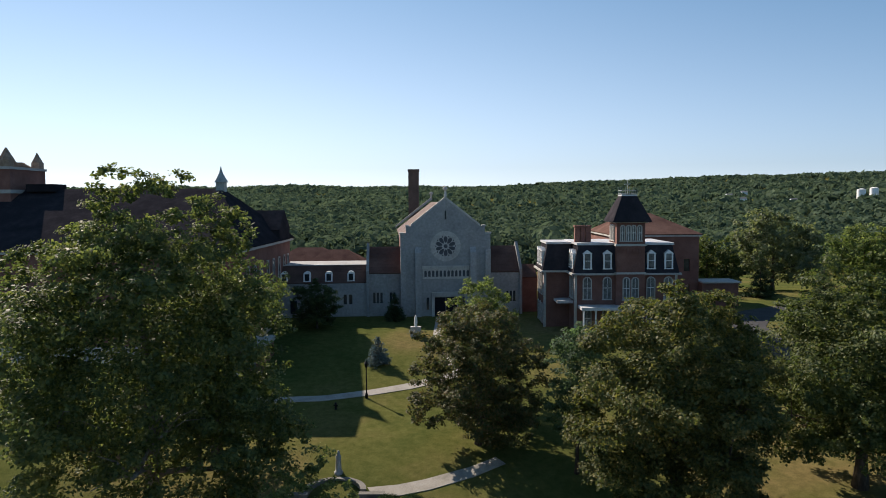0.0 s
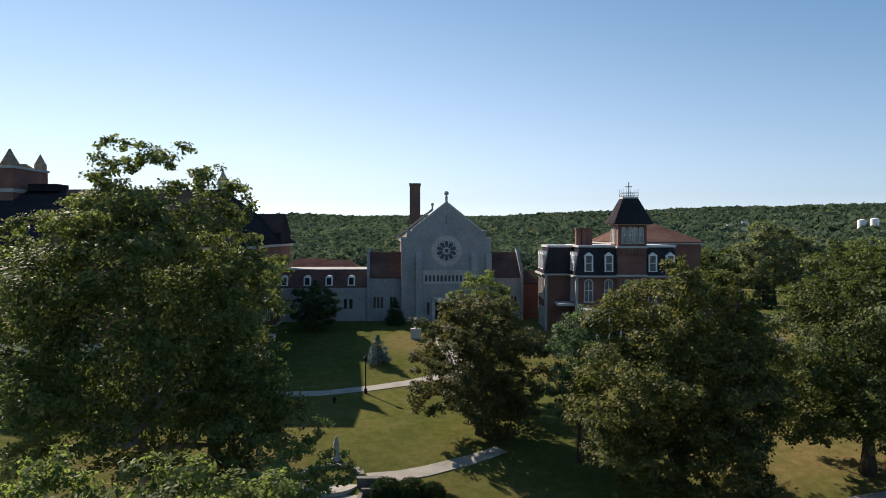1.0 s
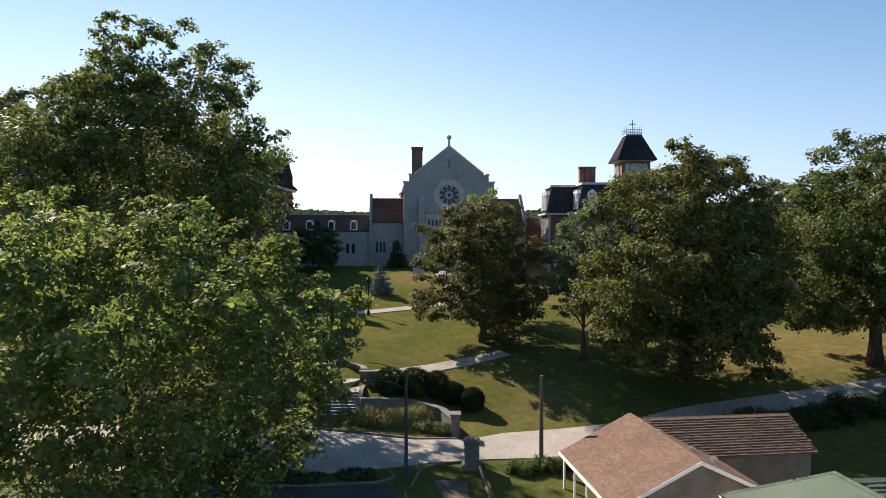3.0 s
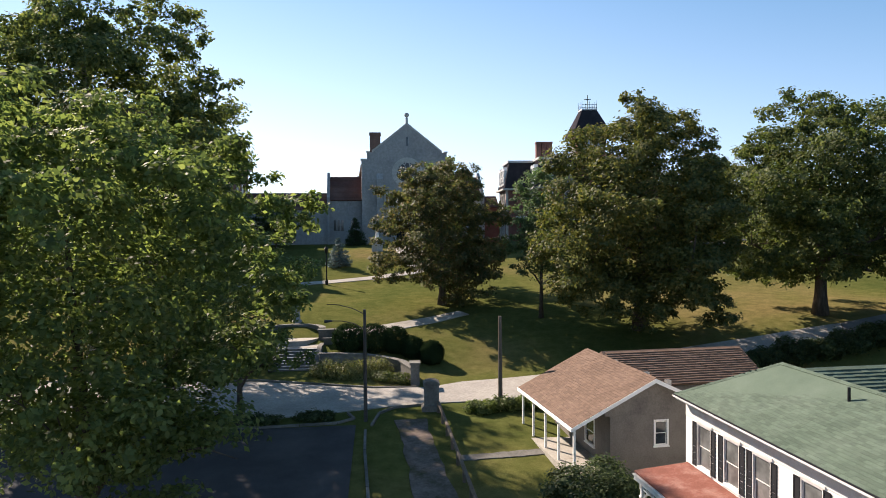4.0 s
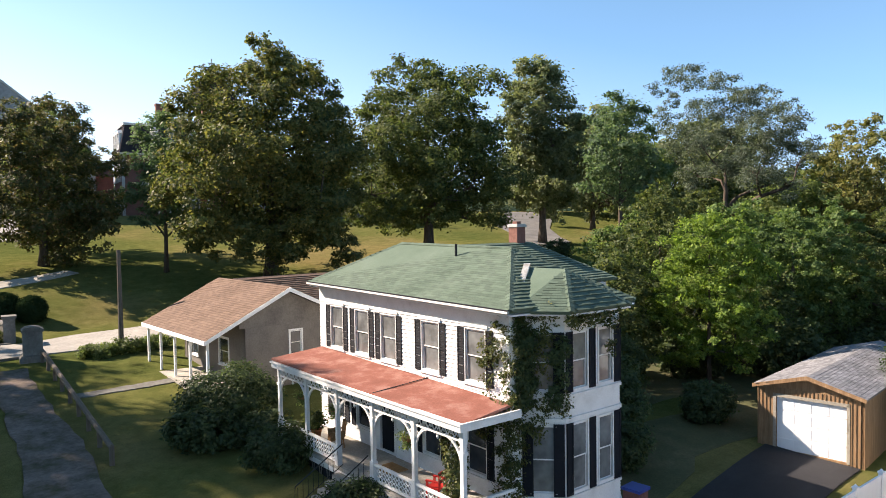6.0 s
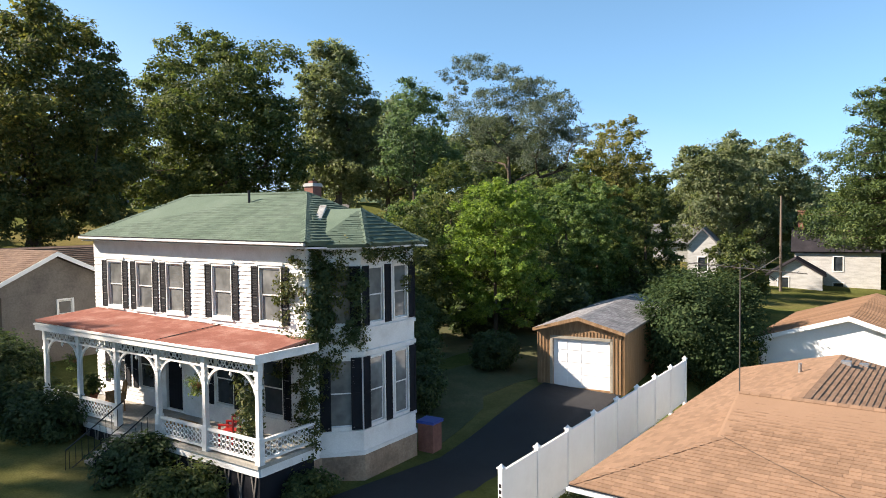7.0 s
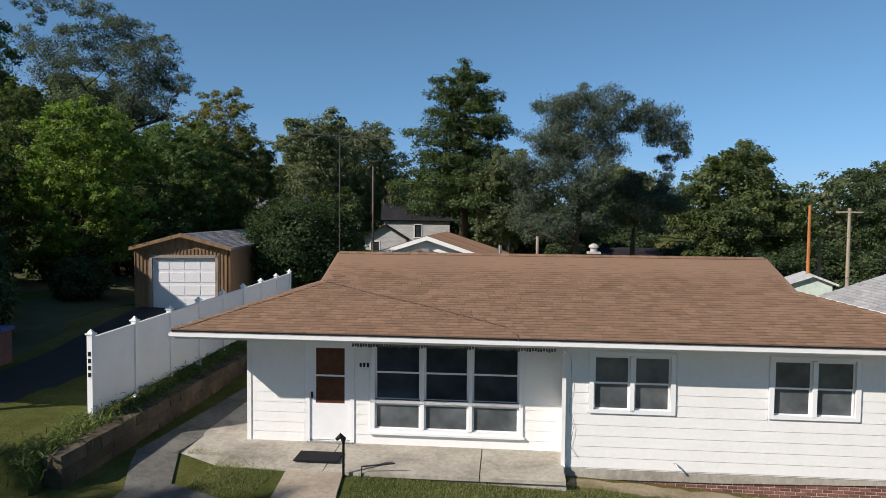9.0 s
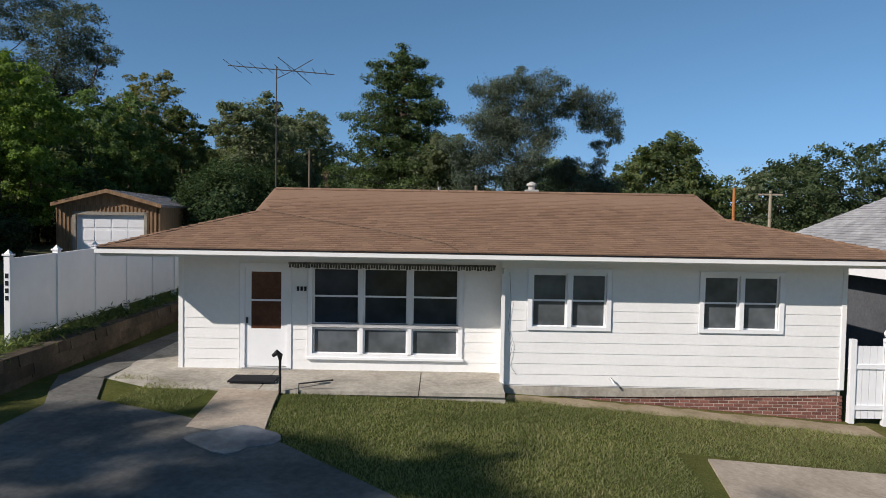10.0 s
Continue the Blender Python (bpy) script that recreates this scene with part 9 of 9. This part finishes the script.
# ---- far woods ----
def woods():
    rg = np.random.default_rng(77)
    V = []

    def stand(xs, ys, rs, hs, per, q):
        k = len(xs)
        zs = ground_z(xs, ys)
        idx = np.repeat(np.arange(k), per)
        n = len(idx)
        d = rg.normal(size=(n, 3))
        d[:, 2] = np.abs(d[:, 2]) * 0.9 - 0.25
        d /= np.linalg.norm(d, axis=1)[:, None]
        lob = 1 + 0.15 * np.sin(3 * np.arctan2(d[:, 1], d[:, 0]) + idx * 1.7) * np.cos(4 * d[:, 2] + idx)
        pos = np.stack([xs[idx], ys[idx], zs[idx] + hs[idx] * 0.52], 1) + d * np.stack([rs[idx], rs[idx], hs[idx] * 0.5], 1) * (lob * rg.uniform(0.9, 1.05, n))[:, None]
        nr = d + rg.normal(size=(n, 3)) * 0.16
        nr /= np.linalg.norm(nr, axis=1)[:, None]
        a = np.cross(nr, rg.normal(size=(n, 3)))
        a /= np.linalg.norm(a, axis=1)[:, None]
        b = np.cross(nr, a)
        ln = (q[idx] * rg.uniform(0.6, 1.35, n))[:, None]
        return np.stack([pos - a * ln, pos + b * ln * 0.7, pos + a * ln, pos - b * ln * 0.7], 1).reshape(-1, 3)

    def area(n, r0, r1, a0, a1, size, per, qf):
        r = np.sqrt(rg.uniform(r0 * r0, r1 * r1, n))
        a = rg.uniform(radians(a0), radians(a1), n)
        x, y = r * np.sin(a), r * np.cos(a)
        ok = np.ones(n, bool)
        if r0 < 420:
            ok &= ~((x > 55) & (x < 230) & (y < 262))
            ok &= ~((y < 205) & (np.abs(x) < 70))
            ok &= ~((np.abs(x + 75) < 22) & (np.abs(y - 290) < 35))
        x, y = x[ok], y[ok]
        rs = rg.uniform(0.7, 1.3, len(x)) * size
        return stand(x, y, rs, rs * (rg.uniform(1.7, 2.5, len(x)) if r0 < 400 else rg.uniform(1.2, 1.7, len(x)) if r0 < 1400 else rg.uniform(0.7, 1.1, len(x))), per, rs * qf)

    V.append(area(640, 190, 420, -42, 46, 6.4, 125, 0.172))
    V.append(area(2300, 400, 800, -40, 42, 6.6, 36, 0.3))
    V.append(area(5200, 780, 1500, -38, 40, 7.4, 12, 0.5))
    V.append(area(7400, 1450, 3300, -37, 39, 13.0, 7, 0.68))
    V.append(area(260, 130, 330, 58, 128, 5.0, 100, 0.23))
    V.append(area(300, 330, 900, 50, 130, 6.0, 56, 0.3))
    V.append(area(320, 112, 165, 62, 130, 4.4, 90, 0.23))
    v = np.concatenate(V)
    n = len(v) // 4
    me = bpy.data.meshes.new("far_woods")
    me.vertices.add(len(v))
    me.vertices.foreach_set("co", v.astype(np.float32).ravel())
    me.loops.add(4 * n)
    me.loops.foreach_set("vertex_index", np.arange(4 * n, dtype=np.int32))
    me.polygons.add(n)
    me.polygons.foreach_set("loop_start", np.arange(0, 4 * n, 4, dtype=np.int32))
    me.update(calc_edges=True)
    solo("far_woods", me, M_FOREST, "continuous green woodland, haze in its leaf colour, reaching the hills", "woods", kind="stuff")


woods()
for i, (x, y, s) in enumerate(((840, 1400, 8), (872, 1410, 8), (905, 1400, 7), (640, 1500, 9), (700, 1400, 8), (660, 1620, 9), (720, 1680, 9))):
    if i < 3:
        solo("storage_tank", Geo().lathe(0, 0, [(s, -10), (s, s * 1.1 + 16), (s * 0.2, s * 1.1 + 18)], 24), M_WHITE, "white cylindrical storage tank far off", "tank", "far tanks", m=pose(x, y, gz(x, y)))
    else:
        far_house(pose(x, y, gz(x, y) + 12), "pale far house among the woods", s * 1.6, s, s * 0.5, ("x", s * 0.8), M_WHITE, M_SHINGLE_GREY, base=-14)

# ---- bricks of the bungalow's footing ----
brick_me = {}
for w in (0.2, 0.1):
    g = Geo().box(-0.012, 0.04, 0, w, 0, 0.058)
    g.v = [(x + (0.004 if z > 0.03 and x < 0 else 0), y, z) for x, y, z in g.v]
    brick_me[w] = g.data("brick")
    brick_me[w].materials.append(M_BRICK)
foot = thing("brick_footing", W, "red brick footing with pale mortar joints", "footing")
for r in range(8):
    z = -0.37 - r * 0.073
    y = -0.03 - (0.105 if r % 2 else 0)
    while y > YR + 0.02:
        w = 0.2 if y - 0.2 > YR else 0.1
        top_ground = -0.36 + 0.075 * (y + 0.1) - 0.1
        if z + 0.06 > top_ground - 0.12:
            o_ = new("brick", brick_me[w])
            o_.parent = foot
            o_.location = (0.034 + 0.003 * math.sin(y * 37 + r), y - w, z)
        y -= w + 0.016
